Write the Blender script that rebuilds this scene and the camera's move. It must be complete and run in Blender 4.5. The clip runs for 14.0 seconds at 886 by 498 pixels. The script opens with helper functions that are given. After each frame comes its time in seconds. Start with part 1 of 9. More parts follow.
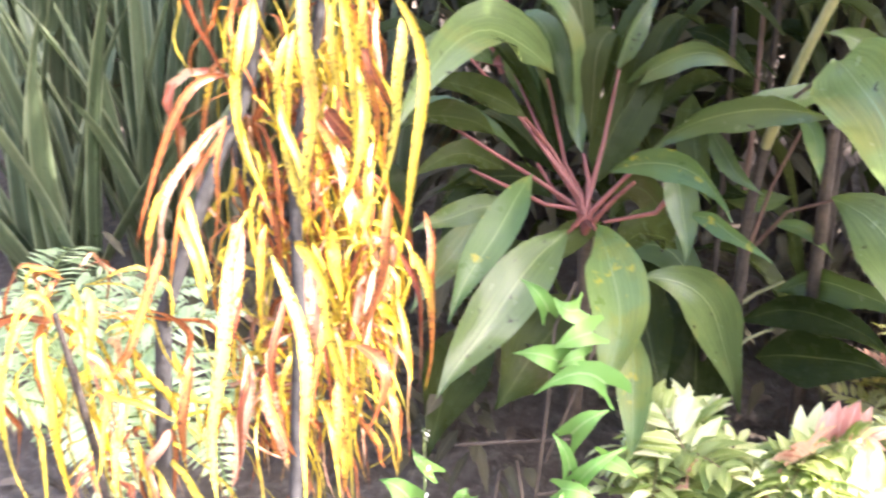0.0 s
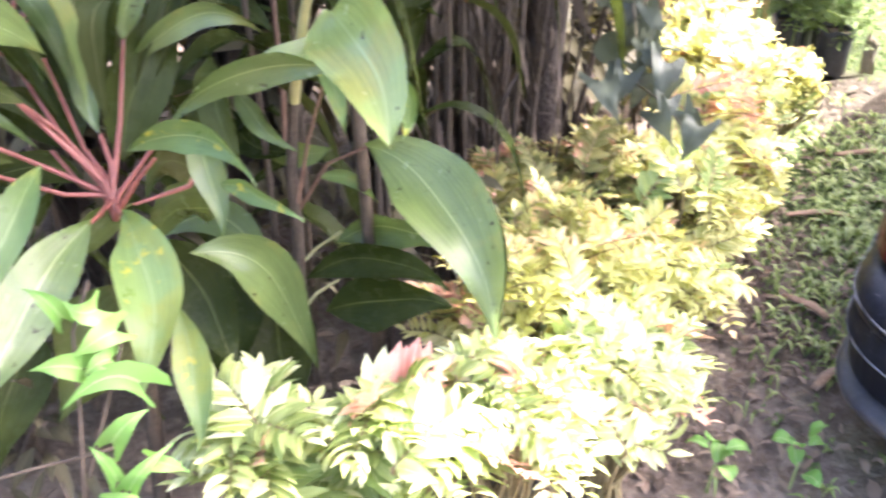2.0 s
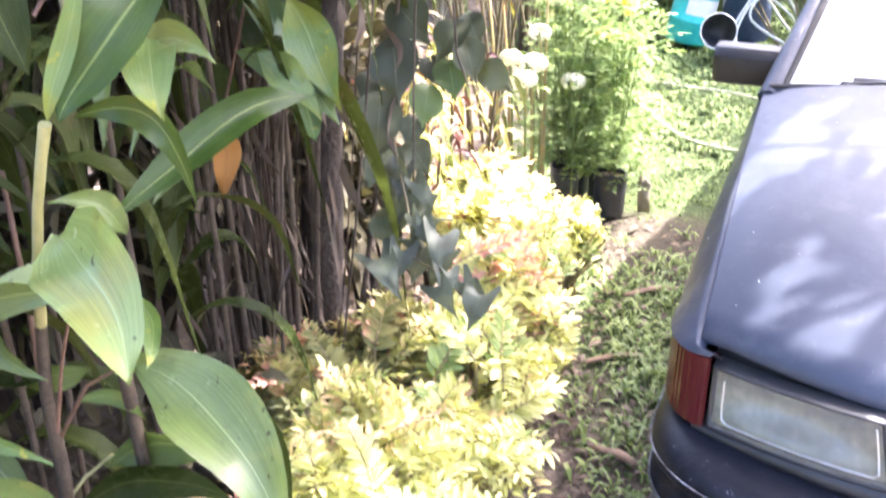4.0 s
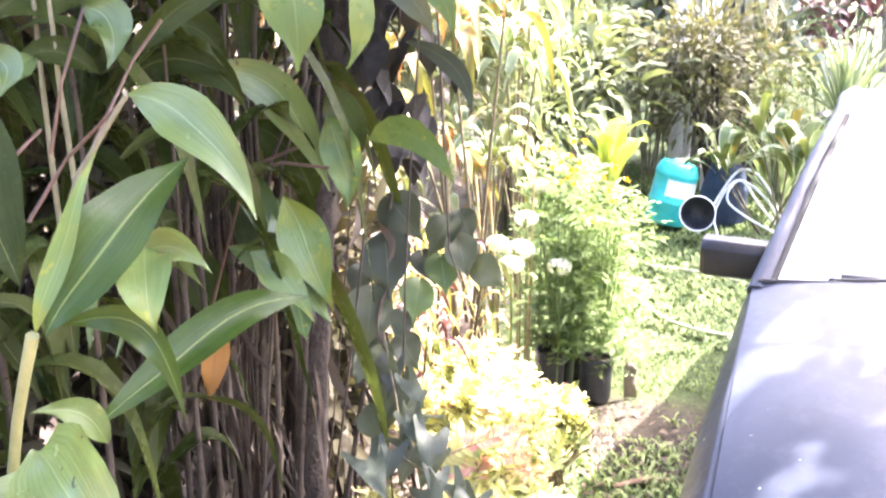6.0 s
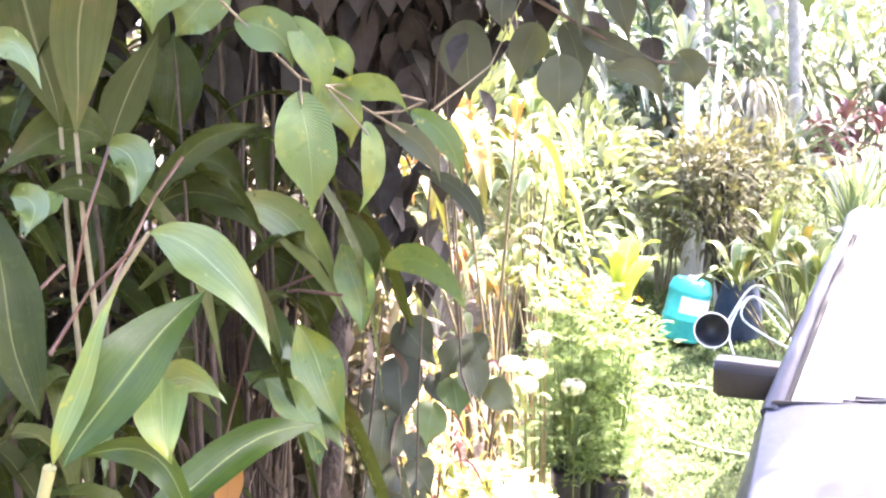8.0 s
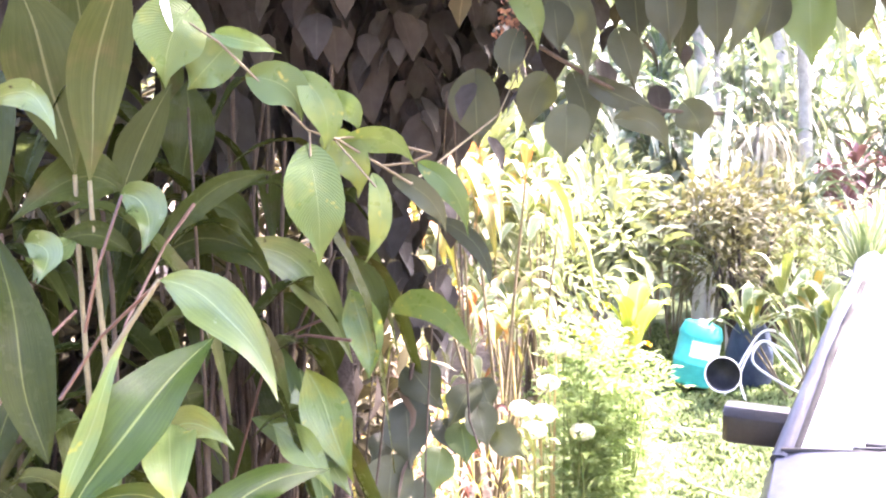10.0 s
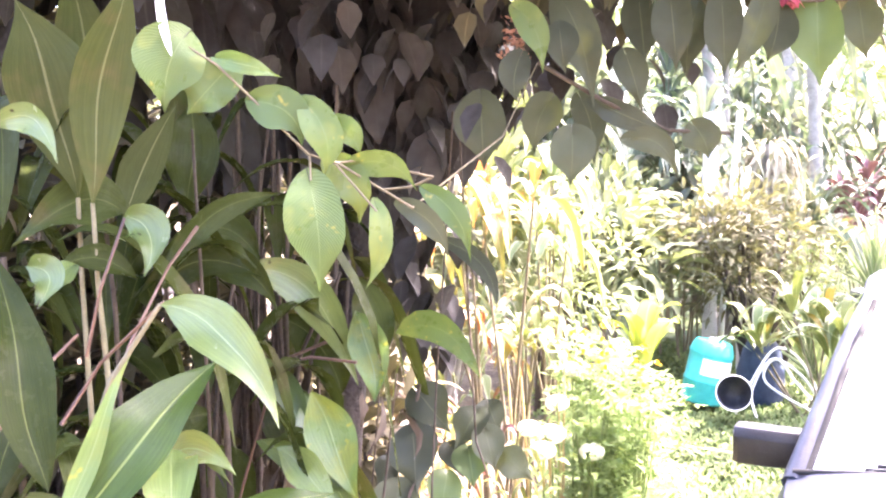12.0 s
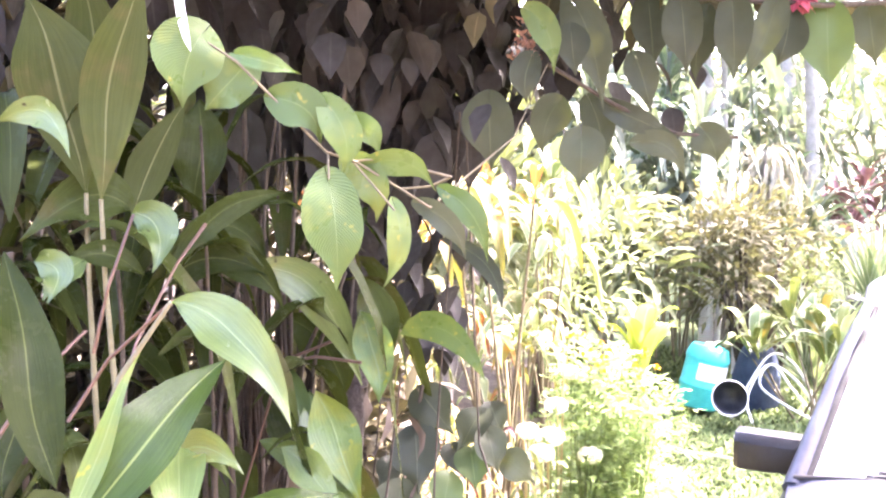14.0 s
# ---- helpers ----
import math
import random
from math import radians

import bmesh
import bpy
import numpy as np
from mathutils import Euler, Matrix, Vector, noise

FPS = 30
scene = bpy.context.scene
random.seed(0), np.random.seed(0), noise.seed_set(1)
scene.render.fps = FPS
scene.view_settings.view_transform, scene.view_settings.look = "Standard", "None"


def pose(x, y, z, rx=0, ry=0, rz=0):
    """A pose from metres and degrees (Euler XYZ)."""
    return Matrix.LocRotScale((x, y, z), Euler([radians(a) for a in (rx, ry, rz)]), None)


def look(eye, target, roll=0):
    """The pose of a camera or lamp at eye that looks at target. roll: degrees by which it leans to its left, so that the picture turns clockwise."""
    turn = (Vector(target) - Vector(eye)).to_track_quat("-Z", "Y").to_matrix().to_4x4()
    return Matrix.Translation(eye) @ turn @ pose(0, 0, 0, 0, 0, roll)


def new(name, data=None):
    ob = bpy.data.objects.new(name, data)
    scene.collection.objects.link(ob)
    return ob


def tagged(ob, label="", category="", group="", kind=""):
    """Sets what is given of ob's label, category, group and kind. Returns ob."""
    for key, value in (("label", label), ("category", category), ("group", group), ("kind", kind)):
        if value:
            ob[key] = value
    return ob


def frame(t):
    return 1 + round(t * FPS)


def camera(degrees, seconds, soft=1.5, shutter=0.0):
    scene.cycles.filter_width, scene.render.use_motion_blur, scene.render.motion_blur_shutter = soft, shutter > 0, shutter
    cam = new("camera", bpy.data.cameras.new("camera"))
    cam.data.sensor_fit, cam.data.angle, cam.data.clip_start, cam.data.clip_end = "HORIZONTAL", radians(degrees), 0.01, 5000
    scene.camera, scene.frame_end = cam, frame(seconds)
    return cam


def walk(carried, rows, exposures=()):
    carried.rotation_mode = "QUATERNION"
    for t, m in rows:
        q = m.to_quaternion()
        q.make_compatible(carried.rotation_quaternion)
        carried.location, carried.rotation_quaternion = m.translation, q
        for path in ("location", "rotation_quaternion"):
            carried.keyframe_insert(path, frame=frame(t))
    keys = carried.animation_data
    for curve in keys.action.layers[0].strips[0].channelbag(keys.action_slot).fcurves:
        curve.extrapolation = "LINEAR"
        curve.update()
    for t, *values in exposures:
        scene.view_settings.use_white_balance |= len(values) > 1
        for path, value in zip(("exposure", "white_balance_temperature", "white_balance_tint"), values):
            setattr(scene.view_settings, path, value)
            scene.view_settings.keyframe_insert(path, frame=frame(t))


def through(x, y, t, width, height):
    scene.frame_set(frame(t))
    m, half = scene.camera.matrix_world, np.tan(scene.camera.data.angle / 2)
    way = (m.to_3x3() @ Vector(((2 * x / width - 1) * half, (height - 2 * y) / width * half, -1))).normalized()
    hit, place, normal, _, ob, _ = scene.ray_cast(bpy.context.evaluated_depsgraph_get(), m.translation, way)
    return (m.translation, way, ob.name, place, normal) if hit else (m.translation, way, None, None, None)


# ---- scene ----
cam = camera(46.0, 14.0, soft=2.2, shutter=0.5)
EXPOSURES = [(0.0, 3.44, 6150, 19), (0.8, 3.88, 6100, 20), (1.6, 4.13, 6040, 21), (2.2, 3.88, 6150, 20), (3.7, 3.98, 6060, 20), (6.0, 4.23, 6170, 23), (8.5, 4.54, 6300, 28), (11.0, 4.76, 6350, 32), (14.0, 4.82, 6350, 32)]
# seconds, eye, yaw, pitch, lean
PATH = [
    (0.0, 0.002, 0.003, 1.841, -0.02, -29.47, 1.52),
    (0.5, 0.038, 0.016, 1.844, -5.15, -30.34, 1.42),
    (1.0, 0.085, 0.046, 1.837, -12.48, -30.89, 0.25),
    (1.5, 0.139, 0.049, 1.834, -17.39, -31.32, 0.27),
    (2.0, 0.206, 0.057, 1.829, -22.71, -32.23, -0.56),
    (2.5, 0.263, 0.065, 1.821, -27.54, -32.09, -0.97),
    (3.0, 0.316, 0.075, 1.817, -31.70, -30.61, -1.40),
    (3.5, 0.351, 0.091, 1.831, -34.14, -28.20, -0.53),
    (3.7, 0.351, 0.102, 1.847, -33.87, -26.47, 0.10),
    (5.8, 0.366, 0.203, 1.909, -34.95, -15.93, 0.22),
    (6.0, 0.360, 0.195, 1.923, -34.95, -15.03, -0.36),
    (6.5, 0.352, 0.181, 1.937, -34.71, -13.23, -0.31),
    (7.0, 0.349, 0.172, 1.944, -34.75, -11.88, -0.49),
    (7.5, 0.349, 0.170, 1.952, -34.93, -10.91, -0.21),
    (8.0, 0.347, 0.162, 1.958, -34.08, -8.76, 0.14),
    (8.5, 0.341, 0.146, 1.969, -34.62, -7.31, -0.01),
    (8.7, 0.340, 0.134, 1.965, -34.42, -6.88, 0.08),
    (10.8, 0.354, 0.149, 1.974, -32.62, -6.57, 0.64),
    (11.0, 0.361, 0.149, 1.970, -32.33, -6.58, 0.89),
    (11.5, 0.366, 0.155, 1.972, -32.50, -6.41, 0.70),
    (12.0, 0.361, 0.152, 1.979, -32.90, -5.56, 0.20),
    (12.5, 0.355, 0.153, 1.979, -32.75, -5.28, 0.17),
    (13.0, 0.351, 0.165, 1.975, -32.54, -5.97, 0.01),
    (13.5, 0.348, 0.179, 1.971, -32.64, -6.22, -0.23),
    (14.0, 0.341, 0.175, 1.977, -33.24, -5.49, -0.60),
]
walk(cam, [(t, pose(x, y, z, 90 + pitch, 0, yaw) @ pose(0, 0, 0, 0, 0, -lean)) for t, x, y, z, yaw, pitch, lean in PATH], EXPOSURES)

# ---------------------------------------------------------------- light
SUN_EL, SUN_AZ = 50.0, 96.0      # degrees; azimuth from +y towards +x
world = bpy.data.worlds.new("sky")
scene.world = world
world.use_nodes = True
wn = world.node_tree.nodes
sky = wn.new("ShaderNodeTexSky")
sky.sky_type = 'NISHITA'
sky.sun_disc = False
sky.sun_elevation, sky.sun_rotation = radians(SUN_EL), radians(SUN_AZ)
sky.dust_density = 5.0
sky.air_density, sky.ozone_density = 0.8, 0.6
wn["Background"].inputs["Strength"].default_value = 0.15
world.node_tree.links.new(sky.outputs[0], wn["Background"].inputs["Color"])
sun_data = bpy.data.lights.new("sun", 'SUN')
sun_data.energy, sun_data.angle, sun_data.color = 2.5, radians(0.6), (1.0, 0.95, 0.86)
sun = new("sun", sun_data)
se, sa = radians(SUN_EL), radians(SUN_AZ)
sun_dir = Vector((math.cos(se) * math.sin(sa), math.cos(se) * math.cos(sa), math.sin(se)))
sun.matrix_world = look(sun_dir * 30, (0, 0, 0))

# ---------------------------------------------------------------- materials
def mat(name, rough=0.6, metal=0.0, spec=0.5):
    m = bpy.data.materials.new(name)
    m.use_nodes = True
    nt = m.node_tree
    b = nt.nodes["Principled BSDF"]
    b.inputs["Roughness"].default_value = rough
    b.inputs["Metallic"].default_value = metal
    b.inputs["Specular IOR Level"].default_value = spec
    return m, nt, b


def ramp(nt, source, stops):
    r = nt.nodes.new("ShaderNodeValToRGB")
    e = r.color_ramp.elements
    while len(e) < len(stops):
        e.new(0.5)
    for i, (p, c) in enumerate(stops):
        e[i].position, e[i].color = p, (*c, 1)
    nt.links.new(source, r.inputs[0])
    return r.outputs[0]


def tex_noise(nt, scale, detail=4.0, coord=None, rough=0.55):
    n = nt.nodes.new("ShaderNodeTexNoise")
    n.inputs["Scale"].default_value, n.inputs["Detail"].default_value = scale, detail
    n.inputs["Roughness"].default_value = rough
    if coord is None:
        coord = nt.nodes.new("ShaderNodeNewGeometry").outputs["Position"]
    nt.links.new(coord, n.inputs["Vector"])
    return n.outputs[0]


def mix(nt, fac, a, b, blend='MIX'):
    n = nt.nodes.new("ShaderNodeMix")
    n.data_type, n.blend_type = 'RGBA', blend
    for socket, value in ((n.inputs[0], fac), (n.inputs[6], a), (n.inputs[7], b)):
        if hasattr(value, "links"):
            nt.links.new(value, socket)
        elif isinstance(value, tuple):
            socket.default_value = (*value, 1)
        else:
            socket.default_value = value
    return n.outputs[2]


def calc(nt, op, a, b=0.0):
    n = nt.nodes.new("ShaderNodeMath")
    n.operation = op
    for socket, value in ((n.inputs[0], a), (n.inputs[1], b)):
        if hasattr(value, "links"):
            nt.links.new(value, socket)
        else:
            socket.default_value = value
    return n.outputs[0]


def bump(nt, b, height, strength=0.3, distance=0.01):
    n = nt.nodes.new("ShaderNodeBump")
    n.inputs["Strength"].default_value, n.inputs["Distance"].default_value = strength, distance
    nt.links.new(height, n.inputs["Height"])
    nt.links.new(n.outputs[0], b.inputs["Normal"])


def surface(name, stops, scale=8.0, rough=0.7, bumps=0.3, bump_scale=None, metal=0.0, spec=0.4, dist=0.01):
    """Plain stuff: two scales of noise in its colour, and relief."""
    m, nt, b = mat(name, rough, metal, spec)
    n1 = tex_noise(nt, scale)
    n2 = tex_noise(nt, scale * 6)
    s = calc(nt, 'ADD', calc(nt, 'MULTIPLY', n1, 0.65), calc(nt, 'MULTIPLY', n2, 0.35))
    nt.links.new(ramp(nt, s, stops), b.inputs["Base Color"])
    if bumps:
        bump(nt, b, tex_noise(nt, bump_scale or scale * 4, 6), bumps, dist)
    return m


def leaf_mat(name, low, high, rib, rough=0.38, through=0.3, puff=0.04, spots=None, spot_scale=70.0, spot_level=0.58, edge=None, veins=60.0, spec=None, joined=False, tip=None, rib_w=0.05, streak=0.0, patch=None, freckle=None):
    """A leaf: colour between low and high from leaf to leaf, a pale midrib, fine veins, light passing through."""
    m, nt, b = mat(name, rough, 0.0, spec or (0.42 if streak else 0.35))
    uv = nt.nodes.new("ShaderNodeUVMap").outputs[0]
    sep = nt.nodes.new("ShaderNodeSeparateXYZ")
    nt.links.new(uv, sep.inputs[0])
    if joined:
        rnd = nt.nodes.new("ShaderNodeNewGeometry").outputs["Random Per Island"]
    else:
        rnd = nt.nodes.new("ShaderNodeObjectInfo").outputs["Random"]
    n1 = tex_noise(nt, 14.0, 3)
    v = calc(nt, 'ADD', calc(nt, 'MULTIPLY', rnd, 0.6), calc(nt, 'MULTIPLY', n1, 0.4))
    col = ramp(nt, v, [(0.2, low), (0.8, high)])
    across = calc(nt, 'ABSOLUTE', calc(nt, 'SUBTRACT', sep.outputs[0], 0.5))
    w = nt.nodes.new("ShaderNodeTexWave")
    w.wave_type, w.bands_direction = 'BANDS', 'Y'
    w.inputs["Scale"].default_value, w.inputs["Distortion"].default_value = veins / 6.3, 1.2
    tilt = nt.nodes.new("ShaderNodeCombineXYZ")
    nt.links.new(calc(nt, 'MULTIPLY', sep.outputs[0], 0.0), tilt.inputs[0])
    nt.links.new(calc(nt, 'SUBTRACT', sep.outputs[1], calc(nt, 'MULTIPLY', across, 0.6)), tilt.inputs[1])
    nt.links.new(tilt.outputs[0], w.inputs["Vector"])
    vein = w.outputs["Fac"]
    col = mix(nt, calc(nt, 'MULTIPLY', vein, 0.012 if streak else 0.03), col, tuple(min(1, c * 1.5 + 0.02) for c in high))
    if patch:
        wide = calc(nt, 'ADD', calc(nt, 'MULTIPLY', tex_noise(nt, patch[1], 3), 0.8), calc(nt, 'MULTIPLY', rnd, 0.2))
        col = mix(nt, ramp(nt, wide, [(patch[2], (0, 0, 0)), (patch[2] + 0.10, (1, 1, 1))]), col, patch[0])
    if streak:
        line = nt.nodes.new("ShaderNodeCombineXYZ")
        nt.links.new(calc(nt, 'MULTIPLY', calc(nt, 'SUBTRACT', sep.outputs[0], calc(nt, 'MULTIPLY', calc(nt, 'SUBTRACT', sep.outputs[0], 0.5), calc(nt, 'MULTIPLY', sep.outputs[1], -0.5))), 34.0), line.inputs[0])
        nt.links.new(calc(nt, 'MULTIPLY', sep.outputs[1], 2.5), line.inputs[1])
        nt.links.new(calc(nt, 'MULTIPLY', rnd, 40.0), line.inputs[2])
        lines = tex_noise(nt, 1.0, 3, line.outputs[0])
        col = mix(nt, ramp(nt, lines, [(0.38, (streak, streak, streak)), (0.62, (0, 0, 0))]), col, tuple(c * 0.45 for c in low))
        vein = calc(nt, 'ADD', calc(nt, 'MULTIPLY', vein, 0.08), calc(nt, 'MULTIPLY', lines, 2.2))
    if tip:
        f = ramp(nt, calc(nt, 'ADD', sep.outputs[1], calc(nt, 'MULTIPLY', n1, 0.15)), [(1.0, (0, 0, 0)), (1.10, (1, 1, 1))])
        col = mix(nt, f, col, tip)
    if spots:
        f = ramp(nt, tex_noise(nt, spot_scale, 2), [(spot_level, (0, 0, 0)), (spot_level + 0.08, (1, 1, 1))])
        col = mix(nt, f, col, spots)
    if freckle:
        dots = nt.nodes.new("ShaderNodeCombineXYZ")
        nt.links.new(calc(nt, 'MULTIPLY', sep.outputs[0], 3.5), dots.inputs[0])
        nt.links.new(calc(nt, 'MULTIPLY', sep.outputs[1], 42.0), dots.inputs[1])
        nt.links.new(calc(nt, 'MULTIPLY', rnd, 60.0), dots.inputs[2])
        f = calc(nt, 'MULTIPLY', tex_noise(nt, 1.0, 2, dots.outputs[0]), calc(nt, 'ADD', 0.80, calc(nt, 'MULTIPLY', across, 0.55)))
        col = mix(nt, ramp(nt, f, [(0.52, (0, 0, 0)), (0.58, (1, 1, 1))]), col, freckle)
    if edge:
        f = ramp(nt, calc(nt, 'ADD', across, calc(nt, 'MULTIPLY', n1, 0.08)), [(0.40, (0, 0, 0)), (0.50, (1, 1, 1))])
        col = mix(nt, f, col, edge)
    f = ramp(nt, across, [(rib_w * 0.4, (1, 1, 1)), (rib_w, (0, 0, 0))])
    col = mix(nt, f, col, rib)
    nt.links.new(col, b.inputs["Base Color"])
    gloss = ramp(nt, tex_noise(nt, 32.0, 4), [(0.3, (rough * 0.75,) * 3), (0.7, (min(1.0, rough * 1.5),) * 3)])
    nt.links.new(gloss, b.inputs["Roughness"])
    relief = calc(nt, 'ADD', calc(nt, 'ADD', vein, calc(nt, 'MULTIPLY', f, 1.5)), calc(nt, 'MULTIPLY', n1, 5.0 if streak else 2.0))
    bump(nt, b, relief, 0.24 if streak else puff, 0.004)
    tr = nt.nodes.new("ShaderNodeBsdfTranslucent")
    nt.links.new(mix(nt, 1.0, col, (0.92, 0.95, 0.62), 'MULTIPLY'), tr.inputs[0])
    ms = nt.nodes.new("ShaderNodeMixShader")
    ms.inputs[0].default_value = through
    nt.links.new(b.outputs[0], ms.inputs[1])
    nt.links.new(tr.outputs[0], ms.inputs[2])
    nt.links.new(ms.outputs[0], nt.nodes["Material Output"].inputs[0])
    return m


M_TI = leaf_mat("ti_leaf", (0.092, 0.136, 0.042), (0.182, 0.240, 0.078), (0.215, 0.270, 0.105), rough=0.19, spec=0.55, tip=(0.42, 0.38, 0.055), spots=(0.045, 0.045, 0.018), spot_scale=44, spot_level=0.68, rib_w=0.018, streak=0.26, patch=((0.195, 0.215, 0.060), 9.0, 0.58))
# olive and dark copies of the ti leaf: the shade is in their colour
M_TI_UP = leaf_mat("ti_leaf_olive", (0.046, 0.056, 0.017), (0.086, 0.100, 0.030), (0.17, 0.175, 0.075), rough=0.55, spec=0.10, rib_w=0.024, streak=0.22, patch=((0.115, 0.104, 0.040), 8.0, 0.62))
M_TI_SHADED = leaf_mat("ti_leaf_shaded", (0.028, 0.039, 0.010), (0.067, 0.084, 0.022), (0.095, 0.110, 0.035), rough=0.22, spec=0.10, rib_w=0.018, streak=0.26, patch=((0.078, 0.075, 0.024), 8.0, 0.60))
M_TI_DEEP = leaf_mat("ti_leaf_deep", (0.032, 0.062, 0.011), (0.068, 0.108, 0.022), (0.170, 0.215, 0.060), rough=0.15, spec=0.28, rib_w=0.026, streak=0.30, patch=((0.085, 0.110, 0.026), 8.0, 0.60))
M_TI_PALE = leaf_mat("ti_leaf_pale", (0.090, 0.150, 0.042), (0.160, 0.232, 0.070), (0.190, 0.255, 0.100), rough=0.33, spots=(0.300, 0.280, 0.030), spot_scale=30, spot_level=0.63, tip=(0.361, 0.325, 0.036), rib_w=0.022, streak=0.25, patch=((0.185, 0.222, 0.043), 10.0, 0.52))
M_CROTON = leaf_mat("croton_yellow", (0.420, 0.280, 0.012), (0.700, 0.580, 0.100), (0.640, 0.520, 0.070), rough=0.36, through=0.32, freckle=(0.10, 0.065, 0.013), patch=((0.480, 0.180, 0.035), 13.0, 0.60))
M_CROTON_RED = leaf_mat("croton_red", (0.20, 0.045, 0.022), (0.46, 0.16, 0.045), (0.60, 0.24, 0.09), rough=0.33, through=0.3, freckle=(0.075, 0.032, 0.016), patch=((0.66, 0.44, 0.04), 14.0, 0.54))
M_CROTON_PALE = leaf_mat("croton_pale", (0.36, 0.17, 0.12), (0.66, 0.46, 0.28), (0.62, 0.40, 0.28), rough=0.33, through=0.3, freckle=(0.30, 0.12, 0.06), patch=((0.46, 0.13, 0.09), 14.0, 0.56))
M_LIME = leaf_mat("hedge_lime", (0.34, 0.40, 0.10), (0.78, 0.80, 0.46), (0.72, 0.74, 0.42), rough=0.5, through=0.36, joined=True, patch=((0.80, 0.62, 0.40), 5.0, 0.60))
M_GOLD = leaf_mat("hedge_gold", (0.39, 0.39, 0.08), (0.81, 0.77, 0.37), (0.73, 0.71, 0.34), rough=0.5, through=0.36, joined=True, patch=((0.82, 0.58, 0.32), 5.0, 0.57))
M_GOLD_ONE = leaf_mat("hedge_gold_single", (0.39, 0.39, 0.08), (0.81, 0.77, 0.37), (0.73, 0.71, 0.34), rough=0.5, through=0.36, patch=((0.82, 0.58, 0.32), 5.0, 0.57))
M_LIME_ONE = leaf_mat("hedge_lime_single", (0.34, 0.40, 0.10), (0.78, 0.80, 0.46), (0.72, 0.74, 0.42), rough=0.5, through=0.36, patch=((0.80, 0.62, 0.40), 5.0, 0.60))
M_ROSE = leaf_mat("hedge_rose", (0.60, 0.24, 0.18), (0.82, 0.54, 0.40), (0.80, 0.55, 0.44), rough=0.45, through=0.3, joined=True)
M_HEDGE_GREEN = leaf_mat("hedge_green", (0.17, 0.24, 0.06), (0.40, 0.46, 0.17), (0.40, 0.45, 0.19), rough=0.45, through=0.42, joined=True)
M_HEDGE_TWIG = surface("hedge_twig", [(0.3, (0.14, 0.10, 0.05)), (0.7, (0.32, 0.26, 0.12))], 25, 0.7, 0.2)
# shaded copy of the hedge leaf, olive-brown in place of real shade
M_HEDGE_SHADED = leaf_mat("hedge_shaded", (0.15, 0.155, 0.05), (0.33, 0.30, 0.11), (0.33, 0.31, 0.13), rough=0.5, through=0.35, joined=True, patch=((0.30, 0.16, 0.08), 9.0, 0.58))
# vine leaf darkened in colour to stand for the canopy's shade
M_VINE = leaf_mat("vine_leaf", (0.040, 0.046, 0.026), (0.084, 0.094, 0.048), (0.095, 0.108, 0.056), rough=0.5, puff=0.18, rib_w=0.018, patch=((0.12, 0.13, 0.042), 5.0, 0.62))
# paler copy for the vine leaves that catch the light
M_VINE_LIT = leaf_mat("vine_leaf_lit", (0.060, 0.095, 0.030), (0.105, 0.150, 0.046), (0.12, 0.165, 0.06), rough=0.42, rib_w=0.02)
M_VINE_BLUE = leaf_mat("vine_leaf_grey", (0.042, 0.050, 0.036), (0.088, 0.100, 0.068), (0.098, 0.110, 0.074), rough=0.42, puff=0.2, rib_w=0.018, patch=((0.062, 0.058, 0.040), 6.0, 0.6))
M_WHITE_ONE = leaf_mat("bleached", (0.7, 0.68, 0.64), (0.8, 0.78, 0.75), (0.8, 0.78, 0.75), rough=0.6, through=0.1)
M_HEART = leaf_mat("heart_leaf", (0.056, 0.092, 0.022), (0.098, 0.142, 0.036), (0.120, 0.165, 0.056), rough=0.30, puff=0.22, rib_w=0.016, spots=(0.22, 0.20, 0.035), spot_scale=50, spot_level=0.66, patch=((0.140, 0.165, 0.034), 12.0, 0.58))
M_SEEDLING = leaf_mat("arrow_leaf", (0.122, 0.257, 0.055), (0.184, 0.337, 0.080), (0.233, 0.355, 0.134), rough=0.45, through=0.35)
M_STRAP = leaf_mat("strap_leaf", (0.070, 0.098, 0.046), (0.165, 0.205, 0.105), (0.130, 0.170, 0.090), rough=0.36, through=0.15, rib_w=0.10, streak=0.45, edge=(0.26, 0.29, 0.17))
M_FERN = leaf_mat("fern_leaf", (0.32, 0.43, 0.22), (0.54, 0.64, 0.38), (0.54, 0.64, 0.38), through=0.35, joined=True)
M_LIT = leaf_mat("sunny_leaf", (0.110, 0.145, 0.056), (0.245, 0.285, 0.135), (0.255, 0.290, 0.148), joined=True, through=0.33, rough=0.62)
M_STRIP = leaf_mat("dry_strip", (0.036, 0.027, 0.020), (0.122, 0.091, 0.067), (0.106, 0.078, 0.057), rough=0.8, through=0.05, joined=True)
# dark brown leaf: the gloom under the boughs is in its colour
M_GLOOM = leaf_mat("gloom_leaf", (0.033, 0.029, 0.025), (0.052, 0.046, 0.040), (0.052, 0.046, 0.040), rough=0.75, through=0.06, joined=True)
# leaf colour kept low, so that the undergrowth reads as deep shade
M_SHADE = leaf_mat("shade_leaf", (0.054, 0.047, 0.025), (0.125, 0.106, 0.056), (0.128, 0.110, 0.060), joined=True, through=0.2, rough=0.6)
M_FEATHER = leaf_mat("feathery_leaf", (0.150, 0.225, 0.075), (0.300, 0.385, 0.165), (0.310, 0.390, 0.180), joined=True, through=0.42, rough=0.62)
M_DULL = leaf_mat("dull_leaf", (0.082, 0.098, 0.044), (0.185, 0.205, 0.102), (0.195, 0.210, 0.115), joined=True, rough=0.62)
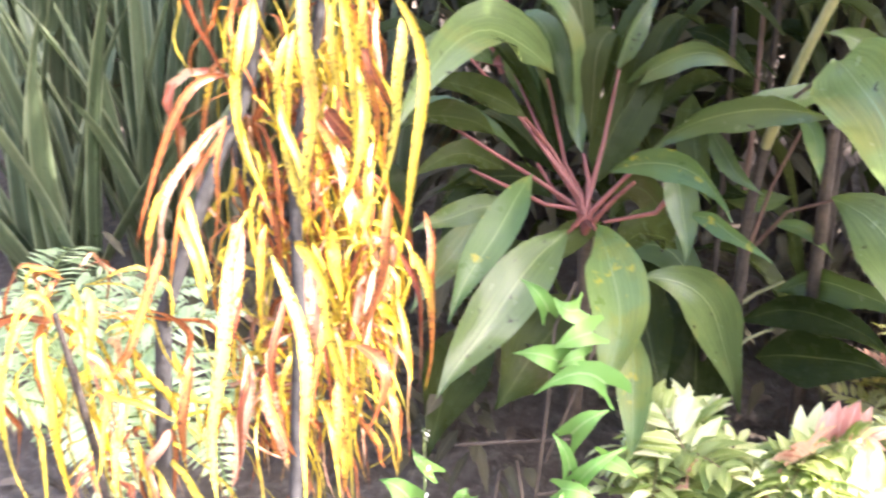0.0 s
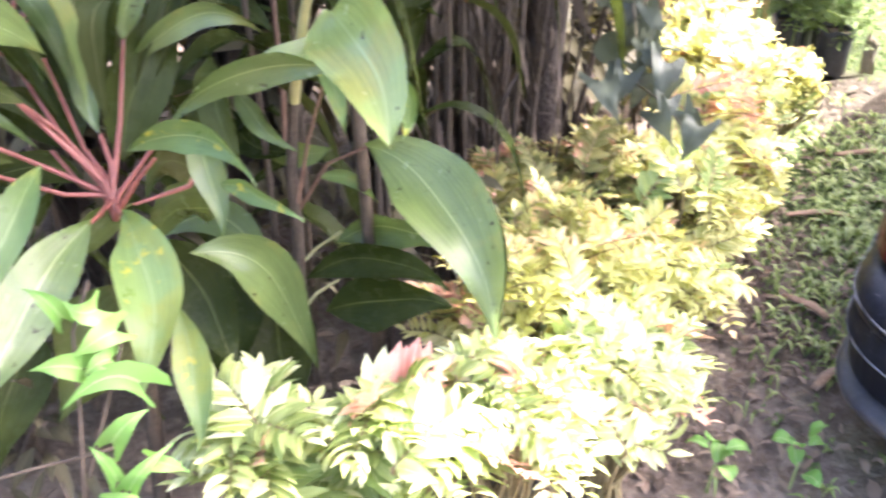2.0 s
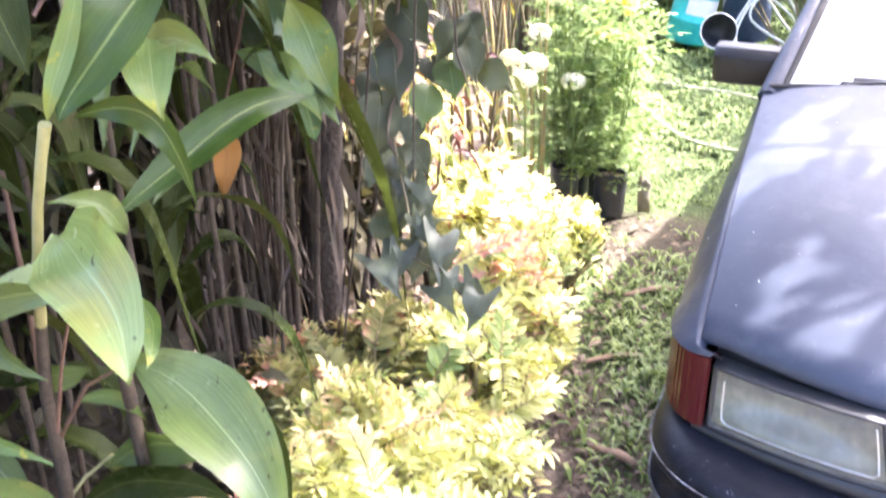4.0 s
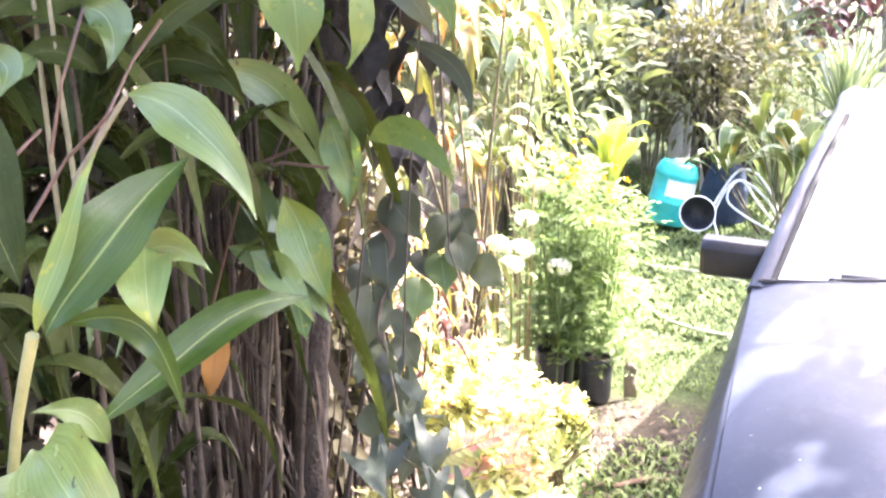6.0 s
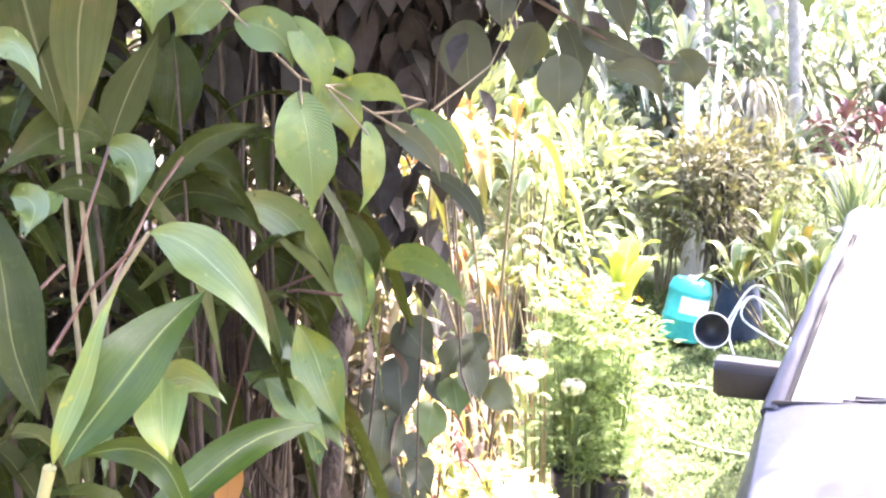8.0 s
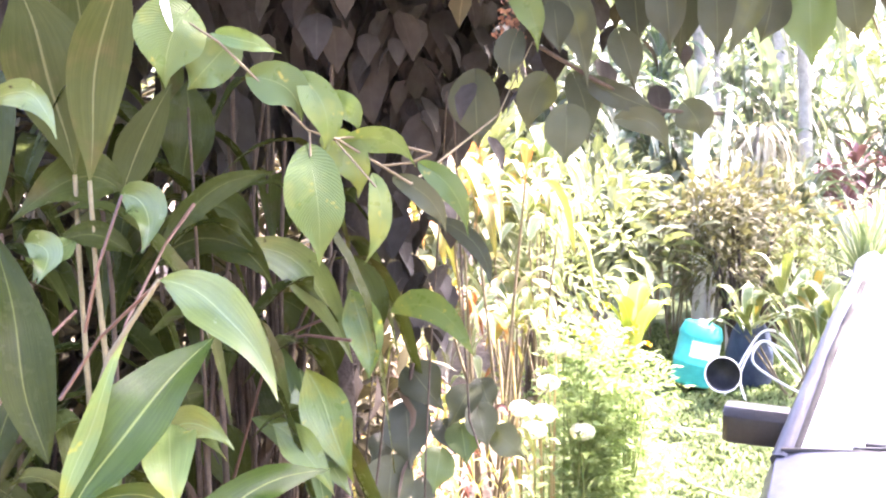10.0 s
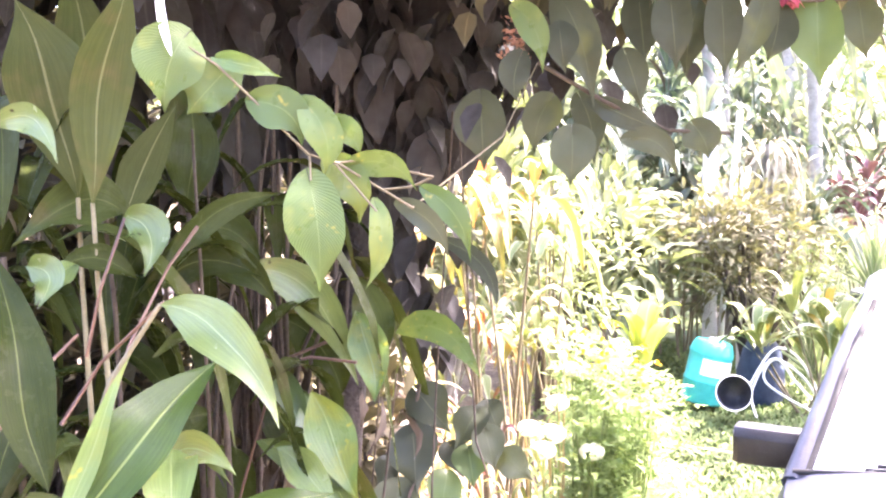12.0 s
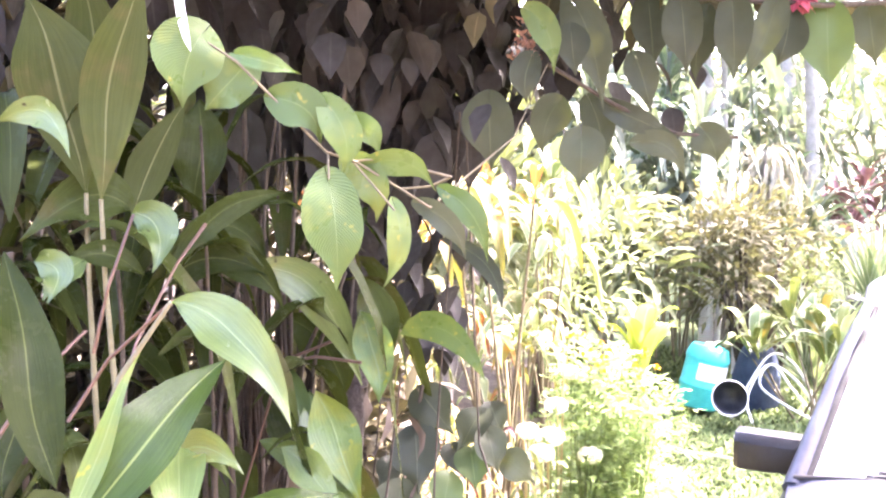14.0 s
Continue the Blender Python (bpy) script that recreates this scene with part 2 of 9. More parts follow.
M_PETAL = leaf_mat("orange_petal", (0.85, 0.42, 0.01), (0.90, 0.62, 0.02), (0.85, 0.5, 0.02), joined=True)
M_WHITE_PETAL = leaf_mat("white_petal", (0.70, 0.70, 0.60), (0.80, 0.80, 0.72), (0.8, 0.8, 0.7), joined=True)
M_LITTER = leaf_mat("dead_leaf", (0.060, 0.043, 0.031), (0.240, 0.178, 0.128), (0.190, 0.135, 0.095), rough=0.8, through=0.05, joined=True)
M_DEADLEAF = leaf_mat("rust_leaf", (0.203, 0.086, 0.018), (0.270, 0.130, 0.030), (0.225, 0.108, 0.030), rough=0.7)
M_BLADE = leaf_mat("grass_blade", (0.075, 0.118, 0.036), (0.190, 0.240, 0.085), (0.200, 0.245, 0.090), joined=True, through=0.3, rough=0.7)
M_RED_STEM = surface("red_stem", [(0.3, (0.130, 0.036, 0.030)), (0.7, (0.270, 0.095, 0.068))], 30, 0.4, 0.1)
M_PINK_STEM = surface("pink_stem", [(0.3, (0.090, 0.046, 0.030)), (0.7, (0.165, 0.096, 0.064))], 25, 0.5, 0.1)
M_PALE_STEM = surface("pale_stem", [(0.3, (0.238, 0.238, 0.098)), (0.7, (0.350, 0.322, 0.154))], 25, 0.45, 0.1)
M_GREEN_STEM = surface("green_stem", [(0.3, (0.10, 0.16, 0.05)), (0.7, (0.22, 0.27, 0.09))], 25, 0.5, 0.1)
M_CREAM_STEM = surface("cream_stem", [(0.3, (0.130, 0.118, 0.066)), (0.7, (0.230, 0.205, 0.125))], 25, 0.5, 0.1)
M_CANE = surface("cane", [(0.3, (0.028, 0.020, 0.014)), (0.7, (0.100, 0.074, 0.052))], 18, 0.85, 0.5)
M_BARK = surface("bark", [(0.3, (0.022, 0.016, 0.013)), (0.7, (0.062, 0.048, 0.038))], 14, 0.9, 0.8, dist=0.02)
M_GREY_BARK = surface("grey_bark", [(0.3, (0.16, 0.15, 0.135)), (0.7, (0.36, 0.34, 0.31))], 12, 0.9, 0.6)
M_DARK_STEM = surface("croton_stem", [(0.3, (0.025, 0.022, 0.021)), (0.7, (0.065, 0.060, 0.058))], 16, 0.85, 0.5)
M_TWIG = surface("brown_twig", [(0.3, (0.075, 0.062, 0.035)), (0.7, (0.17, 0.14, 0.08))], 25, 0.7, 0.2)
M_STAKE = surface("bamboo", [(0.3, (0.30, 0.22, 0.09)), (0.7, (0.48, 0.38, 0.18))], 20, 0.6, 0.1)
M_WEED = leaf_mat("weed_leaf", (0.150, 0.210, 0.060), (0.300, 0.380, 0.120), (0.300, 0.370, 0.130), joined=True)
M_SAND = surface("sand", [(0.3, (0.22, 0.18, 0.14)), (0.7, (0.36, 0.31, 0.25))], 9, 0.95, 0.6)

# ---------------------------------------------------------------- builders
Z = Vector((0, 0, 1))
rng = random.Random(7)


def V3(*a):
    return Vector(a[0]) if len(a) == 1 else Vector(a)


class Geo:
    """Collects quads and triangles with a uv each, for one mesh."""

    def __init__(self):
        self.v, self.f, self.uv = [], [], []

    def grid(self, rows, uvs=None, closed=False):
        o, n, m = len(self.v), len(rows), len(rows[0])
        for r in rows:
            self.v.extend(r)
        for i in range(n - 1):
            for j in range(m if closed else m - 1):
                k = (j + 1) % m
                self.f.append((o + i * m + j, o + i * m + k, o + (i + 1) * m + k, o + (i + 1) * m + j))
                if uvs:
                    self.uv.append((uvs[i][j], uvs[i][k], uvs[i + 1][k], uvs[i + 1][j]))
                else:
                    a, b, c, d = j / m, (j + 1) / m, i / (n - 1), (i + 1) / (n - 1)
                    self.uv.append(((a, c), (b, c), (b, d), (a, d)))
        return o

    def fan(self, ring, flip=False):
        o = len(self.v)
        self.v.extend(ring)
        idx = tuple(range(o, o + len(ring)))
        self.f.append(idx[::-1] if flip else idx)
        self.uv.append(tuple((0.5, 0.5) for _ in idx))

    def tube(self, pts, radii, sides=6, caps=True):
        """A round tube along pts; radii: one or one for each point."""
        pts = [V3(p) for p in pts]
        if not hasattr(radii, "__len__"):
            radii = [radii] * len(pts)
        rows = []
        ref = V3(0.31, 0.17, 0.93)
        for i, p in enumerate(pts):
            d = (pts[min(i + 1, len(pts) - 1)] - pts[max(i - 1, 0)]).normalized()
            a = d.cross(ref)
            if a.length < 1e-3:
                a = d.cross(V3(1, 0, 0))
            a.normalize()
            b = d.cross(a)
            rows.append([p + (a * math.cos(t) + b * math.sin(t)) * radii[i] for t in (2 * math.pi * k / sides for k in range(sides))])
        self.grid(rows, closed=True)
        if caps:
            self.fan(rows[0])
            self.fan(rows[-1], True)

    def leaf(self, base, mid, tip, width, face, fold=0.15, wave=0.0, n=8, belly=0.42, point=1.0, heart=0.0, across=4, twist=0.0, wiggle=0.0):
        """A blade whose midrib runs from base through mid to tip. face: the side that it shows."""
        base, mid, tip, face = V3(base), V3(mid), V3(tip), V3(face)
        ctrl = mid * 2 - (base + tip) * 0.5
        rows, uvs = [], []
        ph2 = (base.z * 61 + tip.x * 43 + base.y * 17) % 6.28
        ph = (base.x * 37 + tip.y * 53 + tip.z * 29) % 6.28
        span = (tip - base).length
        for i in range(n + 1):
            t = (i / n) ** (1.5 if heart else 1.0)
            p = base * (1 - t) ** 2 + ctrl * (2 * t * (1 - t)) + tip * t * t
            d = ((ctrl - base) * (1 - t) + (tip - ctrl) * t)
            d = d.normalized() if d.length > 1e-6 else Z
            s = d.cross(face)
            s = s.normalized() if s.length > 1e-3 else d.orthogonal().normalized()
            nrm = s.cross(d)
            if twist:
                c0, s0 = math.cos(twist * t), math.sin(twist * t)
                s, nrm = s * c0 + nrm * s0, nrm * c0 - s * s0
            if wiggle:
                p = p + (nrm * math.sin(t * 7.5 + ph) + s * math.sin(t * 5.5 + ph2)) * wiggle * span * math.sin(math.pi * t)
            if heart:
                # rounded at the stalk, widest below the middle, drawn out to a drip tip
                w = math.sin(min(1.0, t / 0.30) * math.pi / 2) ** 0.55 if t < 0.30 else math.cos((t - 0.30) / 0.70 * math.pi / 2) ** 1.2
                if heart > 0.55:
                    w = min(1.0, (t + 0.10) / 0.14) * (1 - t) ** 0.85
                w *= 1 - 0.40 * min(1.0, max(0.0, (t - 0.60) / 0.28))
            else:
                e = math.log(0.5) / math.log(belly)
                w = math.sin(math.pi * t ** e) ** point
            w = max(w, 0.015) * width * 0.5
            row, ur = [], []
            for j in range(across + 1):
                u = j / across * 2 - 1
                sway = math.sin(t * 9 + ph + (2 if u > 0 else 0)) + 0.6 * math.sin(t * 19 + ph2 + (1 if u > 0 else 0))
                lift = abs(u) ** 1.5 * fold * w + wave * width * sway * u * u
                back = -heart * span * (abs(u) ** 1.4 * 0.75 if heart > 0.55 else u * u * 0.42) * max(0.0, 1 - t / 0.36) if heart else 0.0
                if heart and across > 2:
                    lift += 0.035 * width * math.sin(u * 3.1 + ph) * math.sin(t * 7.0 + ph2)
                uneven = 1 + 0.10 * math.sin(t * 6 + ph2 + (1.9 if u > 0 else 0))
                row.append(p + s * (u * w * uneven) + nrm * lift + d * back)
                ur.append((j / across, t))
            rows.append(row)
            uvs.append(ur)
        self.grid(rows, uvs)

    def box(self, lo, hi, m=None):
        x0, y0, z0 = lo
        x1, y1, z1 = hi
        p = [V3(x, y, z) for z in (z0, z1) for x, y in ((x0, y0), (x1, y0), (x1, y1), (x0, y1))]
        if m is not None:
            p = [m @ q for q in p]
        o = len(self.v)
        self.v.extend(p)
        for q in ((0, 3, 2, 1), (4, 5, 6, 7), (0, 1, 5, 4), (1, 2, 6, 5), (2, 3, 7, 6), (3, 0, 4, 7)):
            self.f.append(tuple(o + k for k in q))
            self.uv.append(((0, 0), (1, 0), (1, 1), (0, 1)))

    def mesh(self, name, material, smooth=True):
        me = bpy.data.meshes.new(name)
        me.from_pydata([tuple(p) for p in self.v], [], self.f)
        layer = me.uv_layers.new(name="UVMap")
        layer.data.foreach_set("uv", [c for face in self.uv for q in face for c in q])
        me.polygons.foreach_set("use_smooth", [smooth] * len(self.f))
        me.materials.append(material)
        me.update()
        return me


def part(name, geo, material, parent=None, label="", smooth=True, bevel=0.0, kind=""):
    ob = new(name, geo.mesh(name, material, smooth))
    if parent is not None:
        ob.parent = parent
        ob.matrix_parent_inverse = parent.matrix_world.inverted()
    if bevel:
        b = ob.modifiers.new("bevel", 'BEVEL')
        b.width, b.segments, b.limit_method = bevel, 2, 'ANGLE'
    return tagged(ob, label, kind=kind)


def thing(name, at, label, category, group=""):
    ob = new(name)
    ob.empty_display_size = 0.1
    ob.location = at
    ob.matrix_world = Matrix.Translation(at)
    return tagged(ob, label, category, group)


def one_leaf(parent, material, base, mid, tip, width, face, label="", name="leaf", **kw):
    g = Geo()
    g.leaf(base, mid, tip, width, face, **kw)
    return part(name, g, material, parent, label)


def stalk(parent, material, pts, r, name="petiole", label="", sides=6):
    g = Geo()
    g.tube(pts, r, sides)
    return part(name, g, material, parent, label)


def bez(a, c, b, n=6):
    a, c, b = V3(a), V3(c), V3(b)
    return [a * (1 - t) ** 2 + c * (2 * t * (1 - t)) + b * t * t for t in (i / n for i in range(n + 1))]


def rosette(parent, crown, count, length, width, materials, rise=(10, 75), droop=0.5, seed=1, petiole=None, az=(0, 360), pet_len=0.12, name="leaf", fold=0.25, wave=0.04, belly=0.45, point=1.0, wiggle=0.0):
    """Leaves that spring from one crown: the inner ones rise, the outer ones arch over."""
    r = random.Random(seed)
    crown = V3(crown)
    for i in range(count):
        a = radians(az[0] + (az[1] - az[0]) * ((i * 0.381966) % 1) + r.uniform(-12, 12))
        el = radians(rise[0] + (rise[1] - rise[0]) * (i + 0.5) / count)
        ln = length * r.uniform(0.75, 1.15)
        d = V3(math.cos(a) * math.cos(el), math.sin(a) * math.cos(el), math.sin(el))
        flat = V3(math.cos(a), math.sin(a), 0)
        start = crown + V3(0, 0, r.uniform(-0.05, 0.05))
        b = start + d * pet_len
        m = b + d * ln * 0.5 - Z * droop * ln * 0.04
        t = b + d * ln * 0.62 + flat * ln * 0.2 - Z * droop * ln * (1.15 - math.sin(el)) * r.uniform(0.6, 1.1)
        if petiole:
            stalk(parent, petiole, [start, start + d * pet_len * 0.5, b + d * 0.02], [0.008, 0.006, 0.004])
        face = Z * math.cos(el) - flat * math.sin(el) + V3(r.uniform(-.2, .2), r.uniform(-.2, .2), 0)
        one_leaf(parent, materials[r.randrange(len(materials))], b, m, t, width * r.uniform(0.8, 1.15), face, name=name, fold=fold, wave=wave, belly=belly, point=point, wiggle=wiggle, n=10)

# ---------------------------------------------------------------- ground
def make_ground():
    m, nt, b = mat("ground_soil_grass", 0.95, 0.0, 0.2)
    n1, n2 = tex_noise(nt, 3.0, 5), tex_noise(nt, 26.0, 6)
    s = calc(nt, 'ADD', calc(nt, 'MULTIPLY', n1, 0.5), calc(nt, 'MULTIPLY', n2, 0.5))
    soil = ramp(nt, s, [(0.3, (0.066, 0.050, 0.039)), (0.5, (0.138, 0.107, 0.083)), (0.72, (0.28, 0.228, 0.182))])
    turf = ramp(nt, s, [(0.3, (0.035, 0.05, 0.018)), (0.7, (0.09, 0.12, 0.045))])
    geo = nt.nodes.new("ShaderNodeNewGeometry").outputs["Position"]
    sep = nt.nodes.new("ShaderNodeSeparateXYZ")
    nt.links.new(geo, sep.inputs[0])
    # turf lies beyond the beds, along the line 0.78 x - 0.62 y
    side = calc(nt, 'SUBTRACT', calc(nt, 'MULTIPLY', sep.outputs[0], 0.78), calc(nt, 'MULTIPLY', sep.outputs[1], 0.62))
    edge = calc(nt, 'ADD', side, calc(nt, 'MULTIPLY', n1, 0.8))
    far = calc(nt, 'ADD', sep.outputs[0], calc(nt, 'ADD', calc(nt, 'MULTIPLY', n1, 0.9), calc(nt, 'MULTIPLY', calc(nt, 'SUBTRACT', tex_noise(nt, 0.6, 3), 0.5), 2.6)))
    f1 = ramp(nt, calc(nt, 'MULTIPLY', edge, 0.5), [(0.22, (0, 0, 0)), (0.38, (1, 1, 1))])
    f2 = ramp(nt, calc(nt, 'MULTIPLY', far, 0.2), [(0.50, (0, 0, 0)), (0.62, (1, 1, 1))])
    col = mix(nt, mix(nt, 1.0, f1, f2, 'MULTIPLY'), soil, turf)
    d = nt.nodes.new("ShaderNodeVectorMath")
    d.operation = 'DISTANCE'
    nt.links.new(geo, d.inputs[0])
    d.inputs[1].default_value = (3.45, 3.1, 0)
    f3 = ramp(nt, calc(nt, 'ADD', d.outputs["Value"], calc(nt, 'MULTIPLY', n1, 0.5)), [(0.55, (1, 1, 1)), (0.75, (0, 0, 0))])
    col = mix(nt, f3, col, mix(nt, n2, (0.045, 0.038, 0.027), (0.105, 0.086, 0.064)))
    nt.links.new(col, b.inputs["Base Color"])
    bump(nt, b, tex_noise(nt, 45.0, 6), 0.8, 0.02)
    g = Geo()
    xs = [-300, -120, -50, -20, -8] + [-4 + 0.25 * i for i in range(57)] + [14, 20, 50, 120, 300]
    rows = []
    for y in [-300, -120, -50, -20, -8] + [-3 + 0.25 * i for i in range(61)] + [16, 22, 50, 120, 300]:
        rows.append([V3(x, y, (noise.noise((x * 0.9, y * 0.9, 0)) * 0.03 if abs(x) < 12 and abs(y) < 14 else 0.0) - 0.015) for x in xs])
    g.grid(rows)
    tagged(part("ground", g, m), "bare brown soil turning to short turf beside the beds", "ground", kind="structure")


make_ground()


def in_lawn(x, y):
    """Where turf grows: right of the planted bed, with a worn sandy patch left bare."""
    s = 0.78 * x - 0.62 * y + 0.25 * noise.noise((x * 1.3, y * 1.3, 3))
    if s < 0.12 or x < 1.75:
        return 0.0
    if (x - 3.55) ** 2 + ((y - 3.15) * 1.4) ** 2 < 0.16:
        return 0.08
    return min(1.0, (s - 0.12) * 2.2 + 0.15) * (0.08 if x < 2.15 else (0.45 if x < 2.6 else 1.0))


def make_grass():
    r = random.Random(11)
    g = Geo()
    made = 0
    for i in range(80000):
        x = 1.8 + 6.2 * r.random() ** 1.3
        y = 1.4 + 6.6 * r.random() ** 1.2
        if r.random() > in_lawn(x, y):
            continue
        a = r.uniform(0, 6.28)
        h, l = r.uniform(0.008, 0.028), r.uniform(0.018, 0.040)
        d = V3(math.cos(a), math.sin(a), 0)
        p = V3(x, y, noise.noise((x * 0.9, y * 0.9, 0)) * 0.03 - 0.018)
        k = 1.0 if x < 4.5 else 1.7
        g.leaf(p, p + d * l * 0.5 * k + Z * h * 1.2 * k, p + d * l * k + Z * h * 0.7 * k, 0.016 * k * r.uniform(0.7, 1.4), Z + d * 0.3, fold=0.2, n=2, across=2)
        made += 1
        if made > 34000:
            break
    tagged(part("grass", g, M_BLADE), "short broad-bladed green carpet grass in worn patches", "grass", kind="stuff")


make_grass()


def make_weeds():
    r = random.Random(14)
    g = Geo()
    for i in range(330):
        t = r.random() ** 0.7
        if noise.noise((t * 7, 1.3, 0.4)) < -0.12:
            continue
        cx, cy = 1.45 + 1.9 * t + r.gauss(0, 0.16), 1.25 + 1.75 * t + r.gauss(0, 0.16)
        if cx < 2.05 and r.random() < 0.94:
            continue
        for k in range(r.randrange(4, 11)):
            a = r.uniform(0, 6.28)
            d = V3(math.cos(a), math.sin(a), 0)
            p = V3(cx + r.gauss(0, 0.02), cy + r.gauss(0, 0.02), noise.noise((cx * 0.9, cy * 0.9, 0)) * 0.03 - 0.018)
            l, h = r.uniform(0.03, 0.08), r.uniform(0.015, 0.06)
            g.leaf(p, p + d * l * 0.45 + Z * h, p + d * l + Z * h * 0.6, l * r.uniform(0.13, 0.26), Z + d * 0.3, fold=0.25, n=3, across=2)
    tagged(part("weeds", g, M_WEED), "tufts of small green weeds in the worn turf", "weeds", kind="stuff")


make_weeds()


def make_litter():
    r = random.Random(12)
    g = Geo()
    for i in range(3200):
        if i < 1500:
            t = r.random()
            x, y = 1.0 + 2.2 * t + r.gauss(0, 0.35), 1.55 + 1.75 * t - r.uniform(0, 0.5)
        else:
            x, y = r.uniform(-2.2, 3.6), r.uniform(1.2, 5.2)
            if in_lawn(x, y) > 0.3:
                continue
        a = r.uniform(0, 6.28)
        l = r.uniform(0.02, 0.06) if i < 1500 else r.uniform(0.03, 0.09)
        d = V3(math.cos(a), math.sin(a), 0) * l
        p = V3(x, y, noise.noise((x * 0.9, y * 0.9, 0)) * 0.03 - 0.008)
        g.leaf(p, p + d * 0.5 + Z * r.uniform(0.003, 0.02), p + d + Z * r.uniform(0, 0.015), l * r.uniform(0.25, 0.5), Z + V3(r.uniform(-.5, .5), r.uniform(-.5, .5), 0), fold=r.uniform(-0.3, 0.5), n=3, across=2)
    tagged(part("leaf_litter", g, M_LITTER), "dry brown fallen leaves scattered over the soil", "leaf litter", kind="stuff")


make_litter()


def bark_piece(at, yaw, length, width):
    t = thing("bark_strip", at, "dry pale-brown curled strip of fallen bark on the grass", "bark", "fallen bark on the grass")
    g = Geo()
    rows = []
    for i in range(9):
        u = i / 8
        w = width * (0.55 + 0.45 * math.sin(math.pi * (0.1 + 0.8 * u)))
        row = []
        for j in range(7):
            a = math.pi * (0.1 + 0.8 * j / 6)
            row.append(V3(u * length - length / 2, math.cos(a) * w * 0.5, math.sin(a) * w * 0.30 + 0.016 * math.sin(u * 3.1) * (0.4 + u)))
        rows.append(row)
    g.grid(rows)
    m = Matrix.Translation(at) @ pose(0, 0, 0, 0, 0, yaw)
    g.v = [m @ p for p in g.v]
    ob = part("shell", g, M_BARKSTRIP, t)
    s = ob.modifiers.new("solid", 'SOLIDIFY')
    s.thickness = 0.004


M_BARKSTRIP = surface("bark_strip", [(0.3, (0.17, 0.10, 0.065)), (0.7, (0.36, 0.25, 0.17))], 22, 0.8, 0.5)
bark_piece((3.10, 2.76, 0.0), -22, 0.24, 0.036)
bark_piece((2.62, 2.45, 0.0), -26, 0.22, 0.034)
bark_piece((2.22, 2.02, 0.0), -75, 0.16, 0.040)
bark_piece((2.05, 1.72, 0.0), 20, 0.13, 0.030)

# ---------------------------------------------------------------- car
CAR = pose(2.14, 0.845, 0, 0, 0, 211.6)      # front centre on the ground; x forward, y to the car's left


def paint_mat():
    m, nt, b = mat("car_paint", 0.5, 0.0, 0.17)
    n1, n2, n3 = tex_noise(nt, 2.2, 4), tex_noise(nt, 40, 5), tex_noise(nt, 9, 3)
    col = ramp(nt, n1, [(0.3, (0.034, 0.041, 0.059)), (0.7, (0.052, 0.060, 0.084))])
    dust = ramp(nt, calc(nt, 'ADD', calc(nt, 'MULTIPLY', n3, 0.6), calc(nt, 'MULTIPLY', n2, 0.4)), [(0.50, (0, 0, 0)), (0.75, (0.3, 0.3, 0.3))])
    col = mix(nt, dust, col, (0.14, 0.138, 0.150))
    chip = ramp(nt, tex_noise(nt, 55, 2), [(0.76, (0, 0, 0)), (0.77, (1, 1, 1))])
    col = mix(nt, chip, col, (0.55, 0.54, 0.53))
    nt.links.new(col, b.inputs["Base Color"])
    nt.links.new(ramp(nt, n2, [(0.3, (0.42, 0.42, 0.42)), (0.8, (0.62, 0.62, 0.62))]), b.inputs["Roughness"])
    b.inputs["Coat Weight"].default_value, b.inputs["Coat Roughness"].default_value = 0.13, 0.12
    bump(nt, b, tex_noise(nt, 6, 2), 0.05, 0.01)
    return m


def lens_mat(name, colour, rough, ribs, clear=0.0):
    m, nt, b = mat(name, rough, 0.0, 0.15)
    n = tex_noise(nt, 30, 4)
    nt.links.new(ramp(nt, n, [(0.3, tuple(c * 0.8 for c in colour)), (0.7, colour)]), b.inputs["Base Color"])
    b.inputs["Coat Weight"].default_value = 0.0
    w = nt.nodes.new("ShaderNodeTexWave")
    w.bands_direction = 'X'
    w.inputs["Scale"].default_value = ribs
    nt.links.new(nt.nodes.new("ShaderNodeTexCoord").outputs["UV"], w.inputs["Vector"])
    bump(nt, b, w.outputs["Fac"], 0.25, 0.004)
    if clear:
        tr = nt.nodes.new("ShaderNodeBsdfTransparent")
        tr.inputs[0].default_value = (0.86, 0.88, 0.84, 1)
        ms = nt.nodes.new("ShaderNodeMixShader")
        nt.links.new(ramp(nt, n, [(0.3, (clear * 0.8,) * 3), (0.7, (min(1, clear * 1.2),) * 3)]), ms.inputs[0])
        nt.links.new(b.outputs[0], ms.inputs[1])
        nt.links.new(tr.outputs[0], ms.inputs[2])
        nt.links.new(ms.outputs[0], nt.nodes["Material Output"].inputs[0])
    return m


M_PAINT = paint_mat()
M_PLASTIC = surface("black_plastic", [(0.3, (0.010, 0.010, 0.0115)), (0.7, (0.024, 0.024, 0.027))], 10, 0.45, 0.15, 120, spec=0.5)
M_BUMPER = surface("bumper_plastic", [(0.3, (0.006, 0.0065, 0.010)), (0.62, (0.013, 0.014, 0.020)), (0.67, (0.16, 0.16, 0.17))], 26, 0.36, 0.12, 90, spec=0.14)
# pale colour for the highlight lines on the bumper
M_EDGE_GLINT = surface("edge_highlight", [(0.42, (0.03, 0.03, 0.036)), (0.58, (0.22, 0.22, 0.24))], 14, 0.4, 0.1)
M_RUBBER = surface("rubber", [(0.3, (0.012, 0.012, 0.012)), (0.7, (0.028, 0.027, 0.026))], 10, 0.8, 0.2)
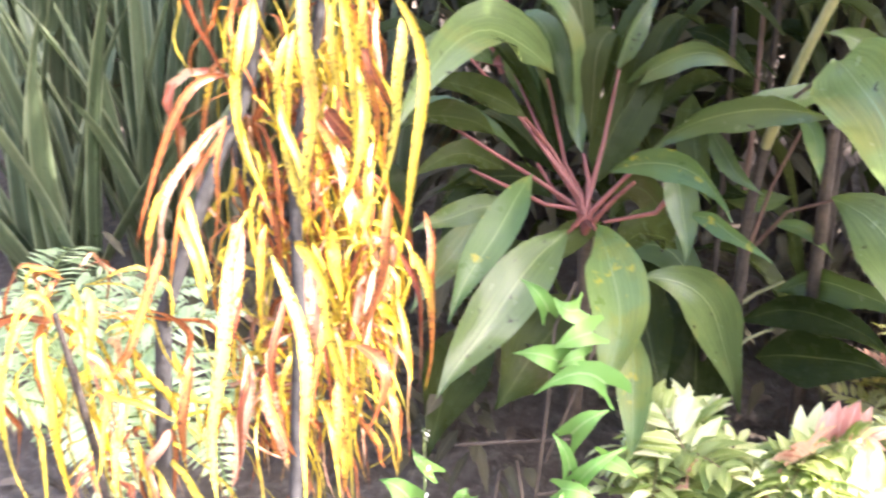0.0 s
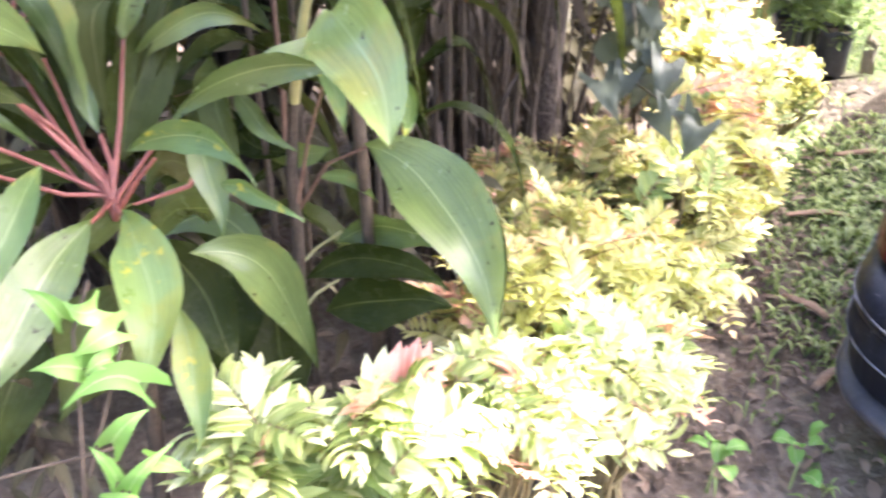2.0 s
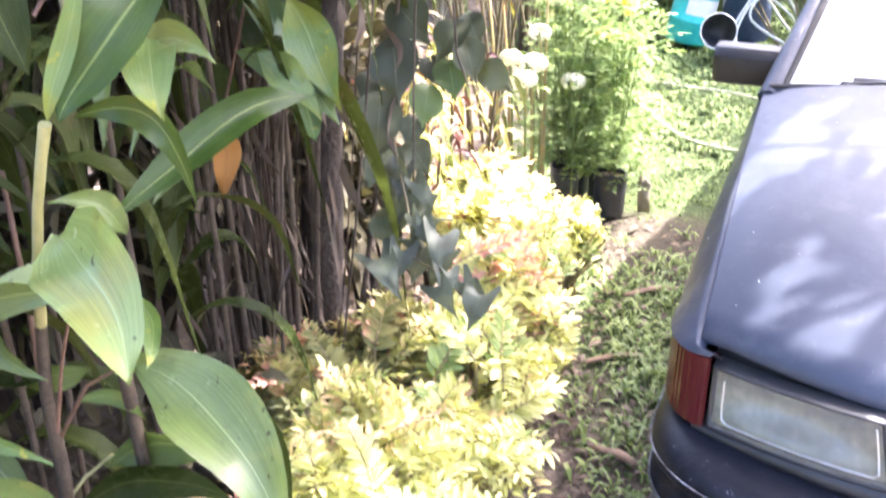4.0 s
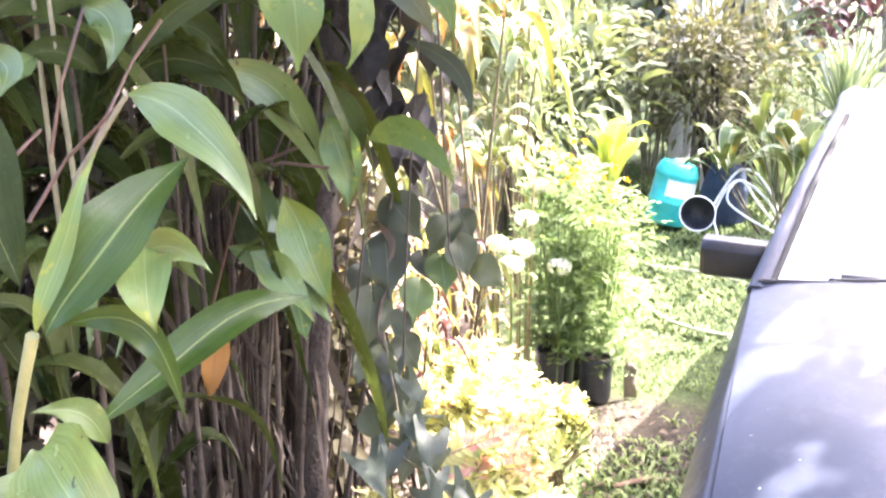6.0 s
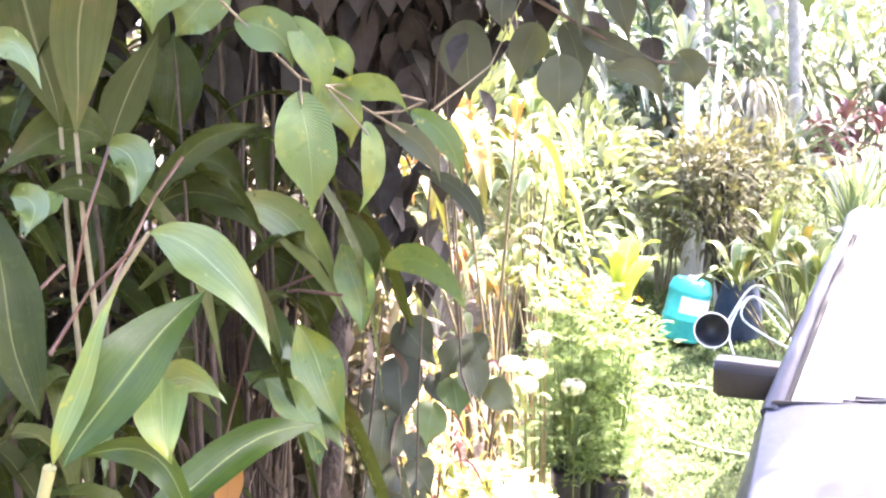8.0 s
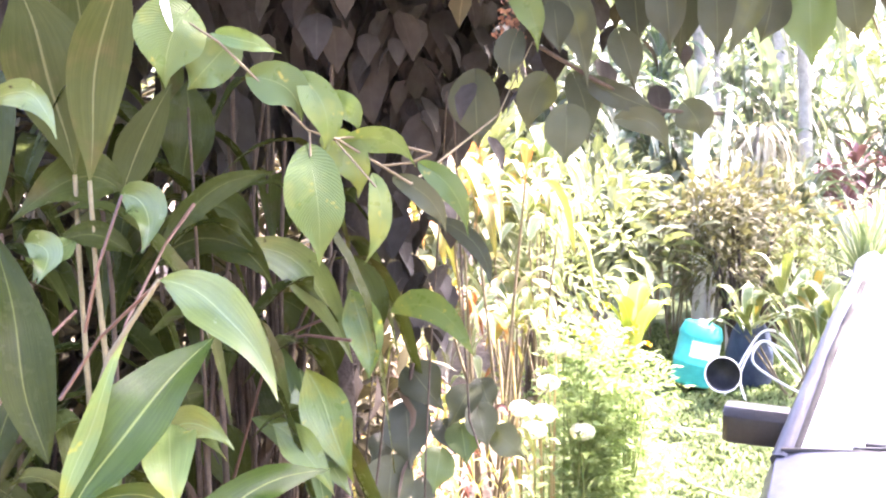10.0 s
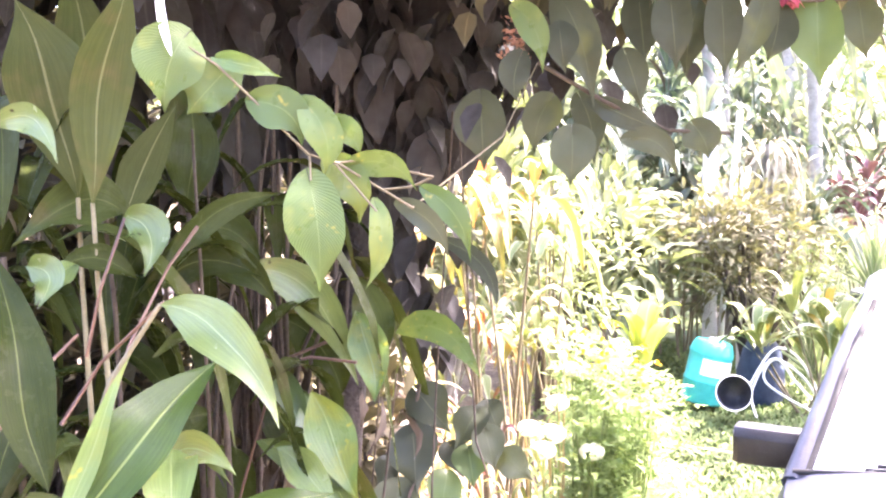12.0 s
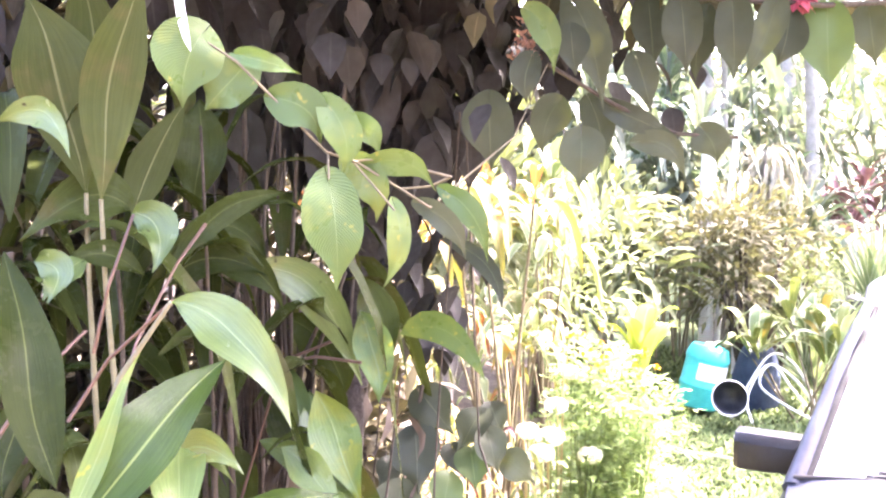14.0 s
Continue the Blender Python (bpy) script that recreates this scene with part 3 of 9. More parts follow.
M_CHROME = surface("dull_chrome", [(0.3, (0.45, 0.45, 0.46)), (0.7, (0.62, 0.62, 0.63))], 20, 0.3, 0.0, metal=0.9)
M_LAMP = lens_mat("lamp_glass", (0.22, 0.215, 0.19), 0.08, 4, 0.5)
M_LAMP_RIM = surface("lamp_rim", [(0.3, (0.018, 0.018, 0.020)), (0.7, (0.040, 0.040, 0.042))], 20, 0.4, 0.0)
M_AMBER = lens_mat("indicator_lens", (0.060, 0.004, 0.010), 0.18, 5)
M_DISH = surface("lamp_dish", [(0.3, (0.42, 0.42, 0.37)), (0.7, (0.62, 0.62, 0.56))], 20, 0.42, 0.1, 60, metal=0.8)
M_RIM = surface("wheel_metal", [(0.3, (0.30, 0.30, 0.31)), (0.7, (0.45, 0.45, 0.46))], 15, 0.4, 0.0, metal=0.7)
M_DARK = surface("dark_inside", [(0.3, (0.008, 0.008, 0.009)), (0.7, (0.018, 0.018, 0.018))], 8, 0.9, 0.0)
M_SEAT = surface("seat_cloth", [(0.3, (0.05, 0.05, 0.055)), (0.7, (0.09, 0.09, 0.10))], 20, 0.9, 0.2)


def glass_mat():
    m, nt, b = mat("car_glass", 0.03, 0.0, 0.5)
    b.inputs["Base Color"].default_value = (0.75, 0.80, 0.80, 1)
    b.inputs["Transmission Weight"].default_value = 0.6
    n = tex_noise(nt, 7, 5)
    # pale film: dust, and the sky's white reflection put into the colour
    film = nt.nodes.new("ShaderNodeBsdfDiffuse")
    film.inputs[0].default_value = (0.75, 0.75, 0.77, 1)
    ms = nt.nodes.new("ShaderNodeMixShader")
    nt.links.new(ramp(nt, n, [(0.3, (0.5, 0.5, 0.5)), (0.8, (0.7, 0.7, 0.7))]), ms.inputs[0])
    nt.links.new(b.outputs[0], ms.inputs[1])
    nt.links.new(film.outputs[0], ms.inputs[2])
    nt.links.new(ms.outputs[0], nt.nodes["Material Output"].inputs[0])
    return m


M_GLASS = glass_mat()


def front_x(y):
    return -0.02 - 0.40 * y * y


def make_car():
    car = thing("car", (0, 0, 0), "dark grey-blue weathered saloon car parked nose-on beside the hedge", "car")
    car.matrix_world = Matrix.Identity(4)

    def put(name, g, material, parent=car, label="", smooth=True, bevel=0.0):
        return part(name, g, material, parent, label, smooth, bevel)

    # shell: stations along the car, top height and half width
    stations = [(-0.44, 0.735, 0.735), (-0.60, 0.785, 0.755), (-0.95, 0.86, 0.765), (-1.34, 0.945, 0.77), (-1.6, 0.950, 0.775), (-2.4, 0.955, 0.775), (-3.2, 0.965, 0.77), (-3.45, 0.95, 0.765), (-3.9, 0.92, 0.75), (-4.08, 0.88, 0.70)]
    g = Geo()
    rows = []
    for x, zt, w in stations:
        prof = [(w * 0.93, zt - 0.018), (w * 0.965, zt - 0.035), (w * 0.99, zt - 0.07), (w, zt - 0.14), (w * 1.005, 0.55), (w, 0.42), (w * 0.985, 0.30), (w * 0.95, 0.22)]
        row = [V3(x, -y, z) for y, z in reversed(prof)] + [V3(x, -w * 0.5, zt + 0.004), V3(x, 0, zt + 0.012), V3(x, w * 0.5, zt + 0.004)] + [V3(x, y, z) for y, z in prof]
        rows.append(row)
    g.grid(rows)
    g.fan(rows[-1])
    put("body", g, M_PAINT)
    # bonnet: a lid of its own, proud of the shell by a few millimetres
    g = Geo()
    rows = []
    for i in range(15):
        u = i / 14
        row = []
        for j in range(21):
            v = j / 20 * 2 - 1
            half = 0.665 + 0.06 * u
            y = v * half
            xf = front_x(y) - 0.055
            x = xf * (1 - u) + (-1.36 + 0.05 * v * v) * u
            z = 0.700 + 0.312 * (-(x) - 0.05) / 1.29 + 0.030 * (1 - v * v) + 0.018 * math.sin(math.pi * min(1, u * 1.1)) - (0.035 * (1 - u) ** 6)
            z -= 0.012 * max(0, (abs(v) - 0.9) / 0.1)
            row.append(V3(x, y, z))
        rows.append(row)
    low = [p - Z * 0.022 - V3(0.008, 0, 0) for p in rows[0]]
    g.grid([low] + rows)
    ob = put("bonnet", g, M_PAINT, label="weathered dark bonnet with pale dust and chips")
    # wings between bonnet edge and shell, running down to the corner lamps
    for s in (-1, 1):
        g = Geo()
        rows = []
        stations_w = []
        for k in range(8):
            u = k / 7
            stations_w.append((front_x(0.632) - 0.21 * u * u - 0.02 * u - 0.026, 0.635 + 0.13 * math.sin(u * 1.5) / math.sin(1.5), 0.508 + 0.165 * (1 - 0.18 * u) + 0.012 * u))
        for x in (-0.445, -0.50, -0.60, -0.70, -0.82, -0.95, -1.1, -1.25, -1.36):
            stations_w.append((x, 0.765, 0.50))
        for x, w, zl in stations_w:
            ub = min(1, max(0, (-x - 0.252) / 1.1))
            inner = min(0.672 + 0.052 * ub, w - 0.012)
            zt = max(zl + 0.006, 0.682 + 0.312 * (-x - 0.05) / 1.29 + 0.018 * math.sin(math.pi * min(1, ub * 1.1)) - 0.035 * (1 - ub) ** 6)
            fall = min(0.125, (zt - zl) * 0.95)
            rows.append([V3(x - 0.01, s * (inner - 0.02), zt - 0.02)] + [V3(x, s * (inner + (w - inner) * q), zt - fall * k) for q, k in ((0, 0), (0.22, 0.16), (0.5, 0.42), (0.8, 0.72), (1.0, 1.0))] + [V3(x, s * (w + 0.002), zl)])
        g.grid(rows if s < 0 else rows[::-1])
        put("front_wing", g, M_PAINT)
    # front panel behind the lamps
    g = Geo()
    g.grid([[V3(front_x(y) - 0.095, y, z) for y in [(-0.63 + 0.063 * k) for k in range(21)]] for z in (0.25, 0.40, 0.52, 0.69)])
    put("front_panel", g, M_DARK)
    # lamps and indicators
    def lamp_point(y, z, out, side):
        """A place on the lamp's face: its lower inner corner reaches inwards, its outer end is a little lower."""
        k, q = (z - 0.526) / 0.158, (y - 0.255) / 0.37
        y2 = y - 0.034 * (1 - k) * (1 - q)
        return V3(front_x(y2) + out - 0.03 * k, side * y2, z - 0.020 * y - 0.014 * k * q + 0.018 * (1 - k) * (1 - q))

    for s in (-1, 1):
        lamp_frame = Geo()

        def loop(y0, y1, z0, z1, out):
            pts = [(y0 + (y1 - y0) * k / 8, z0) for k in range(8)] + [(y1, z0 + (z1 - z0) * k / 3) for k in range(3)] + [(y1 + (y0 - y1) * k / 8, z1) for k in range(8)] + [(y0, z1 + (z0 - z1) * k / 3) for k in range(3)]
            return [lamp_point(y, z, out, s) for y, z in pts]

        lamp_frame.grid([loop(0.255, 0.625, 0.526, 0.684, -0.05), loop(0.255, 0.625, 0.526, 0.684, 0.006), loop(0.257, 0.623, 0.528, 0.682, 0.009), loop(0.263, 0.618, 0.533, 0.678, 0.009), loop(0.267, 0.614, 0.537, 0.676, 0.0)], closed=True)
        head = put("headlamp", lamp_frame, M_LAMP_RIM, label="rectangular headlamp with cloudy glass")
        dish = Geo()
        dish.grid([[lamp_point(y, z, -0.012 - 0.045 * max(0, 1 - ((y - 0.44) / 0.158) ** 2) * max(0, 1 - ((z - 0.611) / 0.055) ** 2), s) for y in [0.265 + 0.035 * k for k in range(11)]] for z in [0.536 + 0.0142 * k for k in range(11)]])
        put("reflector", dish, M_DISH, head, "dull silvered reflector behind the glass")
        lens = Geo()
        lens.grid([[lamp_point(y, z, 0.004 + 0.008 * math.sin(math.pi * (y - 0.265) / 0.35), s) for y in [0.265 + 0.035 * k for k in range(11)]] for z in [0.536 + 0.0355 * k for k in range(5)]])
        put("lens", lens, M_LAMP, head)
        line = Geo()
        line.tube([lamp_point(y, z, 0.014, s) for y, z in ((0.594, 0.660), (0.594, 0.600), (0.592, 0.566), (0.580, 0.556), (0.50, 0.556), (0.42, 0.556), (0.34, 0.556), (0.288, 0.556), (0.278, 0.566), (0.276, 0.61), (0.276, 0.668))], 0.0026)
        put("lamp_trim", line, M_CHROME, head, "thin bright trim line")
        g = Geo()
        rows = []
        for i in range(6):
            k = i / 5
            row = []
            for j in range(9):
                u = j / 8
                y = 0.632 + (0.762 - 0.632) * math.sin(u * 1.5) / math.sin(1.5)
                x = front_x(0.632) - 0.21 * u * u - 0.02 * u
                taper = 1 - 0.18 * u
                row.append(V3(x - 0.03 * k + 0.006, s * y, 0.505 + (0.165 * taper) * k + 0.012 * u))
            rows.append(row)
        g.grid(rows)
        back = [[v - V3(0.03, s * 0.02, 0) for v in r] for r in rows]
        g.grid([rows[-1], back[-1]])
        g.grid([rows[0], back[0]])
        put("indicator", g, M_AMBER, label="dull red-amber corner indicator")
    # grille
    for k in range(6):
        g = Geo()
        z = 0.535 + 0.026 * k
        g.grid([[V3(front_x(y) - 0.02 + d, y, z + h) for y in (-0.24, -0.12, 0, 0.12, 0.24)] for d, h in ((-0.03, 0.0), (0.0, 0.0), (0.0, 0.012), (-0.03, 0.012))])
        put("grille_slat", g, M_PLASTIC, smooth=False)
    # dark strip between the lamps and the bumper
    g = Geo()
    g.grid([[V3(front_x(y) + o, y, z - 0.02 * abs(y) + (0.022 * max(0.0, 1 - abs(abs(y) - 0.25) / 0.38) if z > 0.52 else 0.0)) for y in [-0.66 + 0.066 * k for k in range(21)]] for o, z in ((-0.05, 0.524), (0.004, 0.523), (0.012, 0.516), (0.010, 0.502), (-0.04, 0.494))])
    put("valance", g, M_PLASTIC, label="dark plastic strip under the lamps")
    # bumper, swept round the nose
    path = []
    for k in range(33):
        a = -1 + 2 * k / 32
        ang = a * math.pi / 2
        y = 0.765 * math.copysign(abs(math.sin(ang)) ** 0.66, a)
        x = -0.36 + 0.44 * abs(math.cos(ang)) ** 0.66
        path.append((x, y))
    path = [(-0.62, -0.785)] + path + [(-0.62, 0.785)]
    prof = [(-0.15, 0.496), (-0.07, 0.493), (-0.026, 0.482), (-0.006, 0.462), (0.0, 0.440), (-0.003, 0.424), (-0.018, 0.418), (-0.020, 0.404), (-0.010, 0.396), (-0.010, 0.356), (-0.003, 0.350), (-0.003, 0.343), (-0.014, 0.337), (-0.024, 0.255), (-0.05, 0.225)]
    g = Geo()
    rows = []
    for i, (x, y) in enumerate(path):
        a, b = path[max(i - 1, 0)], path[min(i + 1, len(path) - 1)]
        d = Vector((b[0] - a[0], b[1] - a[1], 0)).normalized()
        nrm = Vector((d.y, -d.x, 0))
        rows.append([V3(x, y, z) + nrm * o for o, z in prof])
    g.grid(rows)
    bumper = put("front_bumper", g, M_BUMPER, label="scuffed dark plastic bumper with a groove")
    g = Geo()
    rows = []
    for i, (x, y) in enumerate(path):
        a, b = path[max(i - 1, 0)], path[min(i + 1, len(path) - 1)]
        d = Vector((b[0] - a[0], b[1] - a[1], 0)).normalized()
        nrm = Vector((d.y, -d.x, 0))
        rows.append([V3(x, y, z) + nrm * o for o, z in ((-0.05, 0.228), (-0.012, 0.222), (-0.004, 0.205), (-0.012, 0.186), (-0.06, 0.18))])
    g.grid(rows)
    put("lip", g, surface("bumper_lip", [(0.3, (0.026, 0.027, 0.034)), (0.7, (0.085, 0.085, 0.095))], 10, 0.5, 0.1), bumper, "paler grey lower lip")
    # thin pale tubes stand in for the highlights along the bumper's edges
    for o, z, name in ((0.002, 0.449, "rub_line"), (-0.001, 0.347, "lower_rub_line")):
        g = Geo()
        pts = []
        for k, (x, y) in enumerate(path):
            a, b = path[max(k - 1, 0)], path[min(k + 1, len(path) - 1)]
            d = Vector((b[0] - a[0], b[1] - a[1], 0)).normalized()
            pts.append(V3(x, y, z) + Vector((d.y, -d.x, 0)) * o)
        g.tube(pts, 0.0022, 5)
        put(name, g, M_EDGE_GLINT, bumper, "thin pale line for the highlight on the edge")
    # seal under the windscreen
    g = Geo()
    g.tube([V3(-1.378 + 0.06 * (y / 0.7) ** 2, y, 1.030 - 0.02 * (y / 0.7) ** 2) for y in (-0.71, -0.5, -0.25, 0, 0.25, 0.5, 0.71)], 0.010)
    put("windscreen_seal", g, M_RUBBER)
    # windscreen, cabin
    def ws(u, v):
        half = 0.685 - 0.135 * u
        y = v * half
        return V3(-1.40 - 0.80 * u + 0.06 * v * v, y, 1.010 + 0.430 * u - 0.02 * v * v + 0.02 * math.sin(math.pi * u))
    g = Geo()
    g.grid([[ws(i / 8, j / 8 * 2 - 1) for j in range(9)] for i in range(9)])
    put("windscreen", g, M_GLASS, label="dusty windscreen glass, its pale film also standing for sky glare")
    g = Geo()
    rows = []
    for x, z, half in ((-2.19, 1.445, 0.555), (-2.4, 1.475, 0.56), (-2.8, 1.48, 0.56), (-3.05, 1.45, 0.545)):
        rows.append([V3(x, v * half, z - 0.03 * v * v - (0.02 if abs(v) == 1 else 0)) for v in (-1, -0.9, -0.5, 0, 0.5, 0.9, 1)])
    g.grid(rows)
    put("roof", g, M_PAINT)
    for s in (-1, 1):
        g = Geo()
        g.tube([ws(-0.03, s * 1.03), ws(0.3, s * 1.03), ws(0.7, s * 1.04), ws(1.02, s * 1.02), V3(-2.5, s * 0.565, 1.445), V3(-3.05, s * 0.55, 1.41), V3(-3.5, s * 0.66, 0.96)], [0.034, 0.028, 0.026, 0.028, 0.030, 0.034, 0.04], 8)
        put("roof_pillar", g, M_PAINT)
        g = Geo()
        g.tube([ws(0.0, s * 0.985) + V3(0.012, 0, 0.004), ws(0.5, s * 0.985) + V3(0.012, 0, 0.004), ws(1.0, s * 0.985) + V3(0.012, 0, 0.004)], 0.012)
        put("glass_seal", g, M_RUBBER)
        g = Geo()
        side = [(-1.50, 0.955, 0.745), (-2.40, 0.955, 0.75), (-3.35, 0.965, 0.74)]
        top = [(-2.14, 1.41, 0.57), (-2.45, 1.44, 0.565), (-3.0, 1.415, 0.56)]
        g.grid([[V3(x, s * y, z) for x, z, y in side], [V3(x, s * y, z) for x, z, y in top]])
        put("side_window", g, M_GLASS)
        # door mirror
        g = Geo()
        rows = []
        for u, sc, dx in ((0.0, 0.80, -0.015), (0.10, 0.97, 0.0), (0.55, 1.0, 0.0), (0.93, 1.0, -0.004), (1.0, 0.95, -0.012)):
            y = s * (0.700 + 0.225 * u)
            c = V3(-1.585 + dx, y, 1.003)
            h, d = 0.062 * sc, 0.05 * sc
            rows.append([c + V3(d, 0, -h * 0.85), c + V3(d * 1.1, 0, h * 0.55), c + V3(d * 0.6, 0, h), c + V3(-d, 0, h), c + V3(-d, 0, -h), c + V3(d * 0.5, 0, -h)])
        g.grid(rows, closed=True)
        g.fan(rows[0])
        g.fan(rows[-1])
        mirror = put("door_mirror", g, M_PLASTIC, label="black plastic door mirror", bevel=0.003)
        g = Geo()
        g.box((-1.65, s * 0.79 - 0.02, 0.94), (-1.637, s * 0.79 + 0.15 * s, 1.03)) if s > 0 else g.box((-1.65, -0.94, 0.94), (-1.637, -0.79, 1.03))
        put("mirror_glass", g, M_CHROME, mirror)
        # wheels
        for x in (-0.78, -3.25):
            g = Geo()
            ring = lambda r, o: [V3(x + r * math.cos(a), s * (0.70 + o), 0.285 + r * math.sin(a)) for a in (2 * math.pi * k / 28 for k in range(28))]
            g.grid([ring(0.18, 0.06), ring(0.20, 0.085), ring(0.26, 0.09), ring(0.283, 0.07), ring(0.287, 0.0), ring(0.283, -0.07), ring(0.2, -0.09)], closed=True)
            wheel = put("wheel", g, M_RUBBER)
            g = Geo()
            g.grid([ring(0.0001, 0.05), ring(0.05, 0.055), ring(0.06, 0.04), ring(0.15, 0.035), ring(0.17, 0.06), ring(0.185, 0.065)], closed=True)
            put("rim", g, M_RIM, wheel)
    # wipers
    for y0, y1 in ((-0.50, 0.02), (0.05, 0.60)):
        g = Geo()
        g.tube([V3(-1.37, y0, 1.026), V3(-1.40, (y0 + y1) / 2, 1.048), V3(-1.43, y1, 1.054)], 0.006)
        g.tube([V3(-1.405, y0 + 0.02, 1.032), V3(-1.425, y1 + 0.05, 1.038)], 0.008)
        g.tube([V3(-1.36, y0, 1.011), V3(-1.37, y0, 1.030)], 0.013)
        put("wiper", g, M_PLASTIC)
    # dashboard and floor inside, so that the glass has a dark cabin behind it
    g = Geo()
    g.box((-1.75, -0.66, 0.55), (-1.42, 0.66, 0.93))
    put("dashboard", g, M_DARK, bevel=0.03)
    g = Geo()
    g.box((-4.0, -0.72, 0.18), (-0.35, 0.72, 0.30))
    put("underbody", g, M_DARK)
    for y in (-0.36, 0.36):
        g = Geo()
        g.box((-2.5, y - 0.24, 0.35), (-2.0, y + 0.24, 0.58))
        g.box((-2.62, y - 0.24, 0.45), (-2.48, y + 0.24, 1.16))
        put("seat", g, M_SEAT, bevel=0.05)
    car.matrix_world = CAR
    return car


make_car()

# ---------------------------------------------------------------- plants of the bed
def shrub(at, radius, height, seed, label, group="lime hedge", rose=0.10, singles=60, twigs=90, leaf=0.052, green=0.10, skirt=0.78, shaded=False, golden=False):
    """A low bush: arching shoots from a short base, narrow leaves set in two flat rows along each shoot."""
    r = random.Random(seed)
    at = V3(at)
    t = thing("hedge_shrub", at, label, "shrub", group)
    stems, lime, pink, dark = Geo(), Geo(), Geo(), Geo()
    spare = []
    for i in range(twigs):
        a = r.uniform(0, 6.28)
        q = math.sqrt(r.random())
        out = q * radius
        bow = V3(math.cos(a), math.sin(a), 0)
        top = height * (1 - (1 - skirt) * q * q) * r.uniform(0.74, 1.10)
        end = at + bow * out + Z * top
        # inner shoots rise, outer ones lean out and arch over
        d = (bow * (0.2 + 1.0 * q) + Z * (0.80 - 0.62 * q) + V3(r.uniform(-.8, .8), r.uniform(-.8, .8), r.uniform(-.15, .25))).normalized()
        ln = r.uniform(0.15, 0.25)
        start = end - d * ln
        start.z = max(start.z, 0.06)
        sag = Z * r.uniform(0.01, 0.04) * (0.4 + q)
        pts = bez(start, start.lerp(end, 0.5) + sag, end - sag * 0.6, 5)
        stems.tube(bez(at + V3(r.uniform(-.05, .05), r.uniform(-.05, .05), -0.02), at.lerp(start, 0.45) + Z * 0.04, start, 3) + pts[1:], [0.005] * 4 + [0.003, 0.0025, 0.002, 0.0015, 0.001], 4, False)
        flat = d.cross(V3(r.uniform(-.6, .6), r.uniform(-.6, .6), 1))
        flat = flat.normalized() if flat.length > 0.05 else d.orthogonal().normalized()
        up = flat.cross(d).normalized()
        if up.z < 0:
            up = -up
        kind = r.random()
        young = kind < rose
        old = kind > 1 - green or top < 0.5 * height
        pairs = int(ln / 0.0165)
        for k in range(pairs + 1):
            u = (k + 0.4) / (pairs + 0.4)
            f = min(u, 0.999) * 5
            p = pts[int(f)].lerp(pts[int(f) + 1], f - int(f))
            for sgn in ((-1, 1) if k < pairs else (0,)):
                size = leaf * (1.2 - 0.5 * u) * r.uniform(0.75, 1.25)
                dirn = (flat * sgn + d * (0.55 + 0.5 * u) + up * r.uniform(-0.05, 0.45) + V3(r.uniform(-.15, .15), r.uniform(-.15, .15), 0)).normalized()
                tip = p + dirn * size - Z * size * r.uniform(0.0, 0.22)
                mid = p.lerp(tip, 0.5) + up * size * 0.09
                face = (up + V3(r.uniform(-.3, .3), r.uniform(-.3, .3), 0)).normalized()
                wd = size * r.uniform(0.26, 0.36)
                if young and u > 0.35:
                    pink.leaf(p, mid, tip, wd * 1.25, face, fold=0.3, n=4, across=2)
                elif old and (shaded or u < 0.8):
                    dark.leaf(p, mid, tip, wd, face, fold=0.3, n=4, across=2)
                elif u > 0.6 and len(spare) < singles and r.random() < 0.25:
                    spare.append((p, mid, tip, wd, face))
                else:
                    lime.leaf(p, mid, tip, wd, face, fold=0.3, n=4, across=2)
    part("twig_tangle", stems, M_HEDGE_TWIG, t, "thin yellow-brown twigs", kind="stuff")
    part("foliage", lime, M_GOLD if golden else M_LIME, t, kind="stuff")
    if pink.f:
        part("young_foliage", pink, M_ROSE, t, "rose-pink young leaves", kind="stuff")
    if dark.f:
        # shaded shrubs take the leaf with the shade in its colour
        part("inner_foliage", dark, M_HEDGE_SHADED if shaded else M_HEDGE_GREEN, t, "greener inner leaves", kind="stuff")
    for leaf_at in spare:
        one_leaf(t, M_GOLD_ONE if golden else M_LIME_ONE, *leaf_at, fold=0.3, n=4, across=2)
    return t


for k, (x, y, rad, h, rose) in enumerate(((0.47, 1.60, 0.18, 0.55, 0.06), (0.74, 1.50, 0.20, 0.56, 0.10), (0.98, 1.52, 0.21, 0.52, 0.05), (1.25, 1.58, 0.22, 0.51, 0.05), (1.10, 1.84, 0.23, 0.55, 0.10), (1.36, 1.82, 0.22, 0.53, 0.03), (1.38, 2.06, 0.20, 0.55, 0.05), (1.56, 1.88, 0.22, 0.51, 0.03), (1.76, 2.10, 0.25, 0.57, 0.06), (1.98, 2.22, 0.20, 0.53, 0.14), (2.08, 2.42, 0.24, 0.58, 0.34), (2.32, 2.64, 0.22, 0.56, 0.22), (2.30, 2.84, 0.22, 0.58, 0.08), (2.54, 3.06, 0.24, 0.59, 0.03), (2.80, 2.96, 0.18, 0.40, 0.28))):
    shrub((x, y, 0), rad, h, 100 + k, "low lime-yellow hedge shrub with pinkish young leaves" if rose > 0.07 else "low lime-yellow hedge shrub with narrow leaves", rose=rose, leaf=0.085 if k < 2 else (0.062 if k < 4 else 0.054), twigs=22 if k < 2 else 66, green=0.62 if k < 2 else 0.12, golden=k > 3)

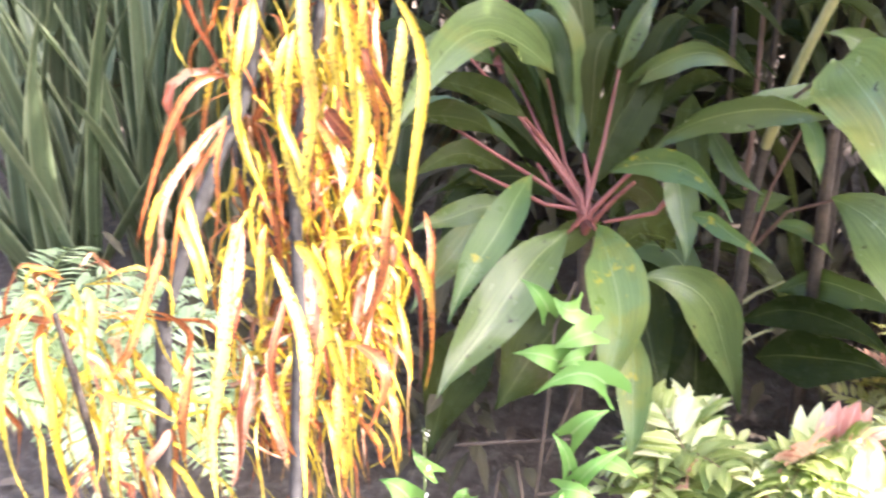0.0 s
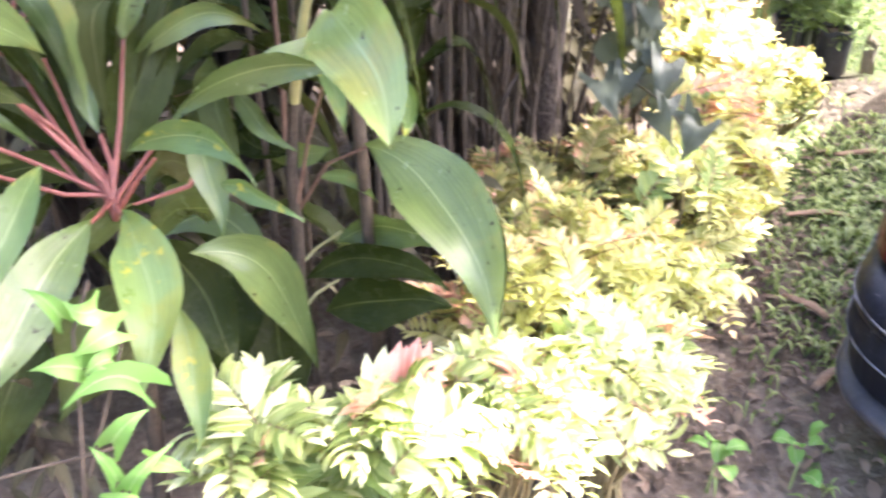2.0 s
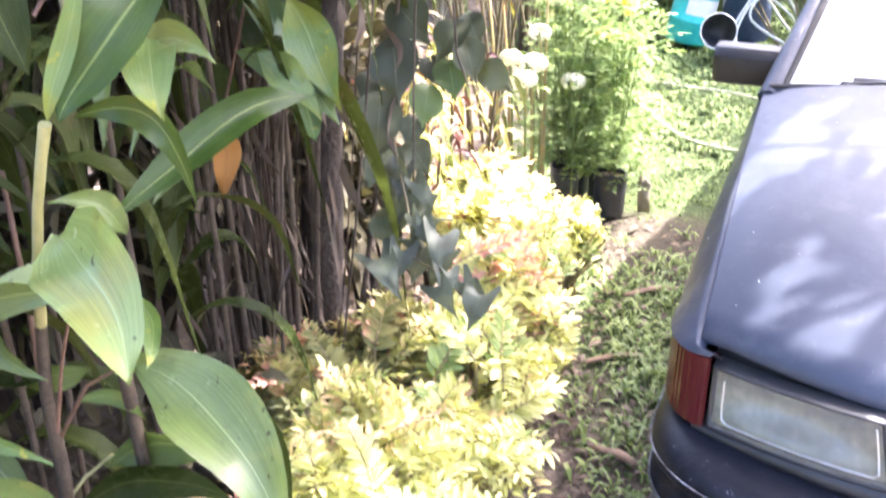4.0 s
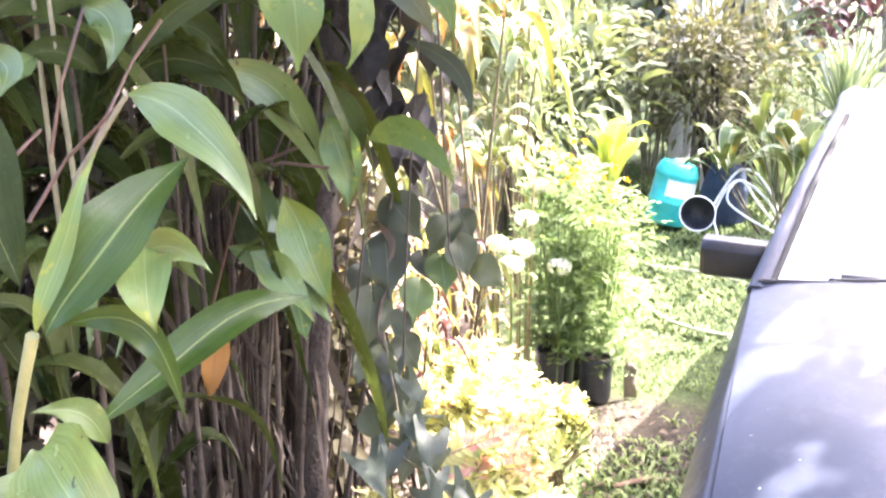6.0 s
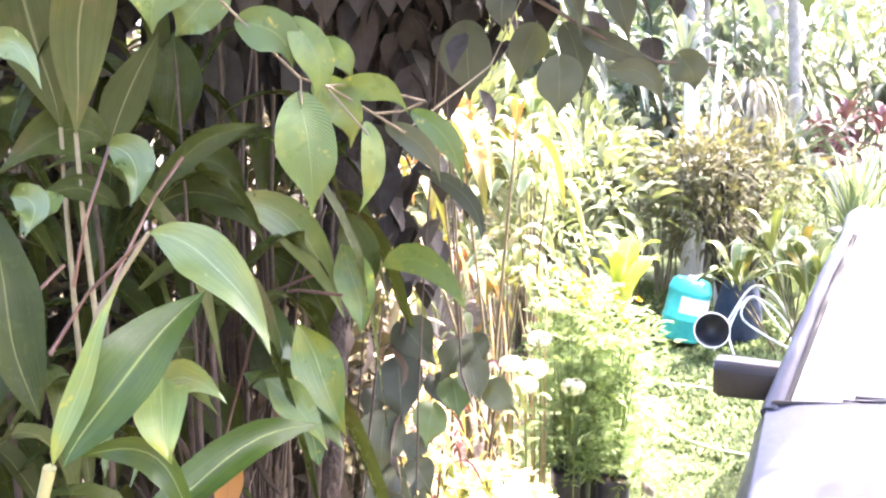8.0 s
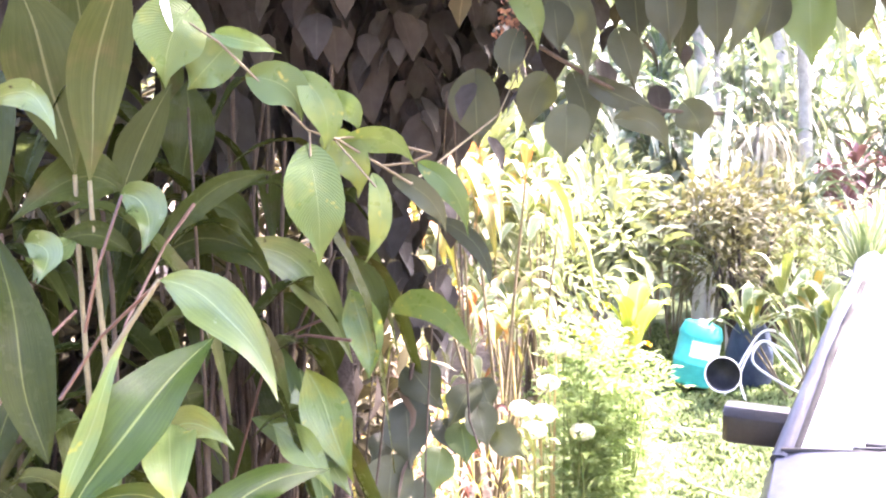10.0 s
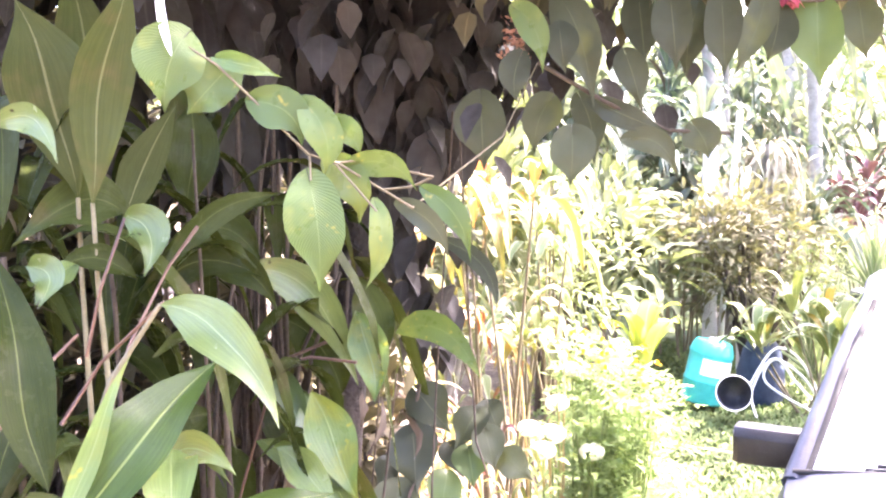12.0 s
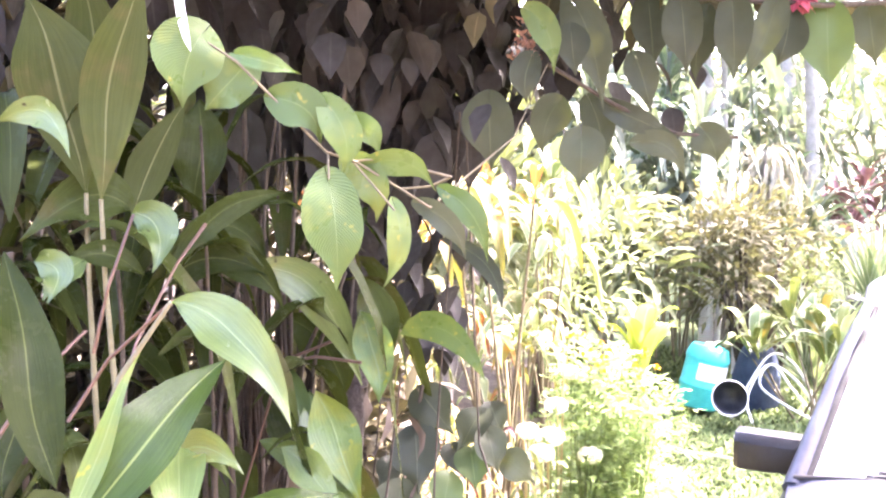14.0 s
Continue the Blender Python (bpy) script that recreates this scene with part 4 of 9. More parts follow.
shrub((1.36, 2.34, 0), 0.20, 0.52, 131, "hedge shrub behind the lime hedge, its shade put in as olive-brown leaves", rose=0.16, green=1.0, singles=0, twigs=55, shaded=True)
shrub((1.64, 2.38, 0), 0.18, 0.54, 132, "hedge shrub behind the lime hedge, its shade put in as olive-brown leaves", rose=0.14, green=1.0, singles=0, twigs=55, shaded=True)


def far_clump(name, at, radius, height, count, leaf, width, material, label, category, seed, stems=6, stem_mat=None, low=0.0, up=0.3, group="", point=1.0):
    """A bush or crown of many leaves, uneven in outline, on a few stems."""
    r = random.Random(seed)
    at = V3(at)
    t = thing(name, at, label, category, group)
    st, fo = Geo(), Geo()
    hubs = []
    for i in range(max(stems, 3)):
        a = r.uniform(0, 6.28)
        e = at + V3(math.cos(a) * radius * r.uniform(0.2, 0.9), math.sin(a) * radius * r.uniform(0.2, 0.9), low + (height - low) * r.uniform(0.45, 0.95))
        hubs.append(e)
        st.tube(bez(at + V3(r.uniform(-.1, .1) * radius, r.uniform(-.1, .1) * radius, -0.03), at.lerp(e, 0.5) + Z * 0.1 * height, e, 4), [0.02 * height ** 0.5] * 2 + [0.012 * height ** 0.5] * 2 + [0.005], 5, False)
    for i in range(count):
        h = hubs[r.randrange(len(hubs))]
        o = V3(r.gauss(0, 0.36), r.gauss(0, 0.36), r.gauss(0, 0.28)) * radius
        p = h + o
        if p.z < low + 0.05:
            p.z = low + r.uniform(0.05, 0.5)
        d = (o.normalized() + V3(r.uniform(-.5, .5), r.uniform(-.5, .5), r.uniform(-.3, .4) + up)).normalized()
        ln = leaf * r.uniform(0.7, 1.3)
        tip = p + d * ln - Z * ln * 0.25
        fo.leaf(p, p.lerp(tip, 0.5) + Z * ln * 0.12, tip, width * r.uniform(0.7, 1.3), Z + V3(r.uniform(-.7, .7), r.uniform(-.7, .7), 0), fold=0.25, n=3, across=2, point=point)
    part("stem_tangle", st, stem_mat or M_CANE, t, kind="stuff")
    part("foliage", fo, material, t, kind="stuff")
    return t


# ---------------------------------------------------------------- ti plant on red stalks
ti_a = thing("ti_plant", (0.28, 1.95, 0), "ti plant with broad dark-green leaves on red stalks", "plant", "ti plants in the bed")
stalk(ti_a, M_CANE, bez((0.28, 1.95, -0.02), (0.31, 1.93, 0.4), (0.30, 1.90, 0.84)), [0.020, 0.019, 0.018, 0.017, 0.016, 0.015, 0.014], "stem", sides=8)
one_leaf(ti_a, M_TI, (0.227, 1.891, 1.145), (0.083, 1.747, 1.274), (-0.079, 1.505, 1.193), 0.097, (-0.09, -0.78, 0.52), belly=0.45, wave=0.084, n=13, across=6, wiggle=0.021, fold=0.4, point=1.2)
one_leaf(ti_a, M_TI_SHADED, (0.173, 1.922, 1.050), (0.070, 1.865, 1.136), (-0.024, 1.784, 1.181), 0.061, (0.08, -0.79, 0.56), wave=0.084, n=13, across=6, wiggle=0.021, fold=0.4, point=1.2)
one_leaf(ti_a, M_TI, (0.292, 1.949, 0.956), (0.287, 2.016, 1.090), (0.311, 2.048, 1.286), 0.055, (-0.12, -0.93, 0.35), wave=0.084, n=13, across=6, wiggle=0.021, fold=0.4, point=1.2)
one_leaf(ti_a, M_TI_SHADED, (0.258, 1.991, 0.924), (0.252, 2.096, 1.062), (0.235, 2.219, 1.268), 0.082, (-0.10, -0.93, 0.35), wave=0.084, n=13, across=6, wiggle=0.021, fold=0.4, point=1.2)
one_leaf(ti_a, M_TI_SHADED, (0.325, 1.935, 0.897), (0.392, 2.020, 1.033), (0.520, 2.153, 1.200), 0.119, (-0.01, -0.95, 0.31), wave=0.084, n=13, across=6, wiggle=0.021, fold=0.4, point=1.2)
one_leaf(ti_a, M_TI, (0.368, 2.020, 1.108), (0.398, 2.038, 1.183), (0.456, 2.078, 1.260), 0.055, (0.14, -0.98, 0.15), wave=0.084, n=13, across=6, wiggle=0.021, fold=0.4, point=1.2)
one_leaf(ti_a, M_TI, (0.420, 1.868, 0.996), (0.552, 1.802, 1.102), (0.713, 1.684, 1.124), 0.072, (-0.14, -0.95, -0.18), belly=0.5, wave=0.084, n=13, across=6, wiggle=0.021, fold=0.4, point=1.2)
one_leaf(ti_a, M_TI_PALE, (0.330, 1.836, 0.967), (0.446, 1.752, 1.016), (0.517, 1.638, 0.956), 0.063, (-0.34, -0.92, 0.07), wave=0.084, n=13, across=6, wiggle=0.021, fold=0.4, point=1.2)
one_leaf(ti_a, M_TI_PALE, (0.469, 1.755, 0.911), (0.526, 1.693, 0.913), (0.593, 1.612, 0.883), 0.035, (-0.39, -0.89, 0.19), wave=0.084, n=13, across=6, wiggle=0.021, fold=0.4, point=1.2)
one_leaf(ti_a, M_TI, (0.439, 1.840, 0.994), (0.464, 1.762, 0.921), (0.461, 1.707, 0.827), 0.061, (-0.21, -0.86, 0.47), wave=0.084, n=13, across=6, wiggle=0.021, fold=0.4, point=1.2)
one_leaf(ti_a, M_TI_SHADED, (0.530, 2.041, 1.046), (0.509, 1.919, 0.980), (0.537, 1.829, 0.889), 0.070, (-0.37, -0.84, 0.38), wave=0.084, n=13, across=6, wiggle=0.021, fold=0.4, point=1.2)
one_leaf(ti_a, M_TI, (0.571, 2.044, 0.975), (0.599, 1.974, 0.919), (0.657, 1.893, 0.878), 0.044, (-0.39, -0.86, 0.32), wave=0.084, n=13, across=6, wiggle=0.021, fold=0.4, point=1.2)
one_leaf(ti_a, M_TI_PALE, (0.301, 1.755, 0.885), (0.306, 1.549, 0.852), (0.260, 1.411, 0.749), 0.116, (-0.15, -0.83, 0.54), "pale yellow-green blotched leaf", belly=0.45, wave=0.084, n=13, across=6, wiggle=0.021, fold=0.4, point=1.2)
one_leaf(ti_a, M_TI, (0.242, 1.758, 0.880), (0.096, 1.595, 0.818), (-0.016, 1.439, 0.733), 0.114, (-0.03, -0.84, 0.54), belly=0.42, wave=0.084, n=13, across=6, wiggle=0.021, fold=0.4, point=1.2)
one_leaf(ti_a, M_TI_PALE, (0.181, 1.832, 0.968), (0.087, 1.688, 0.906), (0.007, 1.552, 0.810), 0.074, (-0.02, -0.86, 0.50), wave=0.084, n=13, across=6, wiggle=0.021, fold=0.4, point=1.2)
one_leaf(ti_a, M_TI, (0.147, 1.879, 0.874), (0.044, 1.838, 0.887), (-0.062, 1.781, 0.874), 0.059, (-0.04, -0.80, 0.60), wave=0.084, n=13, across=6, wiggle=0.021, fold=0.4, point=1.2)
one_leaf(ti_a, M_TI, (0.417, 1.872, 0.706), (0.571, 1.881, 0.606), (0.661, 1.869, 0.342), 0.119, (-0.11, -0.78, 0.61), belly=0.45, wave=0.084, n=13, across=6, wiggle=0.021, fold=0.4, point=1.2)
one_leaf(ti_a, M_TI_PALE, (0.359, 1.715, 0.703), (0.367, 1.608, 0.594), (0.340, 1.524, 0.497), 0.067, (-0.16, -0.77, 0.62), wave=0.084, n=13, across=6, wiggle=0.021, fold=0.4, point=1.2)
one_leaf(ti_a, M_TI_SHADED, (0.494, 1.798, 0.417), (0.470, 1.667, 0.316), (0.449, 1.495, 0.268), 0.091, (-0.19, -0.71, 0.68), wave=0.084, n=13, across=6, wiggle=0.021, fold=0.4, point=1.2)
one_leaf(ti_a, M_TI, (0.374, 2.042, 1.047), (0.502, 2.000, 1.143), (0.633, 1.987, 1.093), 0.058, (-0.17, -0.98, -0.09), wave=0.084, n=13, across=6, wiggle=0.021, fold=0.4, point=1.2)
one_leaf(ti_a, M_TI_SHADED, (0.557, 2.265, 1.109), (0.625, 2.169, 1.101), (0.669, 2.059, 1.063), 0.061, (-0.26, -0.91, 0.32), wave=0.084, n=13, across=6, wiggle=0.021, fold=0.4, point=1.2)
one_leaf(ti_a, M_TI_SHADED, (0.328, 1.888, 0.828), (0.234, 1.809, 0.824), (0.138, 1.721, 0.802), 0.062, (-0.15, -0.78, 0.60), wave=0.084, n=13, across=6, wiggle=0.021, fold=0.4, point=1.2)
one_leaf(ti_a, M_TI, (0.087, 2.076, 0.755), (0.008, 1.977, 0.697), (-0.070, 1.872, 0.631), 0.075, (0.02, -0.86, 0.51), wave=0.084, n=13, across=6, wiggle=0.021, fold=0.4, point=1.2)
one_leaf(ti_a, M_TI_SHADED, (0.304, 2.031, 0.564), (0.213, 1.933, 0.482), (0.108, 1.834, 0.395), 0.198, (-0.07, -0.81, 0.58), wave=0.084, n=13, across=6, wiggle=0.021, fold=0.4, point=1.2)
one_leaf(ti_a, M_TI_SHADED, (0.367, 1.984, 0.691), (0.440, 1.949, 0.543), (0.475, 1.815, 0.419), 0.146, (-0.17, -0.82, 0.55), wave=0.084, n=13, across=6, wiggle=0.021, fold=0.4, point=1.2)
one_leaf(ti_a, M_TI_SHADED, (0.515, 2.041, 0.720), (0.421, 2.030, 0.833), (0.351, 1.929, 0.792), 0.069, (-0.16, -0.88, 0.45), wave=0.084, n=13, across=6, wiggle=0.021, fold=0.4, point=1.2)
one_leaf(ti_a, M_TI_SHADED, (0.269, 2.139, 0.817), (0.166, 2.207, 0.916), (0.010, 2.173, 0.957), 0.095, (-0.04, -0.92, 0.39), wave=0.084, n=13, across=6, wiggle=0.021, fold=0.4, point=1.2)
one_leaf(ti_a, M_TI_SHADED, (0.253, 2.115, 0.772), (0.146, 2.151, 0.816), (-0.015, 2.086, 0.806), 0.074, (-0.03, -0.90, 0.44), wave=0.084, n=13, across=6, wiggle=0.021, fold=0.4, point=1.2)
one_leaf(ti_a, M_TI_SHADED, (0.114, 1.965, 0.996), (0.023, 1.912, 1.065), (-0.077, 1.837, 1.064), 0.059, (0.04, -0.76, 0.62), wave=0.084, n=13, across=6, wiggle=0.021, fold=0.4, point=1.2)
one_leaf(ti_a, M_TI_SHADED, (0.134, 1.942, 0.929), (0.037, 1.897, 0.981), (-0.059, 1.817, 0.974), 0.057, (-0.00, -0.73, 0.65), wave=0.084, n=13, across=6, wiggle=0.021, fold=0.4, point=1.2)
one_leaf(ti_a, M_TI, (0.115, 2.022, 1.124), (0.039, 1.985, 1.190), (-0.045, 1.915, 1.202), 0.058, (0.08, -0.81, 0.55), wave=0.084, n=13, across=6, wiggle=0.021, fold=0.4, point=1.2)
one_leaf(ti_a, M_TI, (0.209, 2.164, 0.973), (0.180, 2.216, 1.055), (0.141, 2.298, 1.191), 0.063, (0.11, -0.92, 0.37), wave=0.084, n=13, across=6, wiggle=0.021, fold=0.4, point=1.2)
one_leaf(ti_a, M_TI_SHADED, (0.514, 1.982, 0.708), (0.419, 1.897, 0.797), (0.323, 1.754, 0.787), 0.093, (-0.20, -0.72, 0.60), wave=0.084, n=13, across=6, wiggle=0.021, fold=0.4, point=1.2)
one_leaf(ti_a, M_TI_SHADED, (0.181, 2.296, 0.994), (0.263, 2.335, 1.074), (0.330, 2.405, 1.203), 0.073, (-0.10, -0.95, 0.30), wave=0.084, n=13, across=6, wiggle=0.021, fold=0.4, point=1.2)
one_leaf(ti_a, M_TI_SHADED, (0.094, 2.097, 0.445), (0.018, 1.955, 0.390), (-0.043, 1.792, 0.301), 0.149, (0.01, -0.80, 0.60), wave=0.084, n=13, across=6, wiggle=0.021, fold=0.4, point=1.2)
stalk(ti_a, M_RED_STEM, [(0.288, 1.849, 0.824), (0.284, 1.876, 0.890), (0.149, 1.964, 1.058), (0.065, 1.992, 1.153)], [0.0075, 0.0060, 0.0045, 0.0035], "petiole", sides=6)
stalk(ti_a, M_RED_STEM, [(0.288, 1.849, 0.824), (0.278, 1.902, 0.893), (0.223, 1.934, 0.980), (0.170, 1.922, 1.050)], [0.0075, 0.0060, 0.0045, 0.0035], "petiole", sides=6)
stalk(ti_a, M_RED_STEM, [(0.288, 1.849, 0.824), (0.279, 1.886, 0.866), (0.196, 1.903, 0.922), (0.023, 1.927, 1.036)], [0.0075, 0.0060, 0.0045, 0.0035], "petiole", sides=6)
stalk(ti_a, M_RED_STEM, [(0.288, 1.849, 0.824), (0.285, 1.882, 0.861), (0.210, 1.877, 0.880), (0.061, 1.907, 0.948)], [0.0075, 0.0060, 0.0045, 0.0035], "petiole", sides=6)
stalk(ti_a, M_RED_STEM, [(0.288, 1.849, 0.824), (0.303, 1.862, 0.868), (0.363, 1.870, 0.932), (0.427, 1.870, 1.001)], [0.0075, 0.0060, 0.0045, 0.0035], "petiole", sides=6)
stalk(ti_a, M_RED_STEM, [(0.288, 1.849, 0.824), (0.298, 1.831, 0.855), (0.337, 1.817, 0.916), (0.372, 1.795, 0.964)], [0.0075, 0.0060, 0.0045, 0.0035], "petiole", sides=6)
stalk(ti_a, M_RED_STEM, [(0.288, 1.849, 0.824), (0.300, 1.892, 0.881), (0.334, 1.947, 0.979), (0.369, 2.020, 1.108)], [0.0075, 0.0060, 0.0045, 0.0035], "petiole", sides=6)
stalk(ti_a, M_RED_STEM, [(0.288, 1.849, 0.824), (0.286, 1.888, 0.871), (0.261, 1.968, 0.924), (0.222, 2.004, 1.098)], [0.0075, 0.0060, 0.0045, 0.0035], "petiole", sides=6)
stalk(ti_a, M_RED_STEM, [(0.288, 1.849, 0.824), (0.289, 1.864, 0.871), (0.236, 1.952, 0.933), (0.141, 2.144, 1.126)], [0.0075, 0.0060, 0.0045, 0.0035], "petiole", sides=6)
stalk(ti_a, M_RED_STEM, [(0.288, 1.849, 0.824), (0.287, 1.900, 0.852), (0.243, 1.916, 0.873), (0.203, 1.974, 0.926)], [0.0075, 0.0060, 0.0045, 0.0035], "petiole", sides=6)
stalk(ti_a, M_RED_STEM, [(0.288, 1.849, 0.824), (0.302, 1.910, 0.911), (0.293, 1.940, 0.960)], [0.0070, 0.0050, 0.0035], "petiole", sides=6)
stalk(ti_a, M_RED_STEM, [(0.288, 1.849, 0.824), (0.288, 1.909, 0.887), (0.256, 1.973, 0.933)], [0.0070, 0.0050, 0.0035], "petiole", sides=6)
stalk(ti_a, M_RED_STEM, [(0.288, 1.849, 0.824), (0.287, 1.859, 0.861), (0.261, 1.805, 0.865), (0.242, 1.757, 0.878)], [0.0075, 0.0060, 0.0045, 0.0035], "petiole", sides=6)
stalk(ti_a, M_RED_STEM, [(0.288, 1.849, 0.824), (0.294, 1.852, 0.851), (0.295, 1.756, 0.885)], [0.0070, 0.0050, 0.0035], "petiole", sides=6)
stalk(ti_a, M_RED_STEM, [(0.479, 1.874, 0.916), (0.433, 1.867, 0.858), (0.326, 1.849, 0.850)], [0.0070, 0.0050, 0.0035], "petiole", sides=6)
# ---------------------------------------------------------------- tall ti plant beside it
ti_b = thing("ti_plant", (0.80, 1.95, 0), "tall ti plant with glossy green arching leaves", "plant", "ti plants in the bed")
stalk(ti_b, M_CANE, [(0.673, 2.059, 0.357), (0.676, 2.022, 0.585), (0.673, 2.023, 0.772), (0.684, 2.003, 0.937)], [0.017, 0.015, 0.013, 0.012], "stem", sides=8)
stalk(ti_b, M_PALE_STEM, [(0.684, 2.003, 0.937), (0.682, 1.911, 1.098), (0.681, 1.819, 1.235), (0.685, 1.752, 1.332), (0.695, 1.724, 1.400)], [0.012, 0.010, 0.009, 0.009, 0.010], "stem", sides=8)
stalk(ti_b, M_PINK_STEM, [(0.681, 2.096, 0.791), (0.691, 2.121, 0.926), (0.691, 2.139, 1.047), (0.697, 2.172, 1.193)], [0.007, 0.0065, 0.006, 0.0055], "stem", sides=8)
one_leaf(ti_b, M_TI, (0.679, 1.683, 1.235), (0.684, 1.509, 1.209), (0.670, 1.369, 1.126), 0.153, (-0.40, -0.85, 0.33), belly=0.33, point=0.85, wave=0.084, n=13, across=6, wiggle=0.021, fold=0.4)
one_leaf(ti_b, M_TI, (0.812, 1.927, 0.848), (0.911, 1.696, 0.796), (0.935, 1.523, 0.576), 0.165, (-0.27, -0.80, 0.54), belly=0.45, wave=0.084, n=13, across=6, wiggle=0.021, fold=0.4, point=1.2)
one_leaf(ti_b, M_TI_SHADED, (0.948, 1.861, 0.798), (0.973, 1.688, 0.710), (0.949, 1.547, 0.564), 0.095, (-0.36, -0.77, 0.53), wave=0.084, n=13, across=6, wiggle=0.021, fold=0.4, point=1.2)
one_leaf(ti_b, M_TI_PALE, (0.721, 1.958, 1.041), (0.733, 1.871, 1.002), (0.730, 1.797, 0.945), 0.038, (-0.26, -0.87, 0.41), wave=0.084, n=13, across=6, wiggle=0.021, fold=0.4, point=1.2)
one_leaf(ti_b, M_TI_PALE, (0.745, 1.558, 1.167), (0.743, 1.485, 1.134), (0.710, 1.428, 1.107), 0.034, (-0.44, -0.80, 0.40), wave=0.084, n=13, across=6, wiggle=0.021, fold=0.4, point=1.2)
one_leaf(ti_b, M_TI, (0.767, 2.029, 0.557), (0.885, 1.956, 0.617), (0.974, 1.794, 0.623), 0.089, (-0.36, -0.90, 0.08), wave=0.084, n=13, across=6, wiggle=0.021, fold=0.4, point=1.2)
one_leaf(ti_b, M_TI_SHADED, (0.691, 2.035, 0.474), (0.846, 1.945, 0.552), (0.957, 1.796, 0.520), 0.086, (-0.35, -0.89, 0.25), wave=0.084, n=13, across=6, wiggle=0.021, fold=0.4, point=1.2)
one_leaf(ti_b, M_TI_SHADED, (0.712, 1.962, 0.425), (0.841, 1.882, 0.481), (0.950, 1.780, 0.493), 0.130, (-0.31, -0.90, 0.28), wave=0.084, n=13, across=6, wiggle=0.021, fold=0.4, point=1.2)
one_leaf(ti_b, M_TI, (0.797, 1.905, 1.102), (0.642, 1.868, 1.089), (0.517, 1.885, 1.037), 0.054, (-0.29, -0.58, 0.76), wave=0.084, n=13, across=6, wiggle=0.021, fold=0.4, point=1.2)
one_leaf(ti_b, M_TI, (0.649, 2.200, 0.744), (0.714, 2.095, 0.765), (0.766, 2.012, 0.814), 0.062, (-0.22, -0.86, 0.45), wave=0.084, n=13, across=6, wiggle=0.021, fold=0.4, point=1.2)
one_leaf(ti_b, M_TI_PALE, (0.731, 2.036, 0.733), (0.798, 2.005, 0.729), (0.832, 1.914, 0.710), 0.034, (-0.26, -0.84, 0.48), wave=0.084, n=13, across=6, wiggle=0.021, fold=0.4, point=1.2)
one_leaf(ti_b, M_TI_SHADED, (0.593, 2.330, 0.809), (0.631, 2.190, 0.763), (0.693, 2.084, 0.780), 0.074, (-0.19, -0.88, 0.44), wave=0.084, n=13, across=6, wiggle=0.021, fold=0.4, point=1.2)
one_leaf(ti_b, M_TI_SHADED, (0.417, 2.312, 0.523), (0.545, 2.192, 0.543), (0.634, 2.033, 0.482), 0.099, (-0.14, -0.84, 0.52), wave=0.084, n=13, across=6, wiggle=0.021, fold=0.4, point=1.2)
one_leaf(ti_b, M_TI, (0.387, 2.193, 0.565), (0.558, 2.140, 0.594), (0.607, 1.999, 0.415), 0.086, (-0.15, -0.84, 0.52), wave=0.084, n=13, across=6, wiggle=0.021, fold=0.4, point=1.2)
one_leaf(ti_b, M_TI_SHADED, (0.573, 2.210, 0.516), (0.511, 2.126, 0.356), (0.487, 1.944, 0.261), 0.183, (-0.12, -0.81, 0.58), wave=0.084, n=13, across=6, wiggle=0.021, fold=0.4, point=1.2)
one_leaf(ti_b, M_TI_SHADED, (1.140, 2.360, 1.084), (1.078, 2.317, 0.984), (1.029, 2.240, 0.840), 0.067, (-0.34, -0.88, 0.34), wave=0.084, n=13, across=6, wiggle=0.021, fold=0.4, point=1.2)
one_leaf(ti_b, M_TI, (0.832, 1.874, 1.130), (0.782, 1.853, 1.205), (0.696, 1.820, 1.240), 0.054, (-0.11, -0.83, 0.50), wave=0.084, n=13, across=6, wiggle=0.021, fold=0.4, point=1.2)
one_leaf(ti_b, M_TI_SHADED, (0.631, 2.213, 0.369), (0.636, 2.114, 0.226), (0.607, 1.930, 0.128), 0.176, (-0.16, -0.78, 0.61), wave=0.084, n=13, across=6, wiggle=0.021, fold=0.4, point=1.2)
stalk(ti_b, M_PINK_STEM, [(0.672, 1.981, 0.710), (0.706, 1.995, 0.846), (0.740, 1.957, 0.999)], [0.005, 0.0038, 0.003], "petiole", sides=6)
stalk(ti_b, M_PINK_STEM, [(0.683, 2.016, 0.675), (0.740, 1.973, 0.797), (0.814, 1.925, 0.846)], [0.005, 0.0038, 0.003], "petiole", sides=6)
stalk(ti_b, M_PALE_STEM, [(0.668, 2.035, 0.506), (0.721, 2.042, 0.548), (0.783, 2.039, 0.582)], [0.005, 0.0038, 0.003], "petiole", sides=6)
stalk(ti_b, M_PALE_STEM, [(0.652, 1.980, 0.416), (0.701, 1.990, 0.460), (0.755, 1.986, 0.488)], [0.005, 0.0038, 0.003], "petiole", sides=6)
stalk(ti_b, M_PINK_STEM, [(0.687, 1.991, 1.016), (0.684, 1.819, 1.137), (0.686, 1.690, 1.230)], [0.005, 0.0038, 0.003], "petiole", sides=6)
# ---------------------------------------------------------------- upper shoots
ti_c = thing("ti_plant", (0.86, 2.02, 0), "tall ti plant with crowded upper leaves in shade", "plant", "ti plants in the bed")
stalk(ti_c, M_CANE, bez((0.86, 2.02, -0.02), (0.84, 2.0, 0.5), (0.80, 1.95, 1.0)), [0.018, 0.017, 0.016, 0.015, 0.014, 0.014, 0.013], "stem", sides=8)
